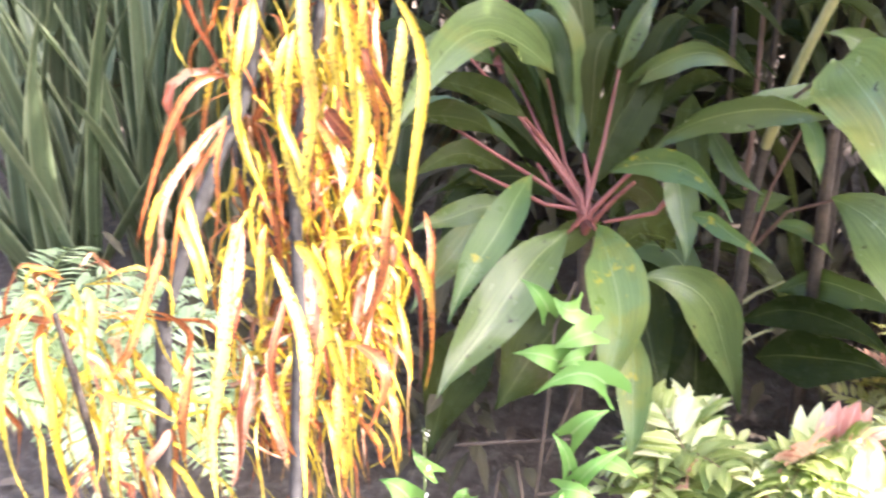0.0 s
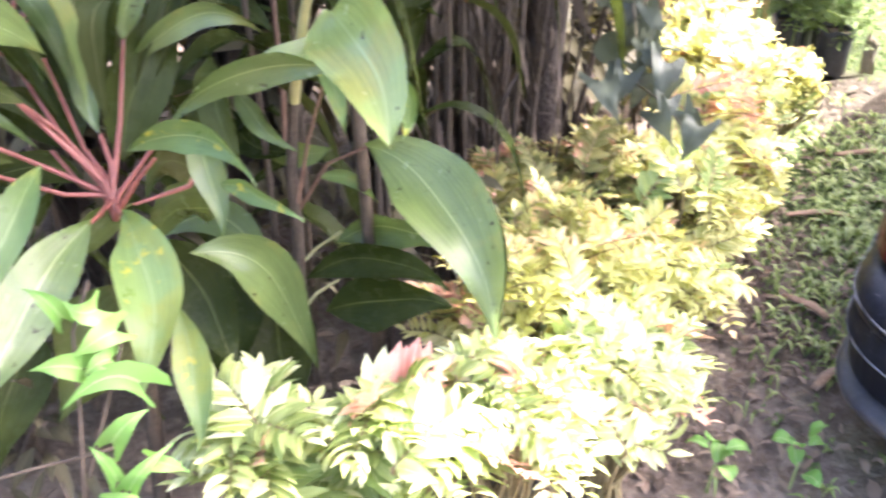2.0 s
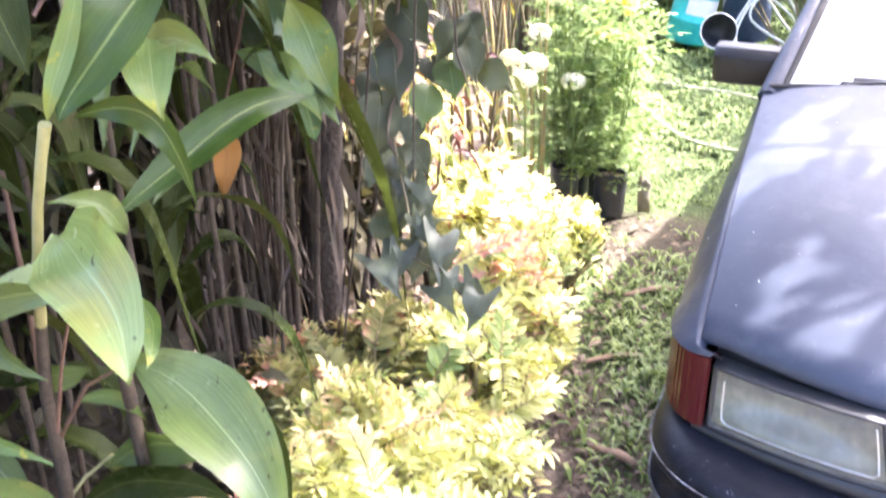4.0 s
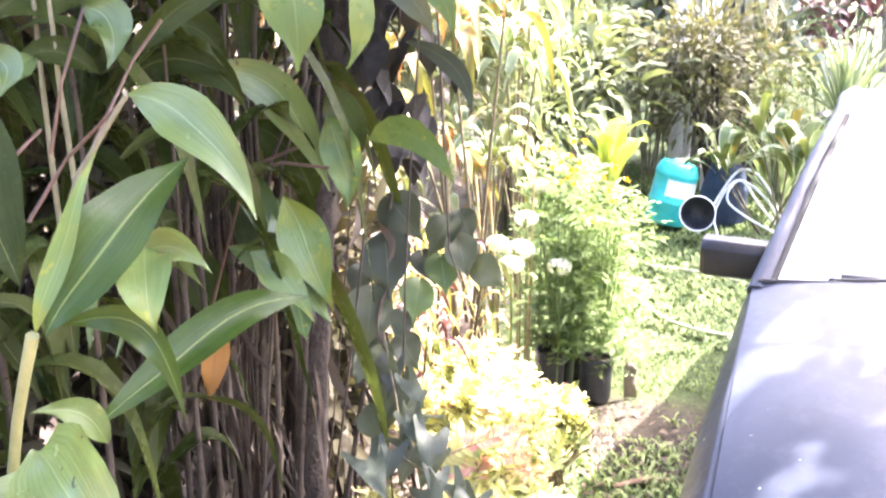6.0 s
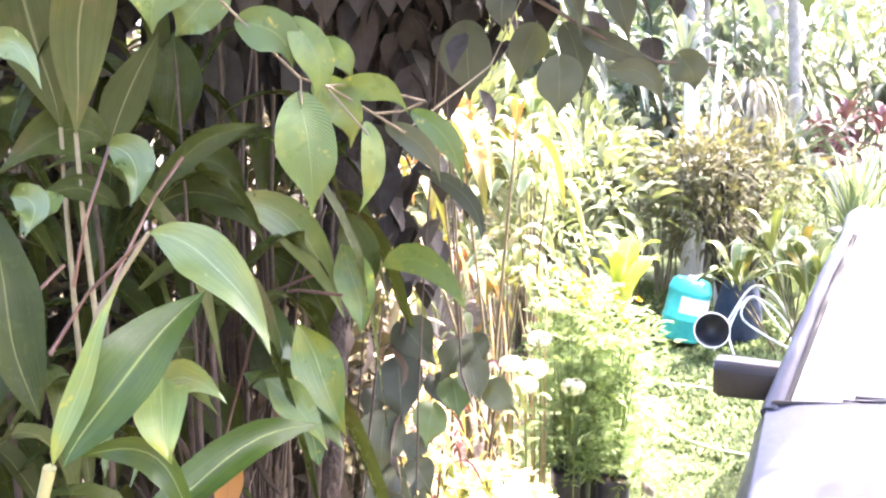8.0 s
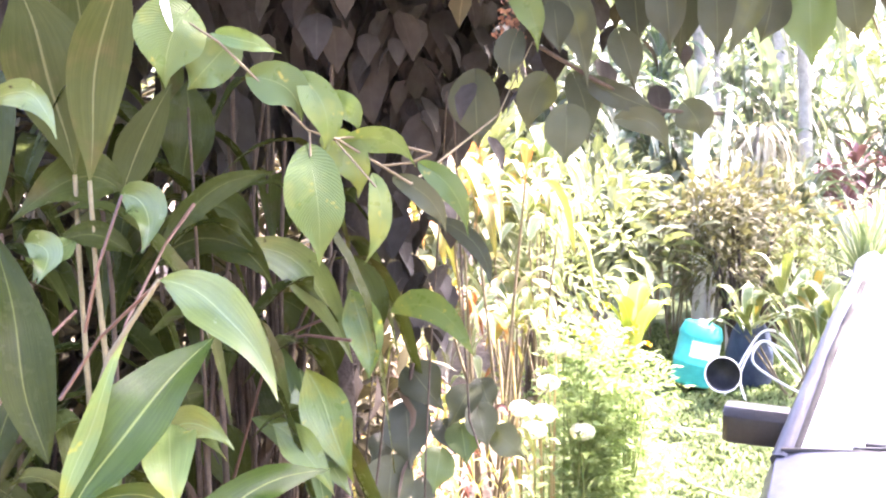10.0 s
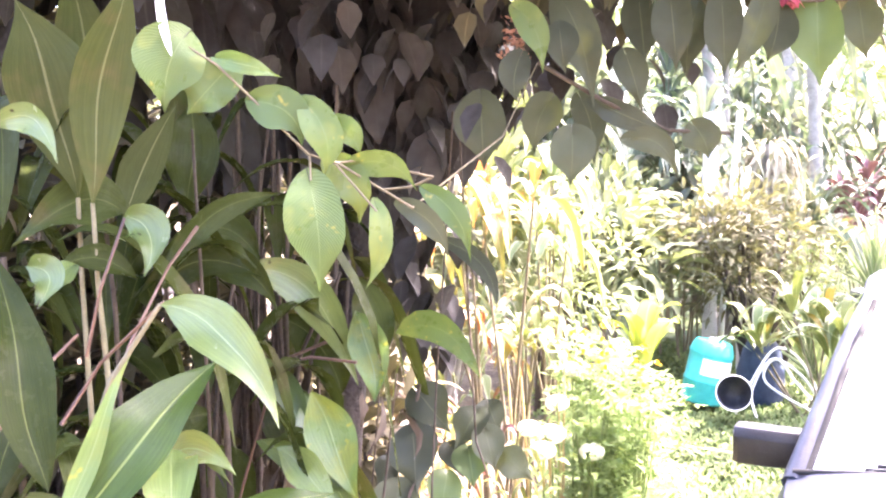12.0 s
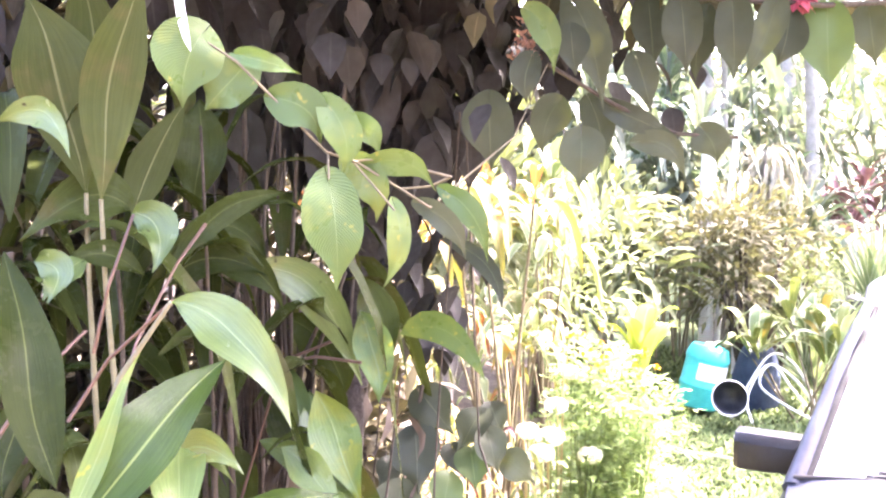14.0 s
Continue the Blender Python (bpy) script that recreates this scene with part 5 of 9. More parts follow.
one_leaf(ti_c, M_TI_SHADED, (0.685, 1.724, 1.476), (0.665, 1.787, 1.630), (0.656, 1.910, 1.809), 0.090, (-0.02, -0.97, 0.24), belly=0.5, wave=0.084, n=13, across=6, wiggle=0.021, fold=0.4, point=0.85)
one_leaf(ti_c, M_TI_PALE, (0.694, 1.702, 1.409), (0.740, 1.701, 1.539), (0.811, 1.719, 1.669), 0.034, (-0.26, -0.94, 0.21), "pale half-rolled young leaf", belly=0.4, wave=0.084, n=13, across=6, wiggle=0.021, fold=0.4, point=1.1)
one_leaf(ti_c, M_TI_DEEP, (0.706, 1.693, 1.407), (0.806, 1.714, 1.526), (0.963, 1.765, 1.632), 0.108, (-0.43, -0.81, 0.40), "deep green glossy leaf", belly=0.5, wave=0.084, n=13, across=6, wiggle=0.021, fold=0.4, point=0.85)
one_leaf(ti_c, M_TI, (0.840, 1.665, 1.748), (0.888, 1.511, 1.716), (0.923, 1.429, 1.603), 0.074, (-0.36, -0.92, 0.17), belly=0.42, wave=0.084, n=13, across=6, wiggle=0.021, fold=0.4, point=1.2)
one_leaf(ti_c, M_TI_PALE, (0.908, 1.809, 1.499), (0.859, 1.709, 1.460), (0.854, 1.646, 1.395), 0.089, (-0.30, -0.91, 0.29), "yellowing leaf with brown holes", wave=0.084, n=13, across=6, wiggle=0.021, fold=0.4, point=1.2)
one_leaf(ti_c, M_TI_DEEP, (0.800, 1.871, 1.154), (1.031, 1.915, 1.274), (1.283, 1.969, 1.293), 0.083, (-0.39, -0.79, 0.46), belly=0.5, wave=0.084, n=13, across=6, wiggle=0.021, fold=0.4, point=1.2)
one_leaf(ti_c, M_TI_DEEP, (0.759, 1.807, 1.378), (0.851, 1.695, 1.381), (0.899, 1.672, 1.232), 0.051, (-0.47, -0.87, 0.14), wave=0.084, n=13, across=6, wiggle=0.021, fold=0.4, point=1.2)
one_leaf(ti_c, M_TI, (1.376, 2.310, 1.420), (1.380, 2.211, 1.285), (1.398, 2.107, 1.173), 0.111, (-0.43, -0.86, 0.28), wave=0.084, n=13, across=6, wiggle=0.021, fold=0.4, point=1.2)
one_leaf(ti_c, M_TI, (1.273, 2.354, 1.310), (1.342, 2.234, 1.274), (1.408, 2.110, 1.212), 0.062, (-0.50, -0.85, 0.15), wave=0.084, n=13, across=6, wiggle=0.021, fold=0.4, point=1.2)
one_leaf(ti_c, M_TI_PALE, (1.387, 2.248, 1.210), (1.379, 2.217, 1.163), (1.372, 2.173, 1.118), 0.070, (-0.43, -0.85, 0.32), wave=0.084, n=13, across=6, wiggle=0.021, fold=0.4, point=1.2)
one_leaf(ti_c, M_TI, (1.237, 2.361, 1.707), (1.392, 2.314, 1.644), (1.523, 2.324, 1.414), 0.098, (-0.48, -0.87, 0.08), belly=0.45, wave=0.084, n=13, across=6, wiggle=0.021, fold=0.4, point=1.2)
one_leaf(ti_c, M_TI_SHADED, (1.557, 2.390, 1.663), (1.574, 2.331, 1.558), (1.567, 2.300, 1.454), 0.102, (-0.48, -0.86, 0.17), wave=0.084, n=13, across=6, wiggle=0.021, fold=0.4, point=1.2)
one_leaf(ti_c, M_VINE, (1.799, 2.424, 1.747), (1.868, 2.311, 1.690), (1.879, 2.251, 1.579), 0.051, (-0.58, -0.81, 0.10))
one_leaf(ti_c, M_TI_SHADED, (0.937, 2.166, 1.854), (0.850, 2.170, 1.878), (0.730, 2.172, 1.802), 0.102, (-0.30, -0.91, 0.28), wave=0.084, n=13, across=6, wiggle=0.021, fold=0.4, point=1.2)
one_leaf(ti_c, M_TI, (0.905, 2.064, 1.855), (0.933, 2.000, 1.828), (0.911, 1.972, 1.755), 0.076, (-0.30, -0.95, 0.06), wave=0.084, n=13, across=6, wiggle=0.021, fold=0.4, point=1.2)
one_leaf(ti_c, M_TI_SHADED, (1.004, 2.153, 1.740), (1.119, 2.162, 1.845), (1.253, 2.142, 1.888), 0.056, (-0.27, -0.96, -0.10), wave=0.084, n=13, across=6, wiggle=0.021, fold=0.4, point=1.2)
one_leaf(ti_c, M_TI_SHADED, (0.929, 2.080, 1.738), (0.852, 2.082, 1.780), (0.775, 2.068, 1.759), 0.051, (-0.20, -0.89, 0.40), wave=0.084, n=13, across=6, wiggle=0.021, fold=0.4, point=1.2)
one_leaf(ti_c, M_TI, (0.812, 2.046, 1.777), (0.758, 1.980, 1.758), (0.720, 1.947, 1.721), 0.052, (-0.35, -0.86, 0.25), wave=0.084, n=13, across=6, wiggle=0.021, fold=0.4, point=1.2)
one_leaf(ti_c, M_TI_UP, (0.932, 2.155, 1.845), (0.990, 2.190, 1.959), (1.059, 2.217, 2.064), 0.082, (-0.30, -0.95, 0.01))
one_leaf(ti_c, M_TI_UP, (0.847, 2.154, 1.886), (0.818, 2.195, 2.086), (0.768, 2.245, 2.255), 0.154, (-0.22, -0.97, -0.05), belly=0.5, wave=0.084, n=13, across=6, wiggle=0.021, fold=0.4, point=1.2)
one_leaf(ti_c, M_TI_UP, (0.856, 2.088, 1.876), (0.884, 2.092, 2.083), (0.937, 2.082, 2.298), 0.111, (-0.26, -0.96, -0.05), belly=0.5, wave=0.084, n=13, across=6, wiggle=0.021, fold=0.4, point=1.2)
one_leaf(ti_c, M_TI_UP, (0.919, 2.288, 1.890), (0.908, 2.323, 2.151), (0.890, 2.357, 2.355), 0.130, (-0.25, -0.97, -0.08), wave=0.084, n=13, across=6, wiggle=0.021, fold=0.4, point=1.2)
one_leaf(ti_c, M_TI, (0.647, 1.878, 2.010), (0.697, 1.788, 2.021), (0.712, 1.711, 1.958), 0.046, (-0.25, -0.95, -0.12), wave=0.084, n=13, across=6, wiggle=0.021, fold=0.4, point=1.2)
one_leaf(ti_c, M_TI_SHADED, (1.155, 2.395, 2.080), (1.149, 2.385, 1.956), (1.132, 2.383, 1.838), 0.119, (-0.34, -0.94, 0.01), wave=0.084, n=13, across=6, wiggle=0.021, fold=0.4, point=1.2)
one_leaf(ti_c, M_TI_SHADED, (1.056, 2.308, 1.791), (0.928, 2.271, 1.789), (0.805, 2.222, 1.712), 0.076, (-0.35, -0.85, 0.35), wave=0.084, n=13, across=6, wiggle=0.021, fold=0.4, point=1.2)
one_leaf(ti_c, M_TI_SHADED, (1.263, 2.288, 1.732), (1.172, 2.353, 1.795), (0.999, 2.330, 1.661), 0.092, (-0.38, -0.89, 0.24), wave=0.084, n=13, across=6, wiggle=0.021, fold=0.4, point=1.2)
one_leaf(ti_c, M_TI_SHADED, (1.083, 2.285, 1.743), (1.193, 2.213, 1.731), (1.248, 2.167, 1.636), 0.075, (-0.45, -0.89, -0.04), wave=0.084, n=13, across=6, wiggle=0.021, fold=0.4, point=1.2)
one_leaf(ti_c, M_TI_SHADED, (1.050, 2.300, 1.684), (1.113, 2.266, 1.743), (1.232, 2.186, 1.707), 0.087, (-0.34, -0.94, 0.10), wave=0.084, n=13, across=6, wiggle=0.021, fold=0.4, point=1.2)
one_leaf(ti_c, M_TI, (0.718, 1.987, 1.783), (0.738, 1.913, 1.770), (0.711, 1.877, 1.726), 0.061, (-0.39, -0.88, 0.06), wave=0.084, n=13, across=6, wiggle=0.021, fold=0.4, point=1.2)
one_leaf(ti_c, M_TI_SHADED, (0.758, 2.231, 1.518), (0.707, 2.193, 1.424), (0.684, 2.139, 1.336), 0.077, (-0.16, -0.95, 0.26), wave=0.084, n=13, across=6, wiggle=0.021, fold=0.4, point=1.2)
one_leaf(ti_c, M_TI_SHADED, (1.535, 2.435, 1.366), (1.503, 2.489, 1.490), (1.407, 2.573, 1.558), 0.132, (-0.44, -0.88, 0.17), wave=0.084, n=13, across=6, wiggle=0.021, fold=0.4, point=1.2)
one_leaf(ti_c, M_TI_SHADED, (1.352, 2.459, 1.453), (1.382, 2.405, 1.321), (1.420, 2.338, 1.163), 0.127, (-0.41, -0.88, 0.25), wave=0.084, n=13, across=6, wiggle=0.021, fold=0.4, point=1.2)
one_leaf(ti_c, M_TI_SHADED, (1.220, 2.503, 1.267), (1.256, 2.458, 1.188), (1.274, 2.412, 1.056), 0.113, (-0.35, -0.89, 0.29), wave=0.084, n=13, across=6, wiggle=0.021, fold=0.4, point=1.2)
one_leaf(ti_c, M_HEART, (1.638, 2.342, 1.524), (1.705, 2.237, 1.542), (1.740, 2.125, 1.441), 0.081, (-0.63, -0.77, -0.05))
one_leaf(ti_c, M_TI_SHADED, (1.159, 2.330, 1.394), (1.043, 2.286, 1.394), (0.922, 2.240, 1.373), 0.087, (-0.30, -0.92, 0.24), wave=0.084, n=13, across=6, wiggle=0.021, fold=0.4, point=1.2)
stalk(ti_c, M_PINK_STEM, [(0.807, 1.972, 1.622), (0.833, 1.967, 1.738), (0.889, 2.005, 1.856)], [0.0036, 0.0032, 0.0028], "stem", sides=6)
stalk(ti_c, M_PINK_STEM, [(0.622, 1.841, 1.524), (0.688, 1.868, 1.607), (0.784, 1.932, 1.669)], [0.0036, 0.0032, 0.0028], "stem", sides=6)
stalk(ti_c, M_PINK_STEM, [(0.741, 1.885, 1.532), (0.814, 1.908, 1.622), (0.859, 1.713, 1.743)], [0.0036, 0.0032, 0.0028], "stem", sides=6)
stalk(ti_c, M_PINK_STEM, [(0.816, 1.895, 1.518), (0.869, 1.934, 1.641), (0.966, 2.005, 1.765), (1.048, 2.079, 1.829)], [0.0036, 0.0032, 0.0028, 0.004], "stem", sides=6)
stalk(ti_c, M_CREAM_STEM, [(0.856, 2.088, 1.880), (0.862, 2.091, 1.722), (0.885, 2.126, 1.522), (0.898, 2.167, 1.218)], [0.004, 0.005, 0.006, 0.007], "stem", sides=6)
stalk(ti_c, M_CREAM_STEM, [(0.847, 2.155, 1.888), (0.850, 2.157, 1.715), (0.863, 2.186, 1.513), (0.887, 2.232, 1.200)], [0.004, 0.005, 0.006, 0.007], "stem", sides=6)
stalk(ti_c, M_CANE, [(0.924, 2.285, 1.896), (0.935, 2.251, 1.653), (0.944, 2.253, 1.181)], [0.004, 0.005, 0.006], "stem", sides=6)
stalk(ti_c, M_CANE, [(1.354, 2.491, 1.940), (1.334, 2.474, 1.670), (1.307, 2.423, 1.050)], [0.004, 0.005, 0.006], "stem", sides=6)
stalk(ti_c, M_CANE, [(1.425, 2.580, 2.078), (1.365, 2.580, 1.728), (1.310, 2.537, 1.013)], [0.004, 0.005, 0.006], "stem", sides=6)
stalk(ti_c, M_CANE, [(1.442, 2.286, 1.676), (1.409, 2.405, 1.481), (1.341, 2.401, 1.050)], [0.004, 0.005, 0.006], "stem", sides=6)
stalk(ti_c, M_CANE, [(1.502, 2.367, 1.683), (1.454, 2.435, 1.471), (1.416, 2.468, 1.013)], [0.004, 0.005, 0.006], "stem", sides=6)
stalk(ti_c, M_CANE, [(1.237, 2.361, 1.707), (1.198, 2.368, 1.537), (1.171, 2.395, 1.088)], [0.004, 0.005, 0.006], "stem", sides=6)
stalk(ti_c, M_CREAM_STEM, [(0.840, 1.665, 1.748), (0.787, 1.746, 1.627), (0.736, 1.762, 1.472)], [0.004, 0.005, 0.006], "stem", sides=6)
stalk(ti_c, M_PINK_STEM, [(1.248, 2.412, 1.148), (1.343, 2.387, 1.478), (1.480, 2.306, 1.544)], 0.004, "petiole", sides=6)
stalk(ti_c, M_PINK_STEM, [(1.365, 2.373, 1.478), (1.411, 2.345, 1.491), (1.476, 2.243, 1.488)], 0.004, "petiole", sides=6)
one_leaf(ti_c, M_TI_PALE, (1.342, 2.205, 1.447), (1.378, 2.170, 1.335), (1.395, 2.086, 1.209), 0.109, (-0.44, -0.86, 0.27), wave=0.084, n=13, across=6, wiggle=0.021, fold=0.4, point=1.2)
one_leaf(ti_c, M_TI, (1.233, 2.146, 1.351), (1.281, 2.085, 1.298), (1.290, 1.976, 1.232), 0.074, (-0.41, -0.86, 0.30), wave=0.084, n=13, across=6, wiggle=0.021, fold=0.4, point=1.2)
one_leaf(ti_c, M_TI, (1.291, 2.364, 1.502), (1.340, 2.321, 1.398), (1.340, 2.249, 1.283), 0.081, (-0.40, -0.88, 0.24), wave=0.084, n=13, across=6, wiggle=0.021, fold=0.4, point=1.2)
one_leaf(ti_c, M_TI_PALE, (1.505, 2.296, 1.597), (1.513, 2.244, 1.497), (1.506, 2.214, 1.397), 0.095, (-0.48, -0.86, 0.20), wave=0.084, n=13, across=6, wiggle=0.021, fold=0.4, point=1.2)
one_leaf(ti_c, M_TI, (0.877, 1.790, 1.467), (0.925, 1.762, 1.494), (0.969, 1.706, 1.455), 0.057, (-0.32, -0.91, 0.27), wave=0.084, n=13, across=6, wiggle=0.021, fold=0.4, point=1.2)
# ---------------------------------------------------------------- climber with heart-shaped leaves
climber = thing("climber", (1.72, 2.95, 0), "climbing vine with heart-shaped leaves over a dark trunk", "vine")
one_leaf(climber, M_HEART, (0.911, 1.295, 1.932), (0.911, 1.276, 1.872), (0.913, 1.279, 1.806), 0.073, (-0.44, -0.89, 0.08), heart=0.5, n=11, across=6, wave=0.03)
one_leaf(climber, M_HEART, (0.951, 1.319, 1.958), (0.971, 1.291, 1.927), (0.976, 1.295, 1.885), 0.049, (-0.48, -0.88, 0.04), heart=0.5, n=11, across=6)
one_leaf(climber, M_HEART, (0.982, 1.257, 1.902), (0.978, 1.243, 1.857), (0.964, 1.258, 1.807), 0.030, (-0.49, -0.86, 0.10), heart=0.5, n=11, across=6)
one_leaf(climber, M_HEART, (0.794, 1.401, 2.110), (0.773, 1.398, 2.072), (0.771, 1.406, 2.022), 0.087, (-0.32, -0.95, -0.07), heart=0.5, n=11, across=6, wave=0.03)
one_leaf(climber, M_HEART, (0.846, 1.388, 2.077), (0.816, 1.392, 2.045), (0.800, 1.411, 2.020), 0.064, (-0.35, -0.94, -0.05), heart=0.5, n=11, across=6, wave=0.08)
one_leaf(climber, M_TI_PALE, (0.838, 1.382, 2.087), (0.863, 1.353, 2.077), (0.896, 1.342, 2.065), 0.026, (-0.39, -0.92, -0.07), heart=0.5, n=11, wave=0.15, across=6, wiggle=0.014, fold=0.4, point=1.2)
one_leaf(climber, M_HEART, (0.870, 1.356, 2.036), (0.899, 1.323, 2.018), (0.913, 1.322, 1.979), 0.054, (-0.42, -0.91, -0.03), heart=0.5, n=11, across=6)
one_leaf(climber, M_HEART, (0.918, 1.312, 2.029), (0.930, 1.288, 1.987), (0.928, 1.296, 1.941), 0.045, (-0.45, -0.89, -0.01), heart=0.5, n=11, across=6)
one_leaf(climber, M_HEART, (0.949, 1.314, 2.011), (0.965, 1.290, 1.993), (0.977, 1.291, 1.965), 0.032, (-0.47, -0.88, -0.01), heart=0.5, n=11, across=6)
one_leaf(climber, M_HEART, (0.970, 1.295, 1.958), (1.003, 1.262, 1.958), (1.034, 1.250, 1.926), 0.035, (-0.59, -0.75, -0.30), heart=0.5, n=11, across=6)
one_leaf(climber, M_VINE, (1.036, 1.283, 1.905), (1.060, 1.252, 1.880), (1.078, 1.248, 1.839), 0.033, (-0.65, -0.76, -0.04), heart=0.5, n=11, across=6)
one_leaf(climber, M_HEART, (1.076, 1.282, 1.920), (1.097, 1.253, 1.886), (1.113, 1.249, 1.833), 0.033, (-0.56, -0.83, 0.07), heart=0.5, n=11, across=6)
stalk(climber, M_TWIG, [(0.789, 1.404, 2.109), (0.828, 1.376, 2.079), (0.866, 1.359, 2.038), (0.915, 1.308, 1.971), (0.949, 1.297, 1.960), (1.003, 1.282, 1.927), (1.038, 1.269, 1.904)], [0.0017, 0.0017, 0.0017, 0.0017, 0.0017, 0.0017, 0.0017], "twig", sides=6)
stalk(climber, M_TWIG, [(0.916, 1.307, 1.969), (0.911, 1.295, 1.940)], [0.0014, 0.0014], "twig", sides=6)
stalk(climber, M_TWIG, [(0.946, 1.299, 1.960), (0.981, 1.258, 1.902)], [0.0014, 0.0014], "twig", sides=6)
stalk(climber, M_TWIG, [(0.942, 1.301, 1.960), (0.979, 1.290, 1.964), (1.057, 1.249, 1.942)], [0.0017, 0.0017, 0.0017], "twig", sides=6)
stalk(climber, M_TWIG, [(1.003, 1.282, 1.927), (1.038, 1.272, 1.930), (1.060, 1.259, 1.941)], [0.0017, 0.0017, 0.0017], "twig", sides=6)
stalk(climber, M_TWIG, [(1.038, 1.269, 1.904), (1.178, 1.409, 1.930), (1.548, 1.775, 2.000), (1.799, 1.990, 2.164)], [0.0017, 0.0017, 0.0017, 0.0017], "twig", sides=6)
one_leaf(climber, M_WHITE_ONE, (0.774, 1.423, 2.192), (0.771, 1.406, 2.136), (0.775, 1.387, 2.089), 0.011, (-0.31, -0.94, -0.12), "bleached dry sliver", point=0.5)
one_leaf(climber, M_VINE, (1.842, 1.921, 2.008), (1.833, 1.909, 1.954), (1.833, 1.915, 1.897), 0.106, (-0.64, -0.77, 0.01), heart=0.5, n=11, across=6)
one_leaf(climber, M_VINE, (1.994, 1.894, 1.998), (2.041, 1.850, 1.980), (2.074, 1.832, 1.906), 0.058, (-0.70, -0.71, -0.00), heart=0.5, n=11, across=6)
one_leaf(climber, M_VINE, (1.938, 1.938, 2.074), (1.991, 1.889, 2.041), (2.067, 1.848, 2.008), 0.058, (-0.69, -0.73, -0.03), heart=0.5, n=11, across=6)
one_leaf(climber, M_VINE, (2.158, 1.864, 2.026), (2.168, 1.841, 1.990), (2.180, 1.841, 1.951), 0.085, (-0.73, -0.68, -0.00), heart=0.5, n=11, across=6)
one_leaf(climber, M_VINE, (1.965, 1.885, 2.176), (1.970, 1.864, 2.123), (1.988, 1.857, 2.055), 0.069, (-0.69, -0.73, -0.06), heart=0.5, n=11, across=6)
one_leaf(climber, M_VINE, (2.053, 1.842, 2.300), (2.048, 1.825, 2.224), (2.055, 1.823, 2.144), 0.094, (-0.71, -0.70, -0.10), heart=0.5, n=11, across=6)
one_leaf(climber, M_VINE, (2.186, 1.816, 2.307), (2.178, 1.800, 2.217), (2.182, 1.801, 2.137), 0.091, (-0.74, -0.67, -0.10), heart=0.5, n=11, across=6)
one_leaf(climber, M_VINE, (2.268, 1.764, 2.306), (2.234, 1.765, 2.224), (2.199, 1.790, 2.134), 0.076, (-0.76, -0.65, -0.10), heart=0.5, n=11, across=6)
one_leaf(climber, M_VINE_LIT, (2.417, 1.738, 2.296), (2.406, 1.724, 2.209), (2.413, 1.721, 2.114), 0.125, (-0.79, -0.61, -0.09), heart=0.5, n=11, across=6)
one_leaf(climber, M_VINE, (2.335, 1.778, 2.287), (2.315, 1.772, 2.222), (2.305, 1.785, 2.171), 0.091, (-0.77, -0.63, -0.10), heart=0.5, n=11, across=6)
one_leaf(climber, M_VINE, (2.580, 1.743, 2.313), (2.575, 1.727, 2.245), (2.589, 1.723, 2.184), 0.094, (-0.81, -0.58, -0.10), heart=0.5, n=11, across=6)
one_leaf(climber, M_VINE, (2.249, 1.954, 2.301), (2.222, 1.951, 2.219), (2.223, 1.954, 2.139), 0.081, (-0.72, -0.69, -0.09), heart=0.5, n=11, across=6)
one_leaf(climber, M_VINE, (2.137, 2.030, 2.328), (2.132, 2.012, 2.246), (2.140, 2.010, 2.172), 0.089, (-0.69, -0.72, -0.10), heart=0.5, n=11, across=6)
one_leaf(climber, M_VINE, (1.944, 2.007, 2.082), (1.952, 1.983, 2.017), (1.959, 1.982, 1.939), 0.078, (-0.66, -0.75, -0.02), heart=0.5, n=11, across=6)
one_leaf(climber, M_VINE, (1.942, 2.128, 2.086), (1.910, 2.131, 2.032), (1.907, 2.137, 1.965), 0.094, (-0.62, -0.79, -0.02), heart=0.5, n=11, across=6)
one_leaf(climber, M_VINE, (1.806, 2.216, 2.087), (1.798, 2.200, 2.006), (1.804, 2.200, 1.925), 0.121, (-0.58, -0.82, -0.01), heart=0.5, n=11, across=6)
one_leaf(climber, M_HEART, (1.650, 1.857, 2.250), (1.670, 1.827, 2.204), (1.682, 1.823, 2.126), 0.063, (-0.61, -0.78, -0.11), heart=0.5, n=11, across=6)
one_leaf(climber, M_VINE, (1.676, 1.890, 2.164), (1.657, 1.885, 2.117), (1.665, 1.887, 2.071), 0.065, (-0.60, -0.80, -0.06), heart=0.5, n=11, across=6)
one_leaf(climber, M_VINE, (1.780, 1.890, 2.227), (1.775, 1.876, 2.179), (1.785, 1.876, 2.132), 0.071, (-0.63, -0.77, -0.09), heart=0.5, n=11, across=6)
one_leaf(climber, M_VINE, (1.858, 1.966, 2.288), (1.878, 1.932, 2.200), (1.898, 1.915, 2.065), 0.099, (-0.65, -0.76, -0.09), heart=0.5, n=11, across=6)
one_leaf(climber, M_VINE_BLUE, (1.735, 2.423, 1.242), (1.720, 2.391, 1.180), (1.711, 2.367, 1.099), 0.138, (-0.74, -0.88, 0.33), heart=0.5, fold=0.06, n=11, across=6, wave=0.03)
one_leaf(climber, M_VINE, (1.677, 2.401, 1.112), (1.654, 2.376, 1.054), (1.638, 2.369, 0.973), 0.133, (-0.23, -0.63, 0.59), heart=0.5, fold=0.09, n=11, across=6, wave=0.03)
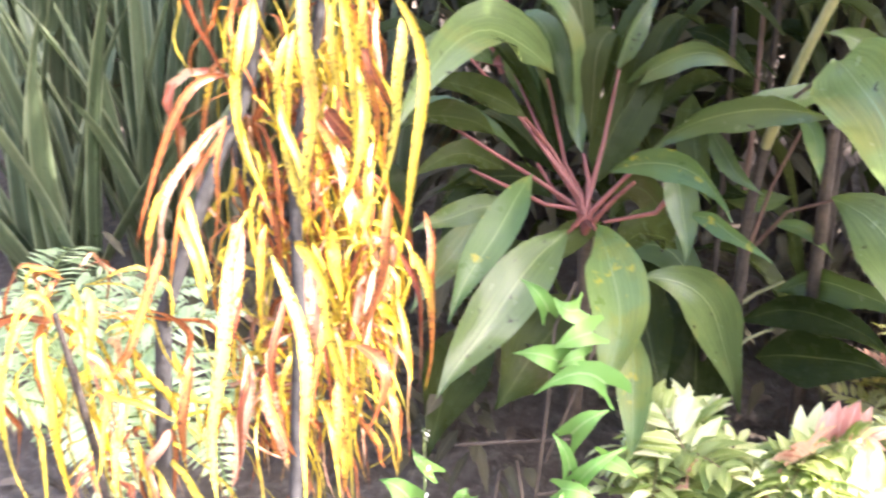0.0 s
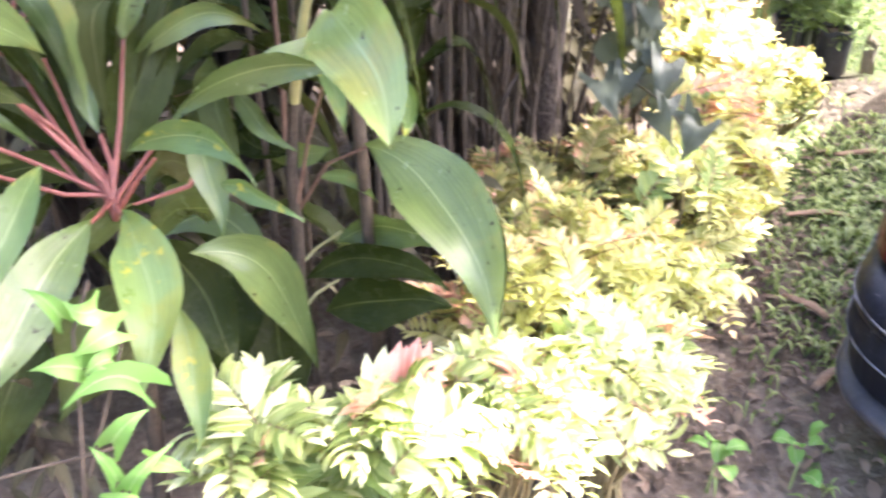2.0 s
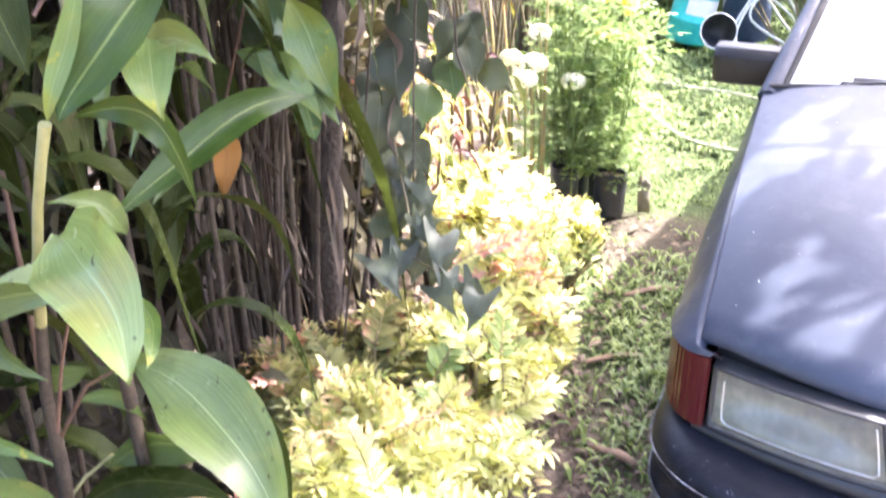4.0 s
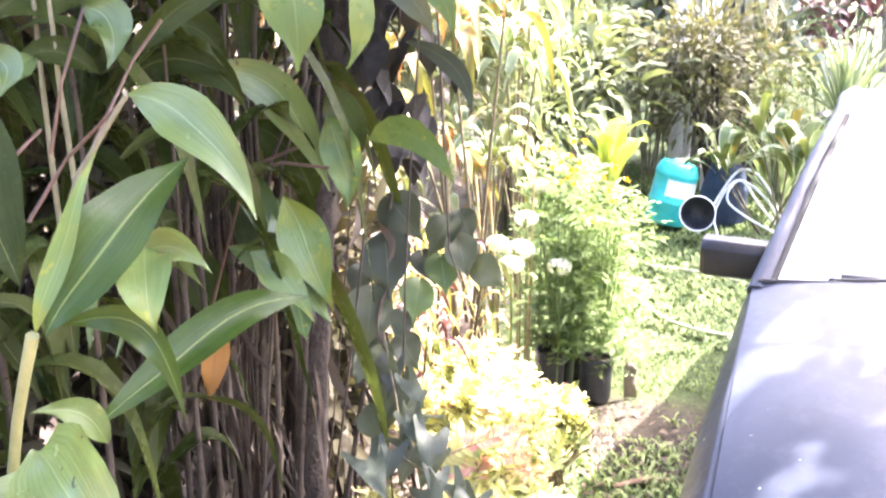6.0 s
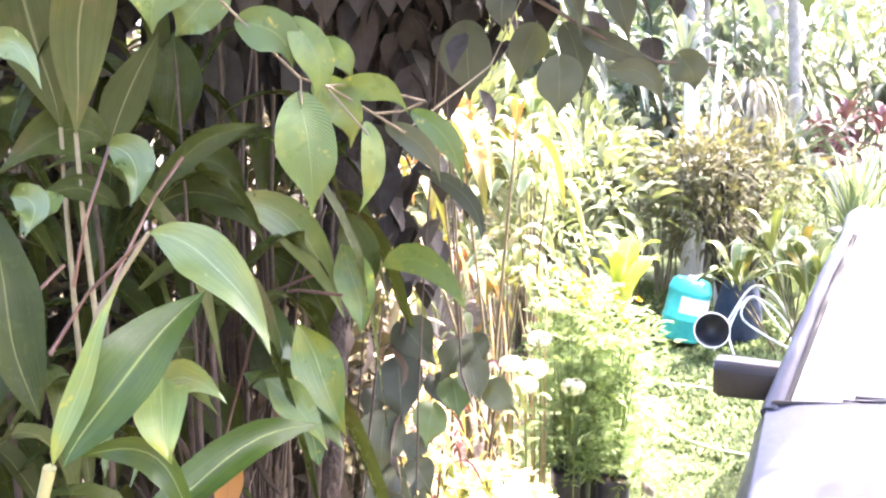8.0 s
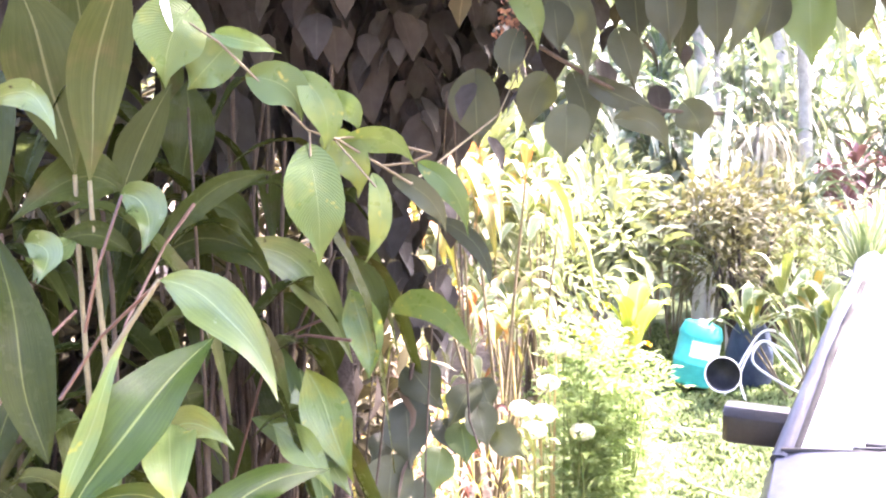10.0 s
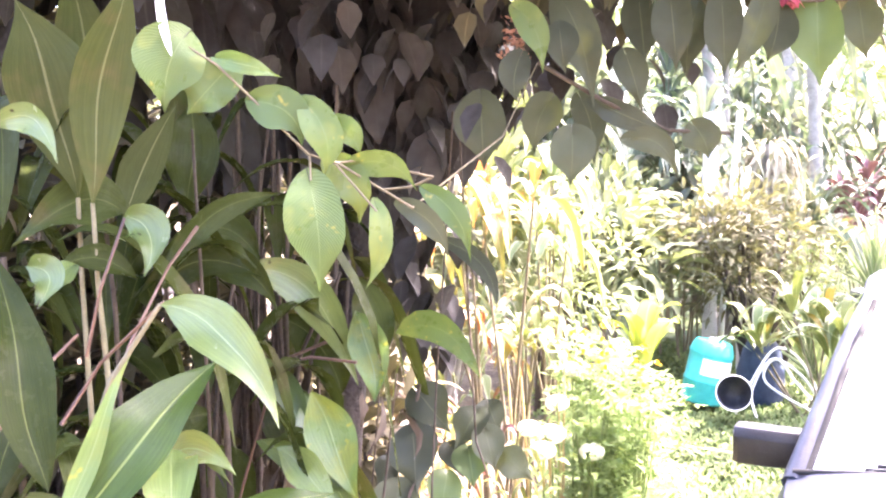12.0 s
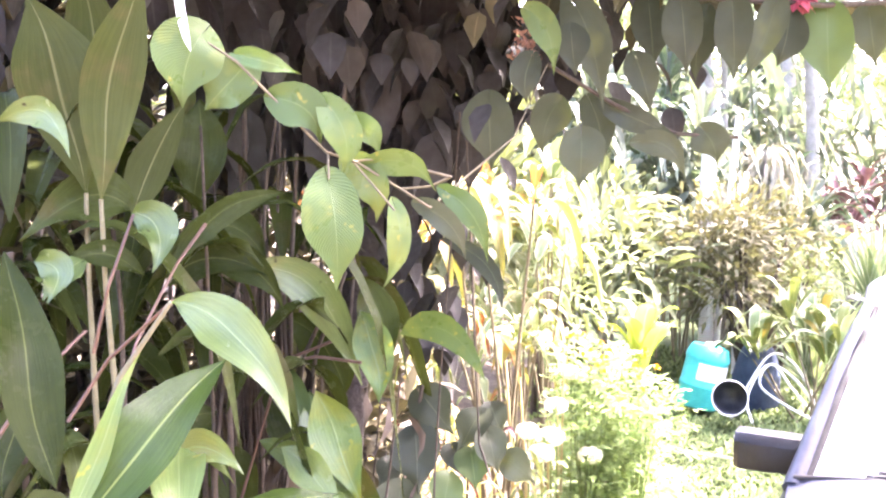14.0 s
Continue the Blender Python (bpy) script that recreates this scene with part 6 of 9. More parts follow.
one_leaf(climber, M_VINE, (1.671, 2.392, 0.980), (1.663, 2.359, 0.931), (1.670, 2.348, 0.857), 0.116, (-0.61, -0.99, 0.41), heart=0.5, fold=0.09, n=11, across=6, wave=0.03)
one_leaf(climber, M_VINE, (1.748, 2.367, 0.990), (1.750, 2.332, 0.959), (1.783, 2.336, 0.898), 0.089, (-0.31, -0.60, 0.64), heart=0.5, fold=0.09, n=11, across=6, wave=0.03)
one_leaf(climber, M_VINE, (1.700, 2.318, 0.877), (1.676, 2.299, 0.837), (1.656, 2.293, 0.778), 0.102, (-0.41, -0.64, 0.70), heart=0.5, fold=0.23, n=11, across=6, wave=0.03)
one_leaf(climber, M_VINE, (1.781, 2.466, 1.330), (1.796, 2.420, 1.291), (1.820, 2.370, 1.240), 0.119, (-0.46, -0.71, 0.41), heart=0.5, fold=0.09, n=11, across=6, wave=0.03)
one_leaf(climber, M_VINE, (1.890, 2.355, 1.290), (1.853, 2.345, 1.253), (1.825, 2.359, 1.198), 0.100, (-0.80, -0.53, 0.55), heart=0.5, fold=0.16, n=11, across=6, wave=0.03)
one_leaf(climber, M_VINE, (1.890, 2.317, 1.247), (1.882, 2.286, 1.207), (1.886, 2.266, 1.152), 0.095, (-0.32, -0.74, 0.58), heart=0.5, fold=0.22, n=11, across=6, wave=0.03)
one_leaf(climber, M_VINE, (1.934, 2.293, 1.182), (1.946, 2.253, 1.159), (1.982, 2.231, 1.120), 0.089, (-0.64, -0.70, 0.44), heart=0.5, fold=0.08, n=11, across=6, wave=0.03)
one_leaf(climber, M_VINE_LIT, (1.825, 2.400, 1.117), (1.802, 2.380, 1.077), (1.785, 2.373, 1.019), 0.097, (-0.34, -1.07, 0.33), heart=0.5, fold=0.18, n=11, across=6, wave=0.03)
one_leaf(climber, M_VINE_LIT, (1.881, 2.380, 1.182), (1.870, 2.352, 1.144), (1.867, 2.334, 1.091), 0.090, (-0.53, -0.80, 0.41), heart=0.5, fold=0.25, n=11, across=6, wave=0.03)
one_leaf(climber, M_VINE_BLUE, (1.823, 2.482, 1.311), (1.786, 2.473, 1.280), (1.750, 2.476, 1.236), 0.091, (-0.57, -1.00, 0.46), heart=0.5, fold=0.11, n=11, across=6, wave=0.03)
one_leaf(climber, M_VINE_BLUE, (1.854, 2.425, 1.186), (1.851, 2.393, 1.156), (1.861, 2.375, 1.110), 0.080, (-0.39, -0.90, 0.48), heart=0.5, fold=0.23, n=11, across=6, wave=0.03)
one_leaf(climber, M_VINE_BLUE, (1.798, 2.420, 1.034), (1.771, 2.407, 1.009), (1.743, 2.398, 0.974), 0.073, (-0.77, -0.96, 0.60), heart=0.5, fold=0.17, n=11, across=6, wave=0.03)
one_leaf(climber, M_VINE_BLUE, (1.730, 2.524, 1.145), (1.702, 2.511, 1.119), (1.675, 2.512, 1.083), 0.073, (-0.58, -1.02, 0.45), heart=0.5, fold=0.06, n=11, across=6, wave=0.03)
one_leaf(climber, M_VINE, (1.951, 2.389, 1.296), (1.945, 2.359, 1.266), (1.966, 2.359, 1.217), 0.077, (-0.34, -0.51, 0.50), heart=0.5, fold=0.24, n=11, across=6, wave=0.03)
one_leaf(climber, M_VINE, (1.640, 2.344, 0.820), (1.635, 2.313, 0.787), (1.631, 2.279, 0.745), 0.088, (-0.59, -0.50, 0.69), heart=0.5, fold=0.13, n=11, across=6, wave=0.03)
stalk(climber, M_CANE, [(1.833, 2.448, 1.348), (1.787, 2.434, 1.187), (1.741, 2.432, 1.070), (1.716, 2.408, 0.924), (1.724, 2.365, 0.793)], 0.0028, "twig", sides=5)
stalk(climber, M_TWIG, [(1.831, 2.445, 1.333), (1.879, 2.396, 1.275), (1.926, 2.344, 1.210), (1.983, 2.282, 1.130)], 0.0025, "twig", sides=5)
one_leaf(climber, M_VINE_BLUE, (1.684, 2.285, 0.894), (1.667, 2.274, 0.854), (1.637, 2.299, 0.795), 0.091, (-0.71, -0.48, 0.51), heart=0.6, fold=0.06, n=11, across=6, wave=0.03)
one_leaf(climber, M_VINE, (1.724, 2.241, 0.831), (1.708, 2.232, 0.799), (1.746, 2.206, 0.732), 0.095, (-0.06, -0.86, 0.49), heart=0.6, fold=0.06, n=11, across=6, wave=0.03)
one_leaf(climber, M_VINE_BLUE, (1.639, 2.156, 0.869), (1.636, 2.126, 0.843), (1.646, 2.104, 0.792), 0.081, (-0.53, -0.77, 0.36), heart=0.6, fold=0.06, n=11, across=6, wave=0.03)
one_leaf(climber, M_VINE_BLUE, (1.519, 2.167, 0.787), (1.522, 2.129, 0.756), (1.539, 2.097, 0.695), 0.099, (-0.39, -0.81, 0.44), heart=0.6, fold=0.06, n=11, across=6, wave=0.03)
one_leaf(climber, M_VINE_BLUE, (1.661, 2.103, 0.837), (1.641, 2.079, 0.805), (1.627, 2.066, 0.744), 0.105, (-0.22, -0.91, 0.34), heart=0.6, fold=0.06, n=11, across=6, wave=0.03)
one_leaf(climber, M_VINE_BLUE, (1.644, 2.057, 0.763), (1.633, 2.033, 0.739), (1.632, 2.021, 0.691), 0.082, (-0.08, -0.90, 0.42), heart=0.6, fold=0.06, n=11, across=6, wave=0.03)
one_leaf(climber, M_VINE_BLUE, (1.611, 2.047, 0.736), (1.614, 2.015, 0.712), (1.633, 1.989, 0.663), 0.082, (-0.76, -0.61, 0.24), heart=0.6, fold=0.06, n=11, across=6, wave=0.03)
one_leaf(climber, M_VINE_BLUE, (1.692, 1.977, 0.716), (1.665, 1.962, 0.690), (1.642, 1.961, 0.638), 0.103, (-0.66, -0.56, 0.49), heart=0.6, fold=0.06, n=11, across=6, wave=0.03)
stalk(climber, M_TWIG, [(1.668, 2.328, 1.034), (1.643, 2.229, 0.889), (1.615, 2.150, 0.770), (1.645, 2.062, 0.748), (1.677, 1.965, 0.676)], 0.003, "twig", sides=5)
stalk(climber, M_CANE, [(1.846, 2.399, 2.071), (1.814, 2.386, 1.737), (1.761, 2.344, 1.429), (1.732, 2.323, 1.172), (1.704, 2.293, 0.882), (1.682, 2.266, 0.616)], 0.0028, "twig", sides=5)
stalk(climber, M_CANE, [(1.916, 2.477, 2.076), (1.821, 2.279, 1.434), (1.815, 2.25, 1.246), (1.83, 2.22, 1.164)], 0.0028, "twig", sides=5)
stalk(climber, M_CANE, [(1.799, 1.990, 2.164), (1.933, 1.918, 2.078), (2.090, 1.882, 2.016), (2.263, 1.854, 2.010)], 0.005, "twig", sides=5)
stalk(climber, M_CANE, [(1.746, 2.046, 2.363), (1.912, 1.935, 2.325), (2.148, 1.842, 2.319), (2.404, 1.737, 2.313), (2.661, 1.694, 2.340)], 0.007, "twig", sides=5)
# smaller leaves crowded along the climber's hanging shoots
low_shoot = [(1.70, 2.33, 1.10), (1.64, 2.22, 0.86), (1.66, 2.05, 0.70)]
shoot_rng = random.Random(33)
for i in range(12):
    line_pts = low_shoot
    f = shoot_rng.random() * (len(line_pts) - 1.001)
    p = V3(line_pts[int(f)]).lerp(V3(line_pts[int(f) + 1]), f - int(f)) + V3(shoot_rng.gauss(0, 0.035), shoot_rng.gauss(0, 0.035), shoot_rng.gauss(0, 0.03))
    way = V3(shoot_rng.uniform(-0.8, 0.8), shoot_rng.uniform(-0.6, 0.2), -1).normalized()
    size = shoot_rng.uniform(0.055, 0.105)
    look_to = V3(shoot_rng.uniform(-0.9, 0.1), -0.8, shoot_rng.uniform(0.0, 0.7))
    one_leaf(climber, M_VINE_BLUE if i % 3 else M_VINE, p, p + way * size * 0.5 + look_to * size * 0.08, p + way * size, size * shoot_rng.uniform(0.7, 0.95), look_to, heart=0.6, fold=0.08, n=9, across=4, wave=0.06)
# ---------------------------------------------------------------- croton leaves
croton_a = thing("croton", (-0.16, 1.12, 0), "narrow-leaved croton with drooping yellow, orange and red leaves", "plant", "crotons")
stalk(croton_a, M_DARK_STEM, [(-0.344, 0.924, 0.909), (-0.321, 1.014, 1.191), (-0.274, 1.053, 1.301), (-0.209, 1.106, 1.435), (-0.183, 1.156, 1.565)], [0.01, 0.01, 0.009, 0.009, 0.008], "stem", sides=8)
stalk(croton_a, M_DARK_STEM, [(-0.187, 0.921, 0.906), (-0.167, 1.029, 1.177), (-0.167, 1.095, 1.335), (-0.134, 1.152, 1.476), (-0.117, 1.175, 1.559)], [0.008, 0.008, 0.007, 0.007, 0.006], "stem", sides=8)
one_leaf(croton_a, M_CROTON, (-0.125, 1.029, 1.584), (-0.126, 0.945, 1.476), (-0.127, 0.892, 1.362), 0.016, (0.13, -0.92, 0.36), point=0.62, across=2, n=12, wave=0.03, fold=0.5, wiggle=0.025, twist=-1.07)
one_leaf(croton_a, M_CROTON, (-0.044, 1.037, 1.557), (-0.012, 0.959, 1.461), (-0.046, 0.890, 1.317), 0.011, (0.01, -0.93, 0.37), point=0.62, across=2, n=12, wave=0.03, fold=0.5, wiggle=0.025, twist=-0.36)
one_leaf(croton_a, M_CROTON, (-0.098, 1.074, 1.542), (-0.081, 1.001, 1.452), (-0.104, 0.952, 1.346), 0.011, (0.08, -0.93, 0.36), point=0.62, across=2, n=12, wave=0.03, fold=0.5, wiggle=0.025, twist=-1.43)
one_leaf(croton_a, M_CROTON_RED, (-0.216, 1.034, 1.471), (-0.265, 0.996, 1.444), (-0.313, 0.939, 1.323), 0.010, (0.24, -0.90, 0.36), point=0.62, across=2, n=12, wave=0.03, fold=0.5, wiggle=0.025, twist=0.64)
one_leaf(croton_a, M_CROTON_RED, (-0.221, 1.012, 1.432), (-0.274, 0.961, 1.382), (-0.301, 0.916, 1.282), 0.010, (-0.06, -0.83, 0.56), point=0.62, across=2, n=12, wave=0.03, fold=0.5, wiggle=0.025, twist=0.0)
one_leaf(croton_a, M_CROTON_PALE, (-0.217, 1.014, 1.435), (-0.263, 0.964, 1.387), (-0.290, 0.922, 1.292), 0.009, (0.24, -0.88, 0.42), point=0.62, across=2, n=12, wave=0.03, fold=0.5, wiggle=0.025, twist=-0.79)
one_leaf(croton_a, M_CROTON_RED, (-0.217, 1.029, 1.421), (-0.262, 0.973, 1.363), (-0.285, 0.927, 1.261), 0.008, (0.24, -0.87, 0.43), point=0.62, across=2, n=12, wave=0.03, fold=0.5, wiggle=0.025, twist=1.07)
one_leaf(croton_a, M_CROTON_RED, (-0.285, 0.953, 1.327), (-0.305, 0.896, 1.268), (-0.354, 0.867, 1.195), 0.011, (0.28, -0.81, 0.52), point=0.62, across=2, n=12, wave=0.03, fold=0.5, wiggle=0.025, twist=0.5)
one_leaf(croton_a, M_CROTON, (-0.197, 1.058, 1.514), (-0.208, 1.002, 1.455), (-0.173, 0.956, 1.354), 0.009, (0.19, -0.92, 0.35), point=0.62, across=2, n=12, wave=0.03, fold=0.5, wiggle=0.025, twist=1.07)
one_leaf(croton_a, M_CROTON, (-0.187, 0.913, 1.378), (-0.218, 0.834, 1.280), (-0.222, 0.762, 1.131), 0.014, (0.21, -0.81, 0.55), point=0.62, across=2, n=12, wave=0.03, fold=0.5, wiggle=0.025, twist=0.36)
one_leaf(croton_a, M_CROTON, (-0.166, 0.891, 1.339), (-0.139, 0.822, 1.259), (-0.137, 0.758, 1.124), 0.014, (0.14, -0.81, 0.57), point=0.62, across=2, n=12, wave=0.03, fold=0.5, wiggle=0.025, twist=1.07)
one_leaf(croton_a, M_CROTON, (-0.128, 0.913, 1.338), (-0.103, 0.849, 1.266), (-0.093, 0.775, 1.114), 0.011, (0.10, -0.82, 0.56), point=0.62, across=2, n=12, wave=0.03, fold=0.5, wiggle=0.025, twist=-0.79)
one_leaf(croton_a, M_CROTON_RED, (-0.072, 1.065, 1.526), (-0.064, 0.995, 1.442), (-0.074, 0.963, 1.365), 0.011, (0.06, -0.93, 0.37), point=0.62, across=2, n=12, wave=0.03, fold=0.5, wiggle=0.025, twist=-1.79)
one_leaf(croton_a, M_CROTON, (-0.114, 0.893, 1.222), (-0.078, 0.871, 1.222), (-0.103, 0.831, 1.131), 0.010, (0.07, -0.81, 0.58), point=0.62, across=2, n=12, wave=0.03, fold=0.5, wiggle=0.025, twist=-1.07)
one_leaf(croton_a, M_CROTON_RED, (-0.047, 0.944, 1.312), (-0.020, 0.898, 1.271), (-0.029, 0.861, 1.185), 0.008, (0.02, -0.84, 0.54), point=0.62, across=2, n=12, wave=0.03, fold=0.5, wiggle=0.025, twist=-1.79)
one_leaf(croton_a, M_CROTON, (-0.255, 0.911, 1.375), (-0.237, 0.872, 1.346), (-0.228, 0.859, 1.303), 0.011, (0.23, -0.84, 0.48), point=0.62, across=2, n=12, wave=0.03, fold=0.5, wiggle=0.025, twist=0.5)
one_leaf(croton_a, M_CROTON_RED, (-0.200, 0.880, 1.219), (-0.202, 0.836, 1.182), (-0.213, 0.810, 1.116), 0.008, (0.19, -0.77, 0.61), point=0.62, across=2, n=12, wave=0.03, fold=0.5, wiggle=0.025, twist=-1.07)
one_leaf(croton_a, M_CROTON_RED, (-0.183, 0.874, 1.209), (-0.168, 0.833, 1.176), (-0.152, 0.824, 1.139), 0.008, (0.16, -0.77, 0.62), point=0.62, across=2, n=12, wave=0.03, fold=0.5, wiggle=0.025, twist=-0.36)
one_leaf(croton_a, M_CROTON_RED, (-0.134, 1.086, 1.400), (-0.108, 1.049, 1.375), (-0.086, 1.033, 1.327), 0.012, (0.10, -0.91, 0.41), point=0.62, across=2, n=12, wave=0.03, fold=0.5, wiggle=0.025, twist=-0.36)
one_leaf(croton_a, M_CROTON, (-0.143, 0.896, 1.348), (-0.119, 0.867, 1.339), (-0.100, 0.852, 1.290), 0.012, (0.12, -0.86, 0.50), point=0.62, across=2, n=12, wave=0.03, fold=0.5, wiggle=0.025, twist=-0.36)
one_leaf(croton_a, M_CROTON, (-0.067, 0.999, 1.409), (-0.073, 0.955, 1.372), (-0.081, 0.936, 1.317), 0.011, (0.07, -0.89, 0.44), point=0.62, across=2, n=12, wave=0.03, fold=0.5, wiggle=0.025, twist=1.07)
one_leaf(croton_a, M_CROTON_RED, (-0.053, 0.936, 1.297), (-0.071, 0.893, 1.262), (-0.090, 0.879, 1.217), 0.011, (0.07, -0.84, 0.54), point=0.62, across=2, n=12, wave=0.03, fold=0.5, wiggle=0.025, twist=-1.79)
one_leaf(croton_a, M_CROTON, (-0.152, 1.055, 1.508), (-0.162, 1.007, 1.464), (-0.159, 0.988, 1.410), 0.011, (0.15, -0.93, 0.35), point=0.62, across=2, n=12, wave=0.03, fold=0.5, wiggle=0.025, twist=-1.79)
one_leaf(croton_a, M_CROTON, (-0.074, 1.080, 1.552), (-0.066, 1.029, 1.502), (-0.042, 1.007, 1.443), 0.011, (0.06, -0.95, 0.31), point=0.62, across=2, n=12, wave=0.03, fold=0.5, wiggle=0.025, twist=-1.79)
one_leaf(croton_a, M_CROTON, (-0.192, 1.070, 1.534), (-0.198, 1.033, 1.510), (-0.204, 1.020, 1.467), 0.011, (0.18, -0.94, 0.30), point=0.62, across=2, n=12, wave=0.03, fold=0.5, wiggle=0.025, twist=0.36)
one_leaf(croton_a, M_CROTON, (-0.161, 1.000, 1.411), (-0.147, 0.962, 1.384), (-0.127, 0.942, 1.329), 0.010, (0.14, -0.89, 0.43), point=0.62, across=2, n=12, wave=0.03, fold=0.5, wiggle=0.025, twist=-1.07)
one_leaf(croton_a, M_CROTON_RED, (-0.052, 0.974, 1.363), (-0.059, 0.918, 1.306), (-0.091, 0.891, 1.235), 0.013, (0.09, -0.86, 0.51), point=0.62, across=2, n=12, wave=0.03, fold=0.5, wiggle=0.025, twist=-1.43)
one_leaf(croton_a, M_CROTON_RED, (-0.032, 0.942, 1.312), (-0.009, 0.894, 1.272), (-0.020, 0.859, 1.192), 0.011, (0.04, -0.84, 0.55), point=0.62, across=2, n=12, wave=0.03, fold=0.5, wiggle=0.025, twist=-1.5)
one_leaf(croton_a, M_CROTON_RED, (-0.090, 0.880, 1.236), (-0.060, 0.844, 1.219), (-0.086, 0.822, 1.159), 0.015, (0.09, -0.80, 0.60), point=0.62, across=2, n=12, wave=0.03, fold=0.5, wiggle=0.025, twist=1.36)
one_leaf(croton_a, M_CROTON_RED, (-0.131, 0.871, 1.175), (-0.106, 0.833, 1.154), (-0.106, 0.812, 1.098), 0.012, (0.13, -0.76, 0.64), point=0.62, across=2, n=12, wave=0.03, fold=0.5, wiggle=0.025, twist=-0.5)
one_leaf(croton_a, M_CROTON_PALE, (-0.205, 0.901, 1.215), (-0.204, 0.851, 1.169), (-0.222, 0.824, 1.100), 0.014, (0.22, -0.76, 0.61), point=0.62, across=2, n=12, wave=0.03, fold=0.5, wiggle=0.025, twist=-0.14)
one_leaf(croton_a, M_CROTON_PALE, (-0.189, 0.897, 1.191), (-0.172, 0.855, 1.161), (-0.164, 0.835, 1.109), 0.018, (0.19, -0.76, 0.62), point=0.62, across=2, n=12, wave=0.03, fold=0.5, wiggle=0.025, twist=-1.14)
one_leaf(croton_a, M_CROTON_RED, (-0.064, 0.901, 1.176), (-0.054, 0.864, 1.154), (-0.048, 0.848, 1.109), 0.011, (0.08, -0.77, 0.63), point=0.62, across=2, n=12, wave=0.03, fold=0.5, wiggle=0.025, twist=1.57)
one_leaf(croton_a, M_CROTON_RED, (-0.266, 0.915, 1.210), (-0.271, 0.865, 1.164), (-0.272, 0.846, 1.111), 0.014, (0.27, -0.75, 0.60), point=0.62, across=2, n=12, wave=0.03, fold=0.5, wiggle=0.025, twist=-1.29)
one_leaf(croton_a, M_CROTON, (-0.034, 1.044, 1.524), (-0.036, 0.982, 1.457), (-0.079, 0.926, 1.336), 0.014, (0.07, -0.93, 0.37), point=0.62, across=2, n=12, wave=0.03, fold=0.5, wiggle=0.025, twist=-1.57)
one_leaf(croton_a, M_CROTON, (-0.082, 1.044, 1.477), (-0.079, 0.983, 1.414), (-0.112, 0.952, 1.335), 0.012, (0.11, -0.91, 0.40), point=0.62, across=2, n=12, wave=0.03, fold=0.5, wiggle=0.025, twist=-0.36)
one_leaf(croton_a, M_CROTON_RED, (-0.120, 1.061, 1.420), (-0.095, 1.024, 1.401), (-0.066, 0.997, 1.341), 0.019, (0.12, -0.91, 0.40), point=0.62, across=2, n=12, wave=0.03, fold=0.5, wiggle=0.025, twist=-1.07)
one_leaf(croton_a, M_CROTON, (-0.196, 1.063, 1.512), (-0.209, 1.014, 1.465), (-0.176, 0.959, 1.358), 0.012, (0.22, -0.91, 0.35), point=0.62, across=2, n=12, wave=0.03, fold=0.5, wiggle=0.025, twist=-0.93)
one_leaf(croton_a, M_CROTON, (-0.164, 1.033, 1.465), (-0.152, 0.982, 1.419), (-0.132, 0.957, 1.361), 0.011, (0.18, -0.90, 0.40), point=0.62, across=2, n=12, wave=0.03, fold=0.5, wiggle=0.025, twist=0.57)
one_leaf(croton_a, M_CROTON_RED, (-0.016, 0.978, 1.336), (-0.009, 0.935, 1.303), (-0.009, 0.919, 1.255), 0.008, (0.04, -0.86, 0.51), point=0.62, across=2, n=12, wave=0.03, fold=0.5, wiggle=0.025, twist=-0.36)
one_leaf(croton_a, M_CROTON, (-0.263, 0.982, 1.363), (-0.251, 0.939, 1.331), (-0.236, 0.922, 1.285), 0.011, (0.26, -0.84, 0.47), point=0.62, across=2, n=12, wave=0.03, fold=0.5, wiggle=0.025, twist=1.0)
one_leaf(croton_a, M_CROTON, (-0.115, 0.970, 1.325), (-0.110, 0.932, 1.302), (-0.104, 0.920, 1.263), 0.015, (0.14, -0.85, 0.50), point=0.62, across=2, n=12, wave=0.03, fold=0.5, wiggle=0.025, twist=0.86)
one_leaf(croton_a, M_CROTON_PALE, (-0.222, 0.998, 1.318), (-0.215, 0.960, 1.293), (-0.232, 0.940, 1.238), 0.017, (0.23, -0.84, 0.49), point=0.62, across=2, n=12, wave=0.03, fold=0.5, wiggle=0.025, twist=1.29)
one_leaf(croton_a, M_CROTON, (-0.047, 0.936, 1.259), (-0.039, 0.894, 1.228), (-0.033, 0.881, 1.188), 0.008, (0.07, -0.82, 0.57), point=0.62, across=2, n=12, wave=0.03, fold=0.5, wiggle=0.025, twist=0.64)
one_leaf(croton_a, M_CROTON_PALE, (-0.142, 0.978, 1.276), (-0.133, 0.930, 1.235), (-0.133, 0.918, 1.195), 0.019, (0.15, -0.82, 0.55), point=0.62, across=2, n=12, wave=0.03, fold=0.5, wiggle=0.025, twist=-1.43)
one_leaf(croton_a, M_CROTON_RED, (-0.220, 0.966, 1.244), (-0.229, 0.925, 1.212), (-0.251, 0.905, 1.154), 0.014, (0.23, -0.80, 0.55), point=0.62, across=2, n=12, wave=0.03, fold=0.5, wiggle=0.025, twist=-0.29)
one_leaf(croton_a, M_CROTON_RED, (-0.227, 1.048, 1.421), (-0.229, 0.997, 1.375), (-0.244, 0.963, 1.294), 0.007, (0.24, -0.88, 0.42), point=0.62, across=2, n=12, wave=0.03, fold=0.5, wiggle=0.025, twist=-1.21)
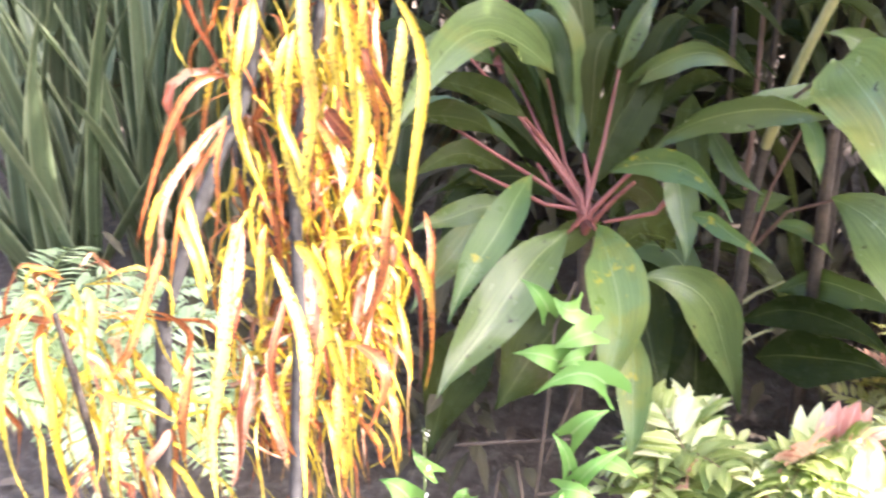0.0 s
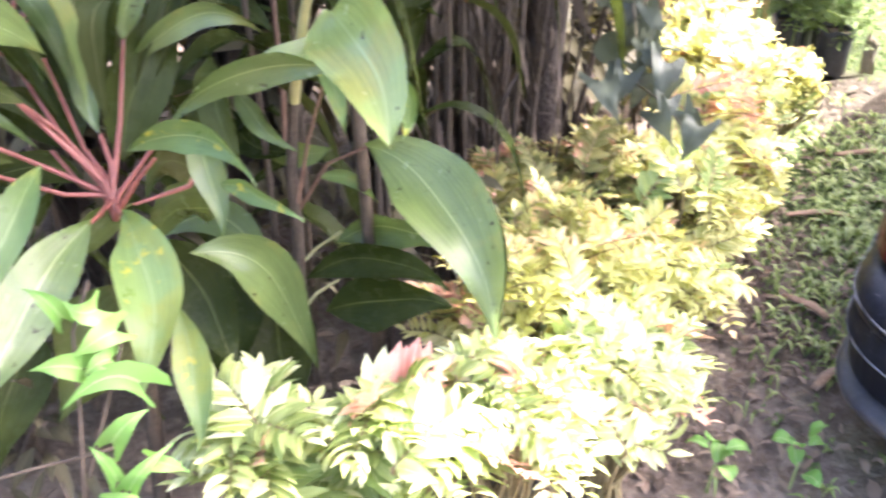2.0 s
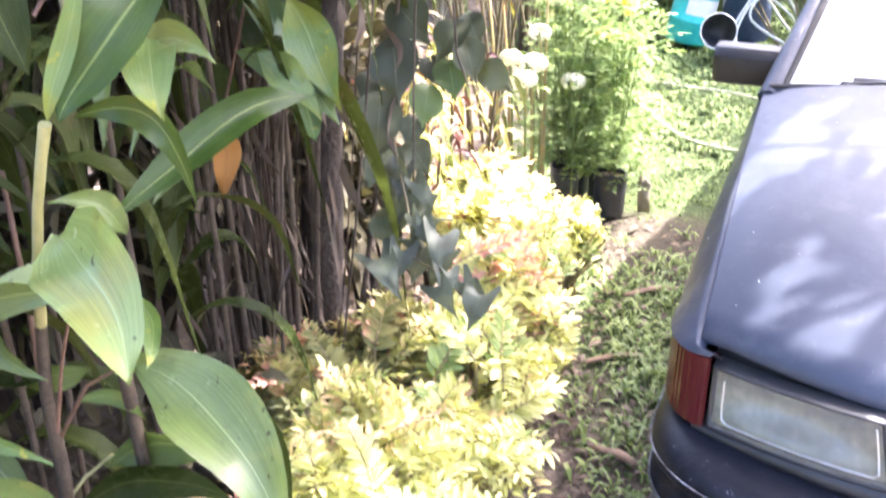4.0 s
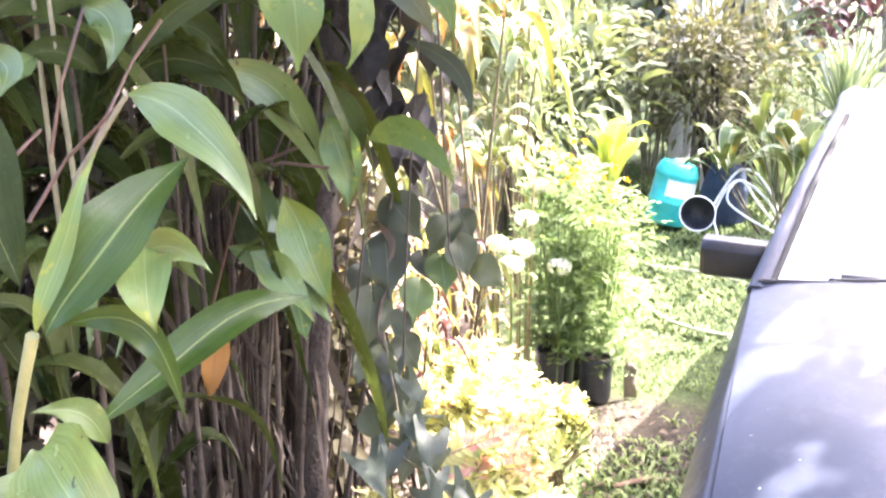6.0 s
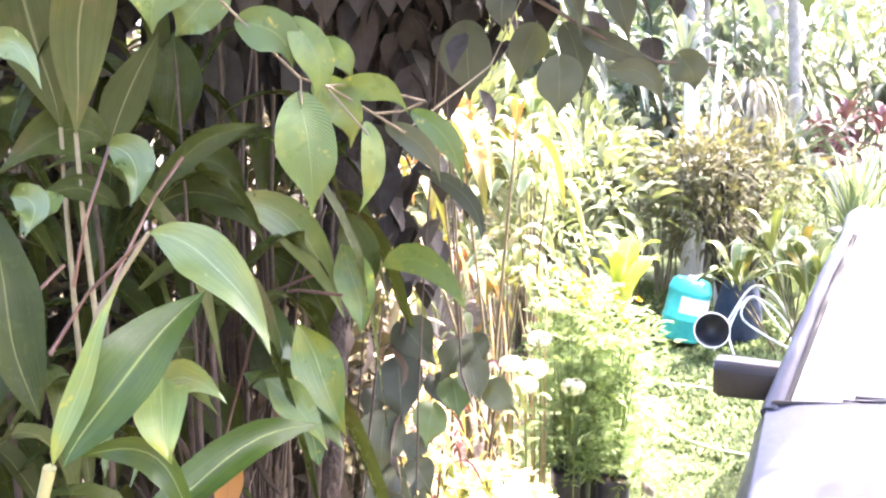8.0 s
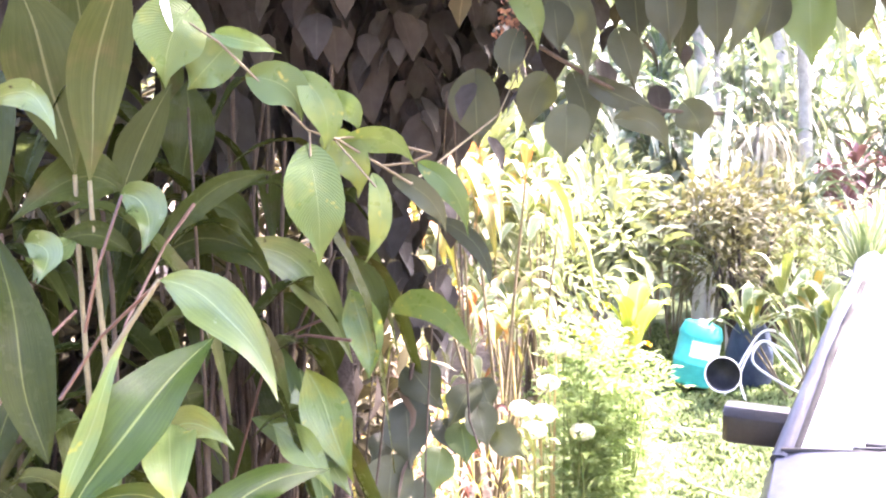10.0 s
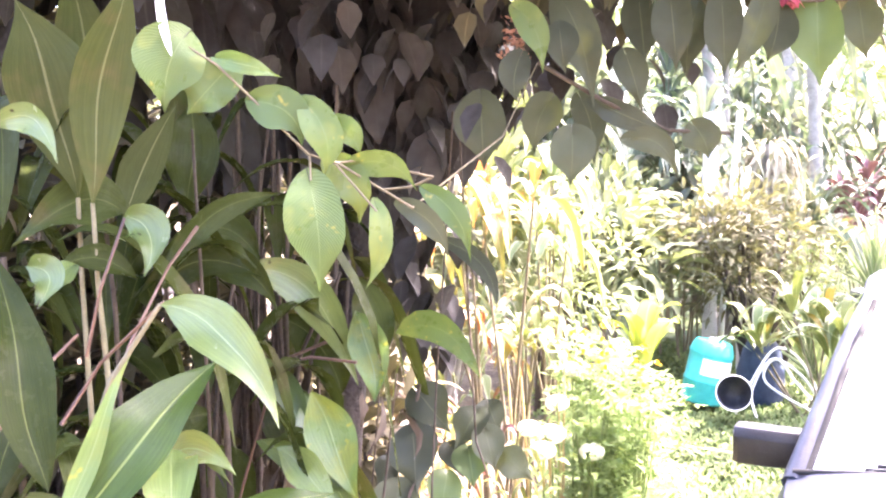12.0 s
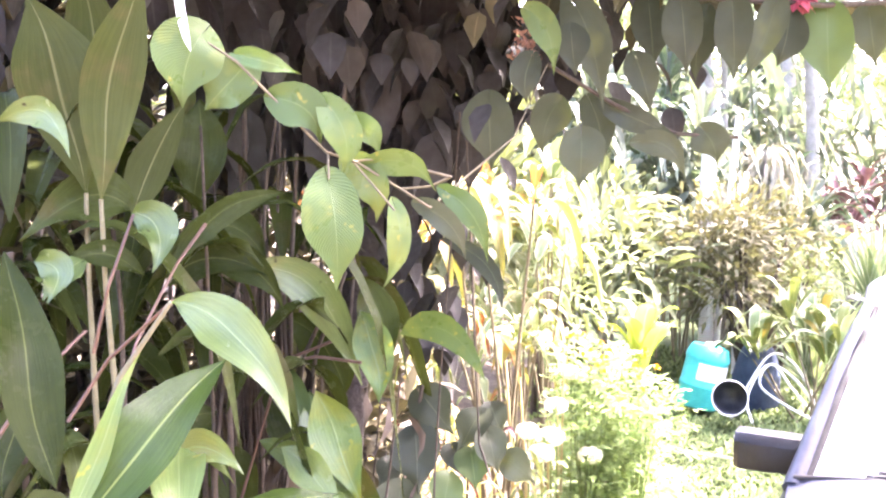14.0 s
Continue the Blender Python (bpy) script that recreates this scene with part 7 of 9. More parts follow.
one_leaf(croton_a, M_CROTON, (-0.108, 1.089, 1.529), (-0.105, 1.039, 1.485), (-0.091, 1.013, 1.422), 0.010, (0.13, -0.94, 0.33), point=0.62, across=2, n=12, wave=0.03, fold=0.5, wiggle=0.025, twist=-1.64)
one_leaf(croton_a, M_CROTON_RED, (-0.059, 1.084, 1.528), (-0.065, 1.028, 1.472), (-0.064, 1.000, 1.405), 0.010, (0.09, -0.93, 0.34), point=0.62, across=2, n=12, wave=0.03, fold=0.5, wiggle=0.025, twist=1.71)
one_leaf(croton_a, M_CROTON_RED, (-0.074, 1.051, 1.509), (-0.065, 1.011, 1.483), (-0.045, 0.999, 1.446), 0.009, (0.10, -0.94, 0.34), point=0.62, across=2, n=12, wave=0.03, fold=0.5, wiggle=0.025, twist=-0.86)
one_leaf(croton_a, M_CROTON, (-0.187, 1.077, 1.537), (-0.190, 1.038, 1.510), (-0.199, 1.029, 1.474), 0.011, (0.21, -0.93, 0.30), point=0.62, across=2, n=12, wave=0.03, fold=0.5, wiggle=0.025, twist=1.21)
one_leaf(croton_a, M_CROTON, (-0.147, 1.068, 1.508), (-0.152, 1.020, 1.464), (-0.150, 0.992, 1.398), 0.009, (0.17, -0.92, 0.35), point=0.62, across=2, n=12, wave=0.03, fold=0.5, wiggle=0.025, twist=-1.36)
one_leaf(croton_a, M_CROTON_PALE, (-0.108, 1.041, 1.389), (-0.099, 0.992, 1.346), (-0.089, 0.974, 1.298), 0.012, (0.12, -0.88, 0.45), point=0.62, across=2, n=12, wave=0.03, fold=0.5, wiggle=0.025, twist=1.07)
one_leaf(croton_a, M_CROTON, (-0.069, 0.977, 1.384), (-0.080, 0.938, 1.357), (-0.093, 0.931, 1.323), 0.011, (0.11, -0.88, 0.46), point=0.62, across=2, n=12, wave=0.03, fold=0.5, wiggle=0.025, twist=-1.07)
one_leaf(croton_a, M_CROTON_RED, (-0.185, 0.986, 1.322), (-0.190, 0.939, 1.282), (-0.186, 0.917, 1.225), 0.010, (0.21, -0.84, 0.51), point=0.62, across=2, n=12, wave=0.03, fold=0.5, wiggle=0.025, twist=-1.21)
one_leaf(croton_a, M_CROTON, (-0.110, 0.898, 1.244), (-0.102, 0.845, 1.194), (-0.114, 0.817, 1.126), 0.011, (0.13, -0.78, 0.61), point=0.62, across=2, n=12, wave=0.03, fold=0.5, wiggle=0.025, twist=-0.29)
one_leaf(croton_a, M_CROTON_RED, (-0.163, 0.940, 1.267), (-0.174, 0.890, 1.220), (-0.171, 0.863, 1.155), 0.009, (0.19, -0.80, 0.57), point=0.62, across=2, n=12, wave=0.03, fold=0.5, wiggle=0.025, twist=-0.5)
one_leaf(croton_a, M_CROTON_PALE, (-0.070, 0.962, 1.280), (-0.082, 0.916, 1.240), (-0.078, 0.894, 1.183), 0.010, (0.11, -0.83, 0.55), point=0.62, across=2, n=12, wave=0.03, fold=0.5, wiggle=0.025, twist=1.07)
croton_b = thing("croton", (-0.40, 0.98, 0), "young croton with arching pale-yellow leaves", "plant", "crotons")
stalk(croton_b, M_BARK, [(-0.352, 0.816, 1.003), (-0.362, 0.845, 1.136), (-0.373, 0.861, 1.225), (-0.383, 0.874, 1.288)], [0.005, 0.0045, 0.004, 0.003], "stem", sides=6)
one_leaf(croton_b, M_CROTON, (-0.379, 0.865, 1.293), (-0.402, 0.853, 1.312), (-0.430, 0.818, 1.231), 0.007, (0.37, -0.79, 0.49), point=0.62, across=2, n=12, wave=0.03, fold=0.5, wiggle=0.025, twist=-0.21)
one_leaf(croton_b, M_CROTON, (-0.390, 0.856, 1.277), (-0.380, 0.810, 1.236), (-0.362, 0.766, 1.139), 0.012, (0.35, -0.75, 0.56), point=0.62, across=2, n=12, wave=0.03, fold=0.5, wiggle=0.025, twist=-0.64)
one_leaf(croton_b, M_CROTON, (-0.433, 0.843, 1.254), (-0.424, 0.794, 1.209), (-0.400, 0.764, 1.135), 0.008, (0.39, -0.72, 0.58), point=0.62, across=2, n=12, wave=0.03, fold=0.5, wiggle=0.025, twist=-1.79)
one_leaf(croton_b, M_CROTON, (-0.354, 0.860, 1.204), (-0.308, 0.836, 1.202), (-0.271, 0.835, 1.180), 0.007, (0.28, -0.76, 0.58), point=0.62, across=2, n=12, wave=0.03, fold=0.5, wiggle=0.025, twist=0.21)
one_leaf(croton_b, M_CROTON, (-0.331, 0.876, 1.191), (-0.332, 0.834, 1.158), (-0.340, 0.814, 1.101), 0.009, (0.30, -0.74, 0.61), point=0.62, across=2, n=12, wave=0.03, fold=0.5, wiggle=0.025, twist=0.36)
one_leaf(croton_b, M_CROTON, (-0.369, 0.928, 1.284), (-0.355, 0.897, 1.269), (-0.362, 0.883, 1.223), 0.010, (0.32, -0.80, 0.51), point=0.62, across=2, n=12, wave=0.03, fold=0.5, wiggle=0.025, twist=-0.36)
one_leaf(croton_b, M_CROTON_PALE, (-0.280, 0.839, 1.167), (-0.287, 0.813, 1.160), (-0.307, 0.810, 1.135), 0.011, (0.26, -0.74, 0.62), point=0.62, across=2, n=12, wave=0.03, fold=0.5, wiggle=0.025, twist=-0.36)
one_leaf(croton_b, M_CROTON, (-0.309, 0.819, 1.171), (-0.295, 0.789, 1.159), (-0.291, 0.780, 1.123), 0.008, (0.27, -0.73, 0.63), point=0.62, across=2, n=12, wave=0.03, fold=0.5, wiggle=0.025, twist=-1.79)
one_leaf(croton_b, M_CROTON, (-0.392, 0.897, 1.270), (-0.357, 0.869, 1.260), (-0.362, 0.849, 1.205), 0.007, (0.33, -0.79, 0.53), point=0.62, across=2, n=12, wave=0.03, fold=0.5, wiggle=0.025, twist=-1.79)
one_leaf(croton_b, M_CROTON, (-0.351, 0.877, 1.213), (-0.340, 0.838, 1.185), (-0.356, 0.812, 1.119), 0.008, (0.31, -0.75, 0.59), point=0.62, across=2, n=12, wave=0.03, fold=0.5, wiggle=0.025, twist=1.07)
# ---------------------------------------------------------------- creeper with arrow-shaped leaves
arrow_vine = thing("arrow_vine", (0.20, 1.45, 0), "young creeper with pale-green arrow-shaped leaves", "vine")
one_leaf(arrow_vine, M_SEEDLING, (0.169, 1.417, 0.922), (0.152, 1.416, 0.958), (0.124, 1.439, 0.972), 0.038, (-0.07, -0.84, 0.53), heart=0.6, n=7, across=4)
one_leaf(arrow_vine, M_SEEDLING, (0.220, 1.414, 0.926), (0.195, 1.399, 0.936), (0.177, 1.419, 0.948), 0.052, (-0.09, -0.83, 0.55), heart=0.6, n=7, across=4)
one_leaf(arrow_vine, M_SEEDLING, (0.240, 1.394, 0.894), (0.206, 1.375, 0.896), (0.170, 1.377, 0.874), 0.054, (-0.10, -0.82, 0.57), heart=0.6, n=7, across=4)
one_leaf(arrow_vine, M_SEEDLING, (0.182, 1.375, 0.853), (0.149, 1.367, 0.874), (0.110, 1.378, 0.868), 0.052, (-0.07, -0.81, 0.58), heart=0.6, n=7, across=4)
one_leaf(arrow_vine, M_SEEDLING, (0.226, 1.375, 0.859), (0.205, 1.359, 0.868), (0.180, 1.361, 0.849), 0.043, (-0.10, -0.81, 0.58), heart=0.6, n=7, across=4)
one_leaf(arrow_vine, M_SEEDLING, (0.256, 1.351, 0.824), (0.206, 1.347, 0.848), (0.141, 1.342, 0.811), 0.058, (-0.10, -0.80, 0.60), heart=0.6, n=7, across=4)
one_leaf(arrow_vine, M_SEEDLING, (0.201, 1.314, 0.753), (0.227, 1.308, 0.786), (0.262, 1.321, 0.793), 0.049, (-0.11, -0.77, 0.63), heart=0.6, n=7, across=4)
one_leaf(arrow_vine, M_SEEDLING, (0.197, 1.285, 0.703), (0.186, 1.287, 0.745), (0.168, 1.310, 0.760), 0.031, (-0.09, -0.75, 0.65), heart=0.6, n=7, across=4)
one_leaf(arrow_vine, M_SEEDLING, (0.212, 1.275, 0.688), (0.239, 1.272, 0.726), (0.289, 1.290, 0.745), 0.038, (-0.12, -0.74, 0.66), heart=0.6, n=7, across=4)
one_leaf(arrow_vine, M_SEEDLING, (0.182, 1.271, 0.676), (0.210, 1.251, 0.687), (0.238, 1.250, 0.668), 0.038, (-0.10, -0.73, 0.68), heart=0.6, n=7, across=4)
one_leaf(arrow_vine, M_SEEDLING, (0.197, 1.263, 0.665), (0.178, 1.241, 0.664), (0.158, 1.241, 0.642), 0.038, (-0.08, -0.72, 0.69), heart=0.6, n=7, across=4)
one_leaf(arrow_vine, M_SEEDLING, (-0.063, 1.281, 0.655), (-0.082, 1.277, 0.685), (-0.110, 1.292, 0.687), 0.056, (0.07, -0.73, 0.67), heart=0.6, n=7, across=4)
one_leaf(arrow_vine, M_SEEDLING, (0.028, 1.271, 0.653), (0.024, 1.262, 0.677), (0.031, 1.275, 0.680), 0.049, (0.01, -0.73, 0.68), heart=0.6, n=7, across=4)
one_leaf(arrow_vine, M_SEEDLING, (0.251, 1.290, 0.719), (0.274, 1.267, 0.724), (0.303, 1.263, 0.701), 0.038, (-0.14, -0.74, 0.66), heart=0.6, n=7, across=4)
one_leaf(arrow_vine, M_SEEDLING, (-0.023, 1.300, 0.693), (-0.044, 1.296, 0.723), (-0.056, 1.314, 0.732), 0.029, (0.05, -0.75, 0.66), heart=0.6, n=7, across=4)
stalk(arrow_vine, M_CANE, [(0.143, 1.264, 0.519), (0.143, 1.284, 0.652), (0.165, 1.348, 0.785), (0.180, 1.403, 0.901), (0.216, 1.437, 0.963)], 0.0028, "twig", sides=5)
stalk(arrow_vine, M_CANE, [(0.159, 1.310, 0.700), (0.224, 1.362, 0.838), (0.246, 1.387, 0.884)], 0.0028, "twig", sides=5)
stalk(arrow_vine, M_CANE, [(0.143, 1.284, 0.652), (0.184, 1.277, 0.666), (0.203, 1.276, 0.689)], 0.0028, "twig", sides=5)
stalk(arrow_vine, M_CANE, [(0.200, 1.325, 0.731), (0.090, 1.347, 0.712), (0.015, 1.373, 0.686)], 0.0028, "twig", sides=5)
stalk(arrow_vine, M_CANE, [(0.059, 1.308, 0.483), (0.089, 1.369, 0.631), (0.118, 1.360, 0.660), (0.127, 1.321, 0.594)], 0.0028, "twig", sides=5)

# ---------------------------------------------------------------- shade tree, thicket, canes
def hang_leaf(g, p, size, r):
    a = r.uniform(0, 6.28)
    d = V3(math.cos(a) * 0.45, math.sin(a) * 0.45, -1).normalized()
    f = V3(math.cos(a), math.sin(a), 0.45 + r.uniform(-.3, .3))
    g.leaf(p, p + d * size * 0.5 + f * size * 0.06, p + d * size, size * 0.72, f, fold=0.2, n=4, across=2, heart=0.3)


def trunk_with_canes():
    r = random.Random(42)
    t = thing("climber_tree", (1.63, 2.72, 0), "dark rough tree trunk wrapped by a climber", "tree")
    g = Geo()
    g.tube(bez((1.63, 2.72, -0.05), (1.62, 2.74, 1.1), (1.95, 2.85, 2.5), 8), [0.088, 0.072, 0.064, 0.062, 0.058, 0.055, 0.052, 0.05, 0.045], 12)
    part("trunk", g, M_BARK, t)
    for e in ((1.7, 2.3, 2.75), (2.5, 2.1, 2.75), (2.3, 3.2, 2.9), (1.4, 2.9, 2.9)):
        g = Geo()
        g.tube(bez((1.92, 2.88, 2.3), (1.95, 2.8, 2.65), e, 5), [0.04, 0.032, 0.026, 0.02, 0.014, 0.008], 7)
        part("limb", g, M_BARK, t)
    # the climber's dark curtain
    hubs = [(1.88, 2.80, 2.25, 0.13, 110), (2.05, 2.68, 2.25, 0.12, 70), (2.20, 2.58, 2.32, 0.10, 36), (1.87, 2.78, 1.98, 0.10, 70), (2.0, 2.68, 2.04, 0.07, 40), (1.92, 2.82, 1.72, 0.09, 60), (1.95, 2.78, 1.5, 0.08, 40), (1.95, 2.75, 2.35, 0.30, 420), (2.05, 2.35, 2.62, 0.26, 300), (2.45, 2.0, 2.60, 0.24, 260), (2.85, 1.9, 2.66, 0.22, 180), (1.25, 2.6, 2.55, 0.32, 260)]
    # boughs out of view over the bed, added to keep the sun off it
    for i in range(26):
        a, q = i * 2.4, math.sqrt((i + 0.5) / 26)
        hubs.append((1.75 + math.cos(a) * 1.0 * q, 2.04 + math.sin(a) * 0.72 * q, 2.88 + 0.12 * math.sin(i * 1.7), 0.17, 180))
    # more unseen boughs, each set to stop a patch of sun
    hubs += [(3.45, 2.38, 3.05, 0.15, 220), (3.45, 2.72, 3.05, 0.15, 220), (2.95, 2.5, 3.1, 0.17, 260), (3.25, 2.5, 3.1, 0.16, 240), (3.1, 2.78, 3.1, 0.17, 260), (2.75, 2.75, 3.1, 0.16, 240), (2.8, 1.60, 2.95, 0.15, 200), (2.5, 1.52, 2.95, 0.14, 200), (2.15, 1.48, 2.95, 0.15, 220), (1.2, 1.52, 2.95, 0.16, 240), (1.5, 1.46, 2.95, 0.16, 240), (1.8, 1.46, 2.95, 0.16, 240), (0.95, 1.62, 2.95, 0.16, 240)]
    hubs += [(0.9, 2.7, 2.95, 0.22, 240), (0.5, 2.5, 3.0, 0.22, 240), (0.6, 3.1, 3.0, 0.25, 240), (1.0, 3.3, 3.0, 0.25, 240)]
    for seed, (x, y, z, rad, n) in enumerate(hubs):
        rr = random.Random(seed)
        g = Geo()
        c = V3(x, y, z)
        for i in range(n):
            p = c + V3(rr.gauss(0, rad), rr.gauss(0, rad), rr.gauss(0, min(rad * (0.9 if seed < 7 else 0.55), 0.12)))
            if p.z < 2.12 + 0.16 * max(0.0, math.hypot(p.x - 0.35, p.y - 0.17) - 0.9) and seed > 11:
                continue
            if p.y < 1.75 and p.z < 2.6:
                continue
            hang_leaf(g, p, rr.uniform(0.07, 0.12), rr)
        # rear boughs coloured for gloom, so that no sun shows through them
        part("bough", g, M_GLOOM if seed in (0, 1, 2, 3, 4, 5, 6, 7, 11) else M_SHADE, t, kind="stuff")
        if seed > 11:
            st = Geo()
            st.tube(bez((1.93, 2.86, 2.4), (1.7, 2.5, 2.95), c, 6), [0.022, 0.02, 0.017, 0.014, 0.011, 0.008, 0.005], 6)
            part("limb", st, M_BARK, t)
    # clump of thin canes
    t = thing("cane_clump", (1.40, 2.62, 0), "clump of bare brown upright canes in the shade", "canes")
    for i in range(46):
        x, y = 1.40 + r.gauss(0, 0.085), 2.62 + r.gauss(0, 0.11)
        top = V3(x + (x - 1.40) * 0.8 + r.uniform(-.14, .12), y + (y - 2.6) * 0.6 + r.uniform(-.1, .1), r.uniform(1.2, 2.2))
        g = Geo()
        w = r.uniform(0.003, 0.010)
        g.tube(bez((x, y, -0.02), ((x + top.x) / 2 + r.uniform(-.05, .05), (y + top.y) / 2, top.z * 0.5), top, 5), [w, w, w * 0.9, w * 0.85, w * 0.8, w * 0.6], 6)
        part("cane", g, M_CANE, t)
    dry = Geo()
    for i in range(300):
        a = r.uniform(0, 6.28)
        p = V3(1.36 + r.gauss(0, 0.12), 2.64 + r.gauss(0, 0.16), r.uniform(0.10, 1.5))
        d = V3(math.cos(a) * 0.35, math.sin(a) * 0.35, -1).normalized()
        ln = r.uniform(0.10, 0.30)
        dry.leaf(p, p + d * ln * 0.5 + V3(r.uniform(-.03, .03), r.uniform(-.03, .03), 0), p + d * ln, r.uniform(0.008, 0.03), V3(math.cos(a + 1.2), math.sin(a + 1.2), 0.3), n=4, across=2, wave=0.2, twist=r.uniform(-2, 2))
    part("dry_foliage", dry, M_STRIP, t, "dry brown hanging strips", kind="stuff")
    one_leaf(t, M_DEADLEAF, (1.13, 2.10, 1.22), (1.12, 2.09, 1.15), (1.10, 2.08, 1.07), 0.06, (-0.4, -0.9, 0.2), "rust-orange dead leaf", wave=0.1)


trunk_with_canes()


def gloom_curtain():
    """Big limp leaves, added to hang close together as the gloom below the boughs."""
    r = random.Random(77)
    t = thing("dark_leaf_curtain", (1.35, 3.02, 0), "dense curtain of leaves under the tree, coloured dark for deep shade", "dead leaves")
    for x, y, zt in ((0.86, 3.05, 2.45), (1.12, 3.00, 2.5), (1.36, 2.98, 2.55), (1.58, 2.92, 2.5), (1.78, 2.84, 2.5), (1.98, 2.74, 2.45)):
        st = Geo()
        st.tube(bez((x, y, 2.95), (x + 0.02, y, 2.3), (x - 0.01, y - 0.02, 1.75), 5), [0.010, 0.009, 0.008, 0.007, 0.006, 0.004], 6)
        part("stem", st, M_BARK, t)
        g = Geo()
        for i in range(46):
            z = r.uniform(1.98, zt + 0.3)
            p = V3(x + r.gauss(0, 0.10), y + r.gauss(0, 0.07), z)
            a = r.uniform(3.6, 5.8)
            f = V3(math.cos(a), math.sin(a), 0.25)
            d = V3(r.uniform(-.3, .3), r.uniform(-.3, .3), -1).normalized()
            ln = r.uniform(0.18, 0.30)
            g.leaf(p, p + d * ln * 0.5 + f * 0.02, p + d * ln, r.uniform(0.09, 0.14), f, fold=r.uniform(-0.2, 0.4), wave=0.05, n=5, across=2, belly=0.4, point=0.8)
        part("dry_foliage", g, M_GLOOM, t, kind="stuff")


gloom_curtain()


def thicket(at, rad, h, count, leaf, width, material, seed, label="dark leafy undergrowth in deep shade behind the bed", stems=8):
    return far_clump("undergrowth", at, rad, h, count, leaf, width, material, label, "shrub", seed, stems, M_BARK, group="undergrowth")


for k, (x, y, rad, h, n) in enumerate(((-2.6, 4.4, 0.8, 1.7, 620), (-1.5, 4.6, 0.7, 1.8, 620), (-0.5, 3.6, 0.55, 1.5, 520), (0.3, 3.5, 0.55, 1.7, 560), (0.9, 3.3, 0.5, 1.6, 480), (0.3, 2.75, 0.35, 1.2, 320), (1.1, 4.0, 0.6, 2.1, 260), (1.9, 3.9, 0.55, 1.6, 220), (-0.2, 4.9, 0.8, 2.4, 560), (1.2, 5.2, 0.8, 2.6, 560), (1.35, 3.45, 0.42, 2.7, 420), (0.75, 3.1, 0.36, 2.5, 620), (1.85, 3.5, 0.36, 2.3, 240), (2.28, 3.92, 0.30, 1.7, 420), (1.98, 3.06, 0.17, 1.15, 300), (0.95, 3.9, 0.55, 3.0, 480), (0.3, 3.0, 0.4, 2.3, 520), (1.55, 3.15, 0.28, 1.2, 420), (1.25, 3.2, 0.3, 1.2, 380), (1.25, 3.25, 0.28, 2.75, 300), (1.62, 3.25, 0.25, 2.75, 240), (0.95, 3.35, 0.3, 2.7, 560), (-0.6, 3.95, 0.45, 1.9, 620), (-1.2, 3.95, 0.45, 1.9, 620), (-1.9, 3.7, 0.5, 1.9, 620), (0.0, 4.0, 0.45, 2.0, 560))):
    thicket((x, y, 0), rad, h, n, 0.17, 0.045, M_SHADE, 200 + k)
# more ti shoots standing behind the front ones
for k, (x, y, z, n, ln) in enumerate(((0.62, 2.12, 1.20, 11, 0.40), (0.90, 2.18, 1.55, 12, 0.42), (1.12, 2.25, 1.35, 11, 0.40), (0.72, 2.20, 1.78, 10, 0.42), (1.40, 2.50, 1.62, 11, 0.40), (0.15, 2.30, 1.05, 11, 0.42), (0.42, 2.45, 1.40, 10, 0.42), (1.15, 2.42, 1.85, 10, 0.40), (0.50, 2.25, 0.55, 10, 0.36), (-0.05, 2.15, 0.55, 9, 0.36), (0.95, 2.25, 0.75, 9, 0.34))):
    t = thing("ti_plant", (x + 0.03, y + 0.05, 0), "leafy ti plant standing in the shade behind", "plant", "ti plants in the bed")
    stalk(t, M_CANE, bez((x + 0.03, y + 0.05, -0.02), (x + 0.05, y + 0.04, z * 0.5), (x, y, z), 5), [0.009, 0.0085, 0.008, 0.0075, 0.007, 0.006], "stem")
    # only the shade-coloured leaf, so the back row stays dark
    rosette(t, (x, y, z), n, ln * 1.15, 0.074, [M_TI_SHADED], (-15, 75), 1.0, 700 + k, M_RED_STEM if k == 5 else None, az=(-15, 195), pet_len=0.10, fold=0.3, point=1.1, wiggle=0.02)
rosette(ti_a, (0.30, 1.95, 0.88), 20, 0.46, 0.056, [M_TI_UP, M_TI_SHADED, M_TI], (10, 86), 0.6, 741, None, az=(15, 165), pet_len=0.14, fold=0.4, point=1.0, wiggle=0.02)
rosette(ti_b, (0.84, 2.05, 1.05), 14, 0.42, 0.056, [M_TI_UP, M_TI_SHADED, M_TI], (-10, 80), 0.8, 742, None, az=(10, 170), pet_len=0.14, fold=0.4, point=1.0, wiggle=0.02)
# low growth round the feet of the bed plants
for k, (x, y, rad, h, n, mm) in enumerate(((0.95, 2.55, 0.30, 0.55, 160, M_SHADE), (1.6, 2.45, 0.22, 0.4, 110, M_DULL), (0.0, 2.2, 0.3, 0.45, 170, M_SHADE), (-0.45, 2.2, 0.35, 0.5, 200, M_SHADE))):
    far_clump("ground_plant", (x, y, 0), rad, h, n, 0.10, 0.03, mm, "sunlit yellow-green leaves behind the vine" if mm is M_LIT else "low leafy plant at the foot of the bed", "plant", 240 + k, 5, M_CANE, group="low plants")


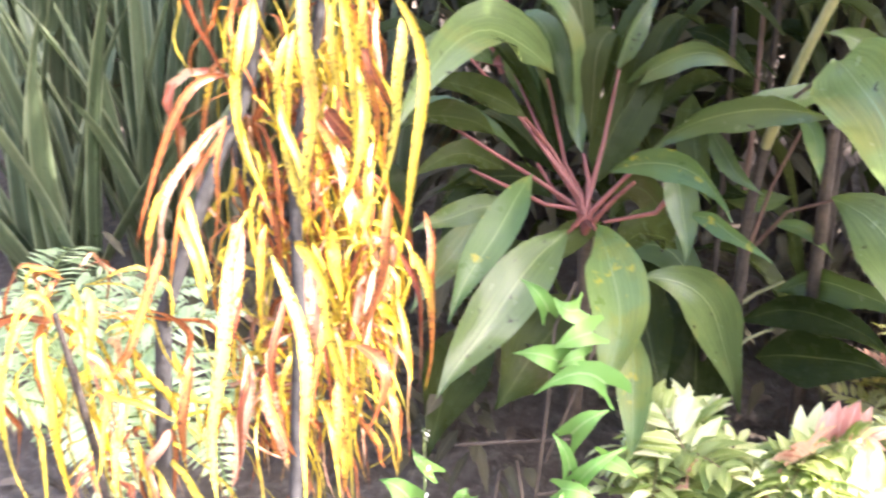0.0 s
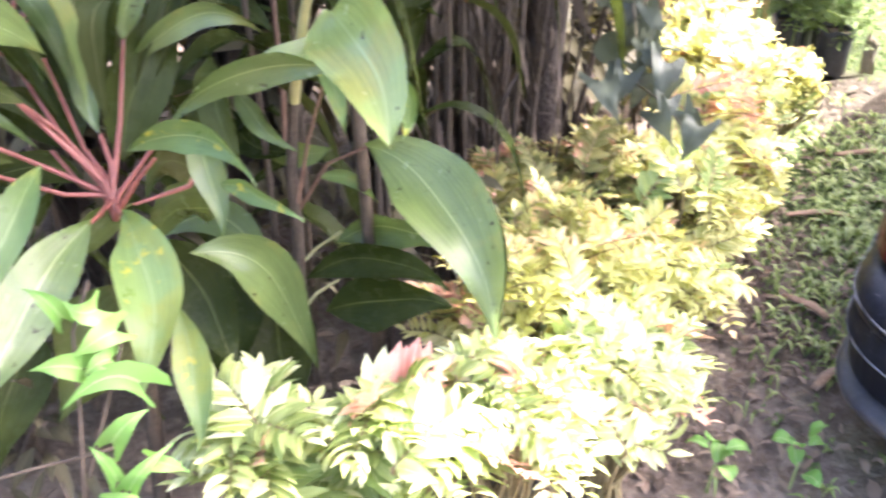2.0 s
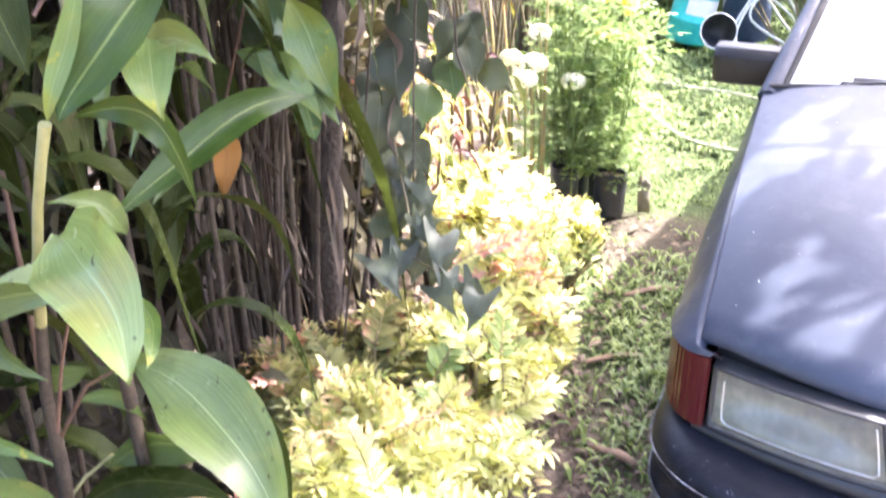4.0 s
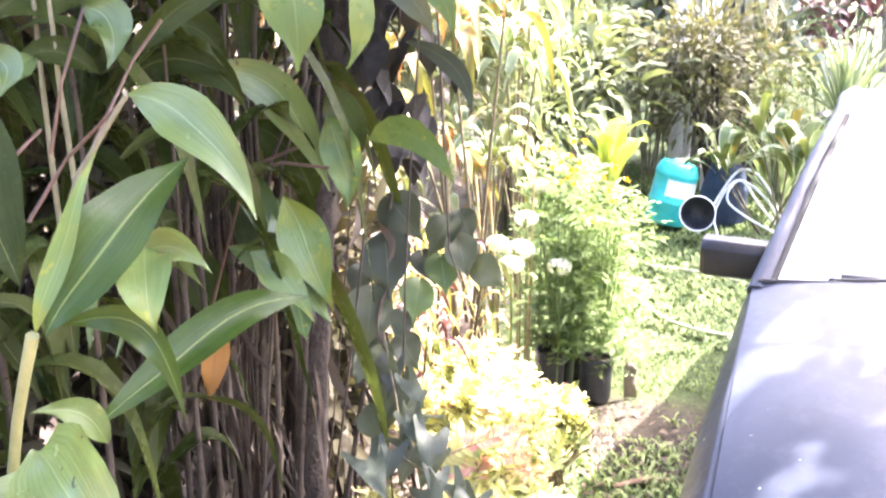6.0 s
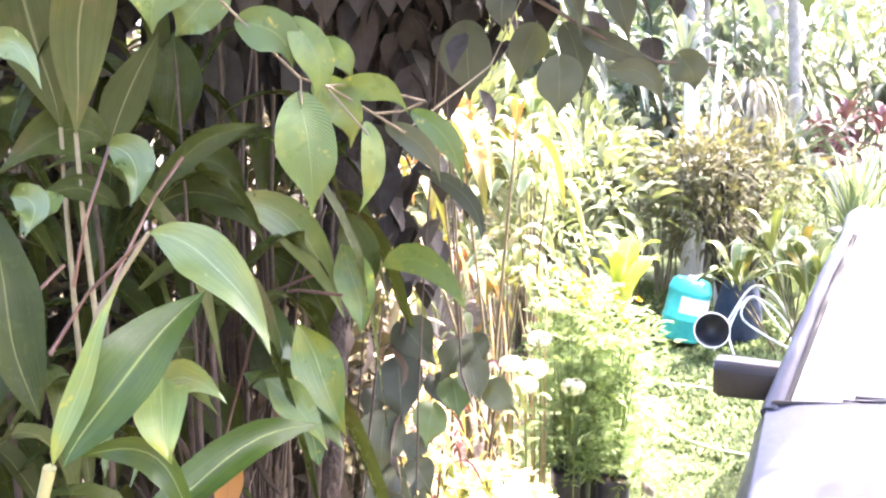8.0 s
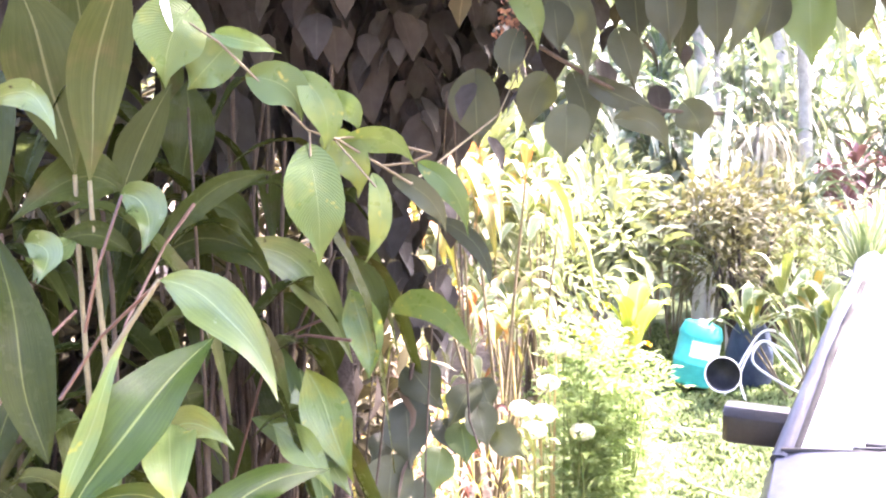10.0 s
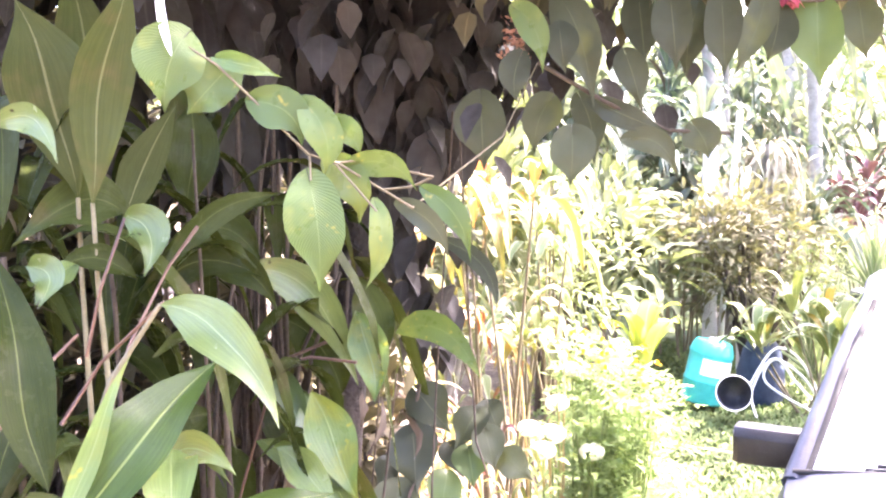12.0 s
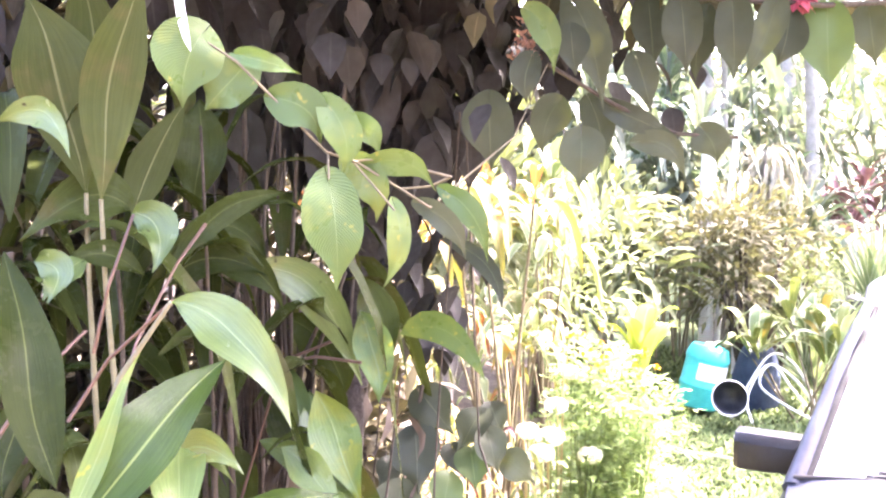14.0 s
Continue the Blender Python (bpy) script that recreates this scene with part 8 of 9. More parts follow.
def strap_plant(at, seed, count, length, width, label, mm, rise=(35, 88)):
    """A fan of sword leaves: nearly straight, folded along the middle, drawn out to a point."""
    r = random.Random(seed)
    t = thing("strap_plant", at, label, "plant", "strap-leaved plants")
    for i in range(count):
        a = i * 2.4 + r.uniform(-.4, .4)
        el = radians(rise[0] + (rise[1] - rise[0]) * math.sqrt((i + 0.5) / count))
        flat = V3(math.cos(a), math.sin(a), 0)
        d = flat * math.cos(el) + Z * math.sin(el)
        ln = length * r.uniform(0.65, 1.1)
        b = V3(at) + V3(r.gauss(0, 0.035), r.gauss(0, 0.035), 0)
        tip = b + d * ln + flat * ln * r.uniform(0.02, 0.12) - Z * ln * r.uniform(0.0, 0.06)
        face = Z * math.cos(el) - flat * math.sin(el) + V3(r.uniform(-.5, .5), r.uniform(-.5, .5), 0)
        one_leaf(t, mm, b, b + d * ln * 0.52, tip, width * r.uniform(0.75, 1.15), face, fold=0.5, wave=0.01, n=9, across=2, belly=0.36, point=0.55)
    return t


LAB_STRAP = "clump of grey-green sword leaves in the shade"
for k, (x, y, z, n, ln, wd, lo) in enumerate(((-1.02, 2.45, 0.30, 18, 1.00, 0.066, 50), (-0.80, 2.62, 0.25, 20, 1.10, 0.060, 62), (-0.72, 2.85, 0.2, 30, 1.35, 0.050, 66), (-1.20, 3.05, 0.2, 32, 1.45, 0.052, 62), (-0.38, 3.05, 0.1, 30, 1.40, 0.048, 66), (-1.50, 2.75, 0.2, 26, 1.30, 0.055, 55), (-0.98, 3.30, 0.1, 30, 1.60, 0.050, 68), (-0.55, 3.40, 0.1, 30, 1.65, 0.050, 68), (-1.45, 3.40, 0.1, 30, 1.65, 0.050, 66), (-0.18, 2.70, 0.1, 22, 1.20, 0.046, 66))):
    strap_plant((x, y, z), 51 + k, n, ln, wd, LAB_STRAP, M_STRAP, (lo, 89))


def fern(at, seed, fronds, length):
    t = thing("fern", at, "soft pale-green fern with feathery fronds", "fern", "ferns")
    r = random.Random(seed)
    for i in range(fronds):
        a = 6.28 * i / fronds + r.uniform(-.4, .4)
        d = V3(math.cos(a), math.sin(a), 0)
        ln = length * r.uniform(0.7, 1.1)
        pts = bez(V3(at), V3(at) + d * ln * 0.4 + Z * ln * 0.75, V3(at) + d * ln + Z * ln * r.uniform(0.15, 0.5), 14)
        g = Geo()
        for k in range(2, 15):
            u = k / 14
            p, q = pts[k], pts[k - 1]
            tan = (p - q).normalized()
            side = tan.cross(Z).normalized()
            w = 0.26 * ln * math.sin(math.pi * (u * 0.82 + 0.12))
            for s in (-1, 1):
                for off in (0.0, 0.5):
                    o = q.lerp(p, off)
                    tip = o + side * s * w + tan * w * r.uniform(0.2, 0.55) - Z * w * r.uniform(0.0, 0.4)
                    g.leaf(o, o.lerp(tip, 0.5) + Z * w * 0.06, tip, ln * r.uniform(0.035, 0.06), Z + tan * r.uniform(-0.2, 0.5), n=2, across=2)
        f = part("frond", g, M_FERN, t)
        g = Geo()
        g.tube(pts, 0.0025, 4, False)
        part("midrib", g, M_GREEN_STEM, f)


fern((-0.78, 1.92, 0.45), 61, 9, 0.34)
fern((-0.70, 1.66, 0.50), 62, 9, 0.34)
fern((-0.98, 2.1, 0.40), 63, 8, 0.34)
fern((-0.52, 1.75, 0.40), 64, 8, 0.30)


def croton_fill(t, stems, count, seed, zlo, zhi, spread, lab=""):
    """Crowded hanging leaves that fill the croton."""
    r = random.Random(seed)
    for i in range(count):
        a0, b0 = stems[r.randrange(len(stems))]
        u = r.random()
        p = V3(a0).lerp(V3(b0), u)
        a = r.uniform(0, 6.28)
        d = V3(math.cos(a), math.sin(a), 0)
        ln = r.uniform(0.10, 0.30)
        reach = r.uniform(0.02, spread * 1.3)
        b = p + d * 0.012
        m = p + d * reach * 0.85 - Z * (ln * 0.30 - 0.025)
        tp = p + d * reach * r.uniform(0.5, 1.2) - Z * ln + V3(r.uniform(-.03, .03), r.uniform(-.02, .04), r.uniform(0, .06))
        if tp.x > -0.045 or m.x > -0.045:
            continue
        q = r.random()
        mm = M_CROTON if q < 0.48 else (M_CROTON_RED if q < 0.82 else M_CROTON_PALE)
        one_leaf(t, mm, b, m, tp, r.uniform(0.004, 0.012), d + Z * 0.3 + V3(r.uniform(-.6, .6), r.uniform(-.6, .6), 0), fold=0.5, wave=0.04, n=13, across=2, point=0.75, twist=r.uniform(-5.0, 5.0), wiggle=r.uniform(0.01, 0.10))


croton_fill(croton_a, [((-0.24, 1.14, 1.15), (-0.20, 1.16, 1.62)), ((-0.15, 1.14, 1.10), (-0.12, 1.16, 1.66)), ((-0.12, 1.14, 1.05), (-0.10, 1.14, 1.62))], 230, 71, 1.0, 1.6, 0.085)
croton_fill(croton_a, [((-0.20, 1.10, 0.95), (-0.06, 1.10, 1.25)), ((-0.28, 1.10, 0.95), (-0.10, 1.12, 1.2))], 130, 73, 0.9, 1.3, 0.12)
croton_fill(croton_b, [((-0.36, 0.98, 1.0), (-0.40, 0.97, 1.28))], 60, 72, 0.9, 1.3, 0.10)


def blossom_spike(at, top):
    t = thing("blossom_spike", at, "thin stalk with tiny white blossoms", "flower")
    stalk(t, M_GREEN_STEM, [at, V3(at).lerp(V3(top), 0.5), top], [0.002, 0.002, 0.001], "stem")
    r = random.Random(5)
    g = Geo()
    for i in range(44):
        u = r.random()
        p = V3(at).lerp(V3(top), 0.55 + 0.45 * u) + V3(r.gauss(0, .006), r.gauss(0, .006), 0)
        d = V3(r.uniform(-1, 1), r.uniform(-1, 1), r.uniform(-.2, 1)).normalized()
        g.leaf(p, p + d * 0.005, p + d * 0.01, 0.007, d.orthogonal(), n=2, across=2)
    part("blossoms", g, M_WHITE_PETAL, t, kind="stuff")


blossom_spike((-0.05, 1.30, 0.0), (-0.035, 1.28, 0.80))


def dried_cluster(at):
    t = thing("seed_cluster", at, "dried reddish-brown flower cluster among the leaves", "flower")
    r = random.Random(8)
    g = Geo()
    for i in range(120):
        p = V3(at) + V3(r.gauss(0, 0.012), r.gauss(0, 0.012), r.gauss(0, 0.03))
        d = V3(r.uniform(-1, 1), r.uniform(-1, 1), r.uniform(-1, .4)).normalized()
        g.leaf(p, p + d * 0.008, p + d * 0.016, 0.008, d.orthogonal(), n=2, across=2, wave=0.2)
    part("husk_mass", g, M_HUSK, t, kind="stuff")
    stalk(t, M_CANE, [V3(at) + Z * 0.12, at, V3(at) - Z * 0.04], 0.002, "stalk")


M_HUSK = leaf_mat("dry_husk", (0.22, 0.10, 0.07), (0.45, 0.24, 0.17), (0.4, 0.2, 0.15), rough=0.8, joined=True)
dried_cluster((1.70, 1.94, 2.19))


def bloom(at):
    t = thing("red_bloom", at, "deep pink-red blossom hanging in the climber", "flower")
    r = random.Random(9)
    for i in range(7):
        a = 6.28 * i / 7
        d = V3(math.cos(a), math.sin(a), -0.5).normalized()
        one_leaf(t, M_BLOOM, at, V3(at) + d * 0.022 - Z * 0.004, V3(at) + d * 0.045 - Z * 0.018, 0.036, V3(math.cos(a), math.sin(a), 1.0), name="petal", n=4)


M_BLOOM = leaf_mat("bloom_petal", (0.40, 0.06, 0.10), (0.56, 0.12, 0.16), (0.56, 0.14, 0.18))
bloom((2.35, 1.77, 2.33))
bloom((2.42, 1.80, 2.34))

# ---------------------------------------------------------------- potted marigolds
M_POT = surface("grey_polybag", [(0.3, (0.026, 0.027, 0.034)), (0.7, (0.075, 0.077, 0.095))], 14, 0.38, 0.4, 25, spec=0.5)
M_POTSOIL = surface("pot_soil", [(0.3, (0.03, 0.022, 0.016)), (0.7, (0.09, 0.065, 0.05))], 40, 0.95, 0.8)


def poly_pot(at, r, h, label, seed):
    t = thing("nursery_pot", at, label, "plant pot", "nursery pots")
    rr = random.Random(seed)
    g = Geo()
    rows = []
    for k, (u, s) in enumerate(((0, 0.9), (0.03, 0.97), (0.3, 1.0), (0.7, 1.03), (0.95, 1.05), (1.0, 1.06), (1.0, 1.0), (0.9, 0.97))):
        rows.append([V3(at) + V3(math.cos(a) * r * s * (1 + 0.05 * math.sin(3 * a + seed + 4 * u)), math.sin(a) * r * s * (1 + 0.05 * math.cos(2 * a + seed)), u * h + 0.006 * math.sin(5 * a)) for a in (2 * math.pi * j / 20 for j in range(20))])
    g.grid(rows, closed=True)
    part("pot", g, M_POT, t)
    g = Geo()
    g.fan([V3(at) + V3(math.cos(a) * r * 0.99, math.sin(a) * r * 0.99, h * 0.9) for a in (2 * math.pi * j / 20 for j in range(20))])
    part("soil", g, M_POTSOIL, t)
    return t


def marigold(at, rad, h, count, flowers, seed, label):
    r = random.Random(seed)
    at = V3(at)
    t = thing("marigold", at, label, "flowering plant", "potted marigolds")
    fo = Geo()
    for i in range(9):
        a = r.uniform(0, 6.28)
        e = at + V3(math.cos(a) * rad * r.random(), math.sin(a) * rad * r.random(), h * r.uniform(0.7, 1.0))
        g = Geo()
        g.tube(bez(at, at.lerp(e, 0.5), e, 4), [0.006, 0.005, 0.004, 0.003, 0.002], 5)
        part("stem", g, M_GREEN_STEM, t)
    for i in range(count):
        z = r.random() ** 1.15
        a = r.uniform(0, 6.28)
        q = rad * math.sqrt(r.random()) * (0.55 + 0.6 * math.sin(math.pi * min(1, z * 0.85 + 0.1)))
        p = at + V3(math.cos(a) * q, math.sin(a) * q, 0.01 + z * h)
        d = (V3(math.cos(a), math.sin(a), r.uniform(-.3, .6)) + V3(r.uniform(-.5, .5), r.uniform(-.5, .5), 0)).normalized()
        side = d.cross(Z).normalized()
        ln = r.uniform(0.11, 0.18)
        for k in range(6):
            o = p + d * ln * (k / 6)
            for s in (-1, 1):
                tip = o + (side * s * r.uniform(0.4, 0.9) + d * r.uniform(0.3, 0.8) + Z * r.uniform(-0.5, 0.4)).normalized() * ln * r.uniform(0.22, 0.42)
                fo.leaf(o, o.lerp(tip, 0.5), tip, r.uniform(0.010, 0.020), Z + side * s * 0.3 + V3(r.uniform(-.5, .5), r.uniform(-.5, .5), 0), n=2, across=2)
    part("foliage", fo, M_FEATHER, t, kind="stuff")
    for i in range(flowers):
        a = r.uniform(0, 6.28)
        q = rad * 0.9 * math.sqrt(r.random())
        p = at + V3(math.cos(a) * q, math.sin(a) * q, h * r.uniform(0.9, 1.12))
        g = Geo()
        for k in range(22):
            el = r.uniform(0.0, 1.4)
            b = r.uniform(0, 6.28)
            d = V3(math.cos(b) * math.cos(el), math.sin(b) * math.cos(el), math.sin(el))
            g.leaf(p, p + d * 0.013 + Z * 0.004, p + d * 0.024, 0.014, Z + d, n=2, across=2)
        part("flower", g, M_PETAL, t)


for k, (x, y, r0, h0, ph, fl) in enumerate(((3.30, 3.55, 0.062, 0.27, 0.86, 9), (3.52, 3.48, 0.072, 0.21, 0.86, 9), (3.46, 3.70, 0.09, 0.24, 0.92, 10), (3.66, 3.74, 0.09, 0.20, 0.62, 7))):
    poly_pot((x, y, 0), r0, h0, "black plastic nursery pot with a marigold on the ground", k)
    marigold((x + 0.02, y, h0 * 0.9), 0.12, ph * 0.95, 210, fl, 400 + k, "feathery green marigold with yellow-orange blooms")
for k, (foot, top) in enumerate((((2.98, 3.56, 0), (3.00, 3.73, 1.07)), ((3.01, 3.53, 0), (3.04, 3.68, 1.00)), ((3.04, 3.50, 0), (3.09, 3.58, 0.74)), ((3.06, 3.48, 0), (3.12, 3.58, 0.82)), ((3.09, 3.46, 0), (3.16, 3.57, 0.86)), ((3.11, 3.47, 0), (3.20, 3.58, 1.04)))):
    t = thing("plant_stake", foot, "thin straw-coloured bamboo stake beside the pots", "stake", "bamboo stakes")
    g = Geo()
    g.tube(bez(foot, V3(foot).lerp(V3(top), 0.5) + V3(0.01 * math.sin(k * 2.0), 0, 0), top, 5), [0.0075, 0.007, 0.007, 0.0065, 0.006, 0.005], 6)
    part("rod", g, M_STAKE, t)
t = thing("broken_label", (3.64, 3.40, 0), "pale broken plastic strip leaning on a pot", "plastic strip")
g = Geo()
g.grid([[V3(3.64 + 0.05 * u, 3.41 - 0.03 * u + 0.01 * math.sin(3 * v), v * (0.20 - 0.06 * u)) for u in (0, 0.5, 1)] for v in (0, 0.5, 1)])
strip = part("strip", g, M_SAND, t)
strip.modifiers.new("solid", 'SOLIDIFY').thickness = 0.004
def white_head(at, foot, size, seed):
    """A rounded head of small white florets on a thin stem."""
    r = random.Random(seed)
    t = thing("white_flower", foot, "rounded white flower head on a thin green stem", "flower", "white flowers")
    stalk(t, M_GREEN_STEM, bez(foot, V3(foot).lerp(V3(at), 0.6) + V3(0.02, 0, 0), at, 5), 0.004, "stem")
    g = Geo()
    for i in range(90):
        d = V3(r.gauss(0, 1), r.gauss(0, 1), r.gauss(0.25, 0.8)).normalized()
        p = V3(at) + V3(d.x * size, d.y * size, d.z * size * 0.62)
        for k in range(4):
            side = (d.orthogonal().normalized() if k % 2 else d.cross(d.orthogonal()).normalized()) * (1 if k < 2 else -1)
            g.leaf(p, p + side * 0.007 + d * 0.003, p + side * 0.014, 0.012, d, n=2, across=2)
    part("blossom", g, M_WHITE_PETAL, t, kind="stuff")
    for k in range(5):
        a = r.uniform(0, 6.28)
        o = V3(foot).lerp(V3(at), 0.45 + 0.1 * k)
        d = V3(math.cos(a), math.sin(a), 0.3)
        one_leaf(t, S_STEMLEAF, o, o + d * 0.05 + Z * 0.01, o + d * 0.10 - Z * 0.02, 0.035, Z, n=5, across=2)


S_STEMLEAF = leaf_mat("stem_leaf", (0.16, 0.23, 0.07), (0.30, 0.38, 0.15), (0.32, 0.40, 0.18), through=0.35)
for k, (p, f, q) in enumerate((((3.07, 3.47, 0.92), (3.10, 3.50, 0), 0.045), ((3.00, 3.42, 0.81), (3.03, 3.45, 0), 0.055), ((3.22, 3.42, 0.70), (3.25, 3.45, 0), 0.050), ((2.93, 3.48, 0.83), (2.96, 3.51, 0), 0.045), ((2.93, 3.39, 0.76), (2.96, 3.42, 0), 0.050), ((3.30, 3.65, 1.00), (3.33, 3.68, 0), 0.040))):
    white_head(p, f, q, 640 + k)

# ---------------------------------------------------------------- border in the sun
M_TEAL = surface("teal_plastic", [(0.3, (0.02, 0.42, 0.41)), (0.7, (0.06, 0.60, 0.58))], 6, 0.4, 0.1)
M_WHITEP = surface("white_plastic", [(0.3, (0.62, 0.62, 0.60)), (0.7, (0.78, 0.78, 0.76))], 10, 0.4, 0.1)
M_HOSE = surface("pale_hose", [(0.3, (0.36, 0.37, 0.22)), (0.7, (0.50, 0.50, 0.34))], 10, 0.45, 0.05)
M_NAVY = surface("navy_cloth", [(0.3, (0.02, 0.03, 0.06)), (0.7, (0.05, 0.07, 0.12))], 12, 0.8, 0.4)


def lathe(prof, n=28):
    return [[V3(r * math.cos(a), r * math.sin(a), z) for a in (2 * math.pi * k / n for k in range(n))] for r, z in prof]


def barrel():
    t = thing("barrel", (0, 0, 0), "teal plastic drum standing in the border", "barrel")
    g = Geo()
    g.grid(lathe([(0.001, 0.0), (0.17, 0.0), (0.185, 0.02), (0.19, 0.15), (0.198, 0.16), (0.198, 0.18), (0.19, 0.19), (0.19, 0.36), (0.197, 0.37), (0.197, 0.39), (0.185, 0.42), (0.165, 0.46), (0.15, 0.47), (0.14, 0.46), (0.001, 0.46)]), closed=True)
    body = part("body", g, M_TEAL, t)
    g = Geo()
    g.grid(lathe([(0.045, 0.455), (0.05, 0.475), (0.05, 0.49), (0.04, 0.495), (0.001, 0.495)], 16), closed=True)
    part("cap", g, M_WHITEP, body, "white screw cap")
    g = Geo()
    g.grid([[V3(0.1935 * math.cos(a), 0.1935 * math.sin(a), z) for a in [3.2 + 0.16 * k for k in range(15)]] for z in (0.22, 0.28, 0.345)])
    part("label_band", g, M_WHITEP, body, "white sun-bleached label")
    t.matrix_world = pose(6.20, 5.60, 0.06, 9, 8, 20) @ Matrix.Diagonal((0.84, 0.84, 1.0, 1.0))


def tub():
    t = thing("tub", (0, 0, 0), "white-rimmed dark tub lying on its side", "tub")
    g = Geo()
    g.grid(lathe([(0.001, 0.0), (0.12, 0.0), (0.13, 0.01), (0.155, 0.27), (0.150, 0.27), (0.125, 0.02), (0.001, 0.02)]), closed=True)
    part("shell", g, M_POT, t)
    g = Geo()
    g.grid(lathe([(0.150, 0.270), (0.158, 0.270), (0.160, 0.277), (0.158, 0.284), (0.149, 0.284), (0.148, 0.275), (0.150, 0.270)]), closed=True)
    part("rim", g, M_WHITEP, t, "broad white rim")
    t.matrix_world = pose(6.12, 5.20, 0.225, 80, 0, -50) @ Matrix.Scale(0.80, 4)


barrel()
tub()


def hose(name, label, pts, r, material):
    t = thing(name, pts[0], label, "hose")
    g = Geo()
    fine = []
    for i in range(len(pts) - 1):
        p0, p1, p2, p3 = (V3(pts[max(i - 1, 0)]), V3(pts[i]), V3(pts[i + 1]), V3(pts[min(i + 2, len(pts) - 1)]))
        for k in range(6):
            u = k / 6
            fine.append(0.5 * ((2 * p1) + (p2 - p0) * u + (2 * p0 - 5 * p1 + 4 * p2 - p3) * u * u + (3 * p1 - p0 - 3 * p2 + p3) * u ** 3))
    fine.append(V3(pts[-1]))
    g.tube(fine, r, 8)
    part("pipe", g, material, t)


hose("garden_hose", "pale yellow-green hose lying across the lawn", [(5.04, 5.06, 0.02), (4.78, 4.50, 0.02), (4.61, 4.09, 0.02), (4.61, 3.83, 0.02), (4.72, 3.61, 0.02), (4.92, 3.43, 0.02)], 0.009, M_HOSE)
hose("garden_hose", "pale hose lying across the far lawn", [(5.28, 5.13, 0.02), (5.38, 4.81, 0.02), (5.51, 4.54, 0.02), (5.54, 4.25, 0.02), (5.62, 3.97, 0.02)], 0.008, M_HOSE)
hose("coiled_hose", "white looped hose beside the teal drum", [(6.25, 5.30, 0.02), (6.38, 5.22, 0.34), (6.55, 5.18, 0.50), (6.75, 5.12, 0.38), (6.85, 5.0, 0.06), (6.7, 4.9, 0.03), (6.45, 5.2, 0.25), (6.62, 5.25, 0.40), (6.8, 5.2, 0.2), (6.9, 5.05, 0.02), (6.62, 5.0, 0.30), (6.42, 5.12, 0.44), (6.30, 5.2, 0.20), (6.25, 5.1, 0.02)], 0.009, M_WHITEP)
t = thing("dark_bag", (6.75, 5.5, 0), "dark navy sack slumped behind the tub", "sack")
g = Geo()
g.grid([[V3(6.75, 5.5, 0) + V3(math.cos(a) * r0 * (1 + .12 * math.sin(3 * a + z * 9)), math.sin(a) * r0, z) for a in (2 * math.pi * k / 18 for k in range(18))] for r0, z in ((0.16, 0), (0.19, 0.08), (0.18, 0.25), (0.14, 0.42), (0.07, 0.54), (0.02, 0.56))], closed=True)
part("sack", g, M_NAVY, t)


def weathered_post(foot, top, radius, label):
    """A sun-bleached round pole with a worn, uneven outline."""
    t = thing("garden_post", foot, label, "post", "bleached posts")
    g = Geo()
    g.tube(bez(foot, V3(foot).lerp(V3(top), 0.5) + V3(0.01, 0.02, 0), top, 8), [radius * (1 + 0.08 * math.sin(k * 2.3)) for k in range(9)], 10)
    part("pole", g, M_BLEACHED_WOOD, t)
    g = Geo()
    g.tube([V3(top) - Z * 0.005, V3(top) + Z * 0.02], [radius * 1.12, radius * 0.8], 10)
    part("cap", g, M_BLEACHED_WOOD, t)


M_BLEACHED_WOOD = surface("bleached_wood", [(0.3, (0.46, 0.46, 0.45)), (0.7, (0.66, 0.66, 0.65))], 9, 0.75, 0.4)
weathered_post((7.22, 6.45, 0), (7.33, 6.60, 2.25), 0.066, "sun-bleached white post standing behind the border")
weathered_post((7.22, 6.36, 0), (7.54, 6.46, 2.27), 0.028, "thin bleached pole leaning beside the white post")
weathered_post((7.47, 6.32, 0), (7.50, 6.35, 1.78), 0.045, "short bleached post stump behind the border")


def shaggy_palm(at, h, seed):
    """A short palm whose dead fronds hang as a grey skirt round the stem."""
    r = random.Random(seed)
    t = thing("skirted_palm", at, "short palm with a shaggy grey skirt of dead fronds", "palm")
    stalk(t, M_GREY_BARK, [at, V3(at) + Z * h * 0.5, V3(at) + Z * h], [0.10, 0.085, 0.08], "trunk", sides=10)
    g = Geo()
    for i in range(260):
        a = r.uniform(0, 6.28)
        d = V3(math.cos(a), math.sin(a), 0)
        p = V3(at) + Z * h * r.uniform(0.78, 1.03) + d * 0.07
        ln = r.uniform(0.25, 0.52)
        q = p + d * ln * r.uniform(0.35, 0.6) - Z * ln * r.uniform(0.0, 0.4)
        e = q + d * ln * 0.15 - Z * ln * r.uniform(0.4, 0.7)
        g.leaf(p, q, e, r.uniform(0.02, 0.045), Z + d, n=4, across=2, wave=0.1)
    part("dead_fronds", g, M_SKIRT, t, kind="stuff")


M_SKIRT = leaf_mat("grey_frond", (0.17, 0.155, 0.11), (0.42, 0.40, 0.32), (0.42, 0.40, 0.33), rough=0.7, through=0.3, joined=True)
shaggy_palm((8.30, 6.75, 0), 2.0, 51)


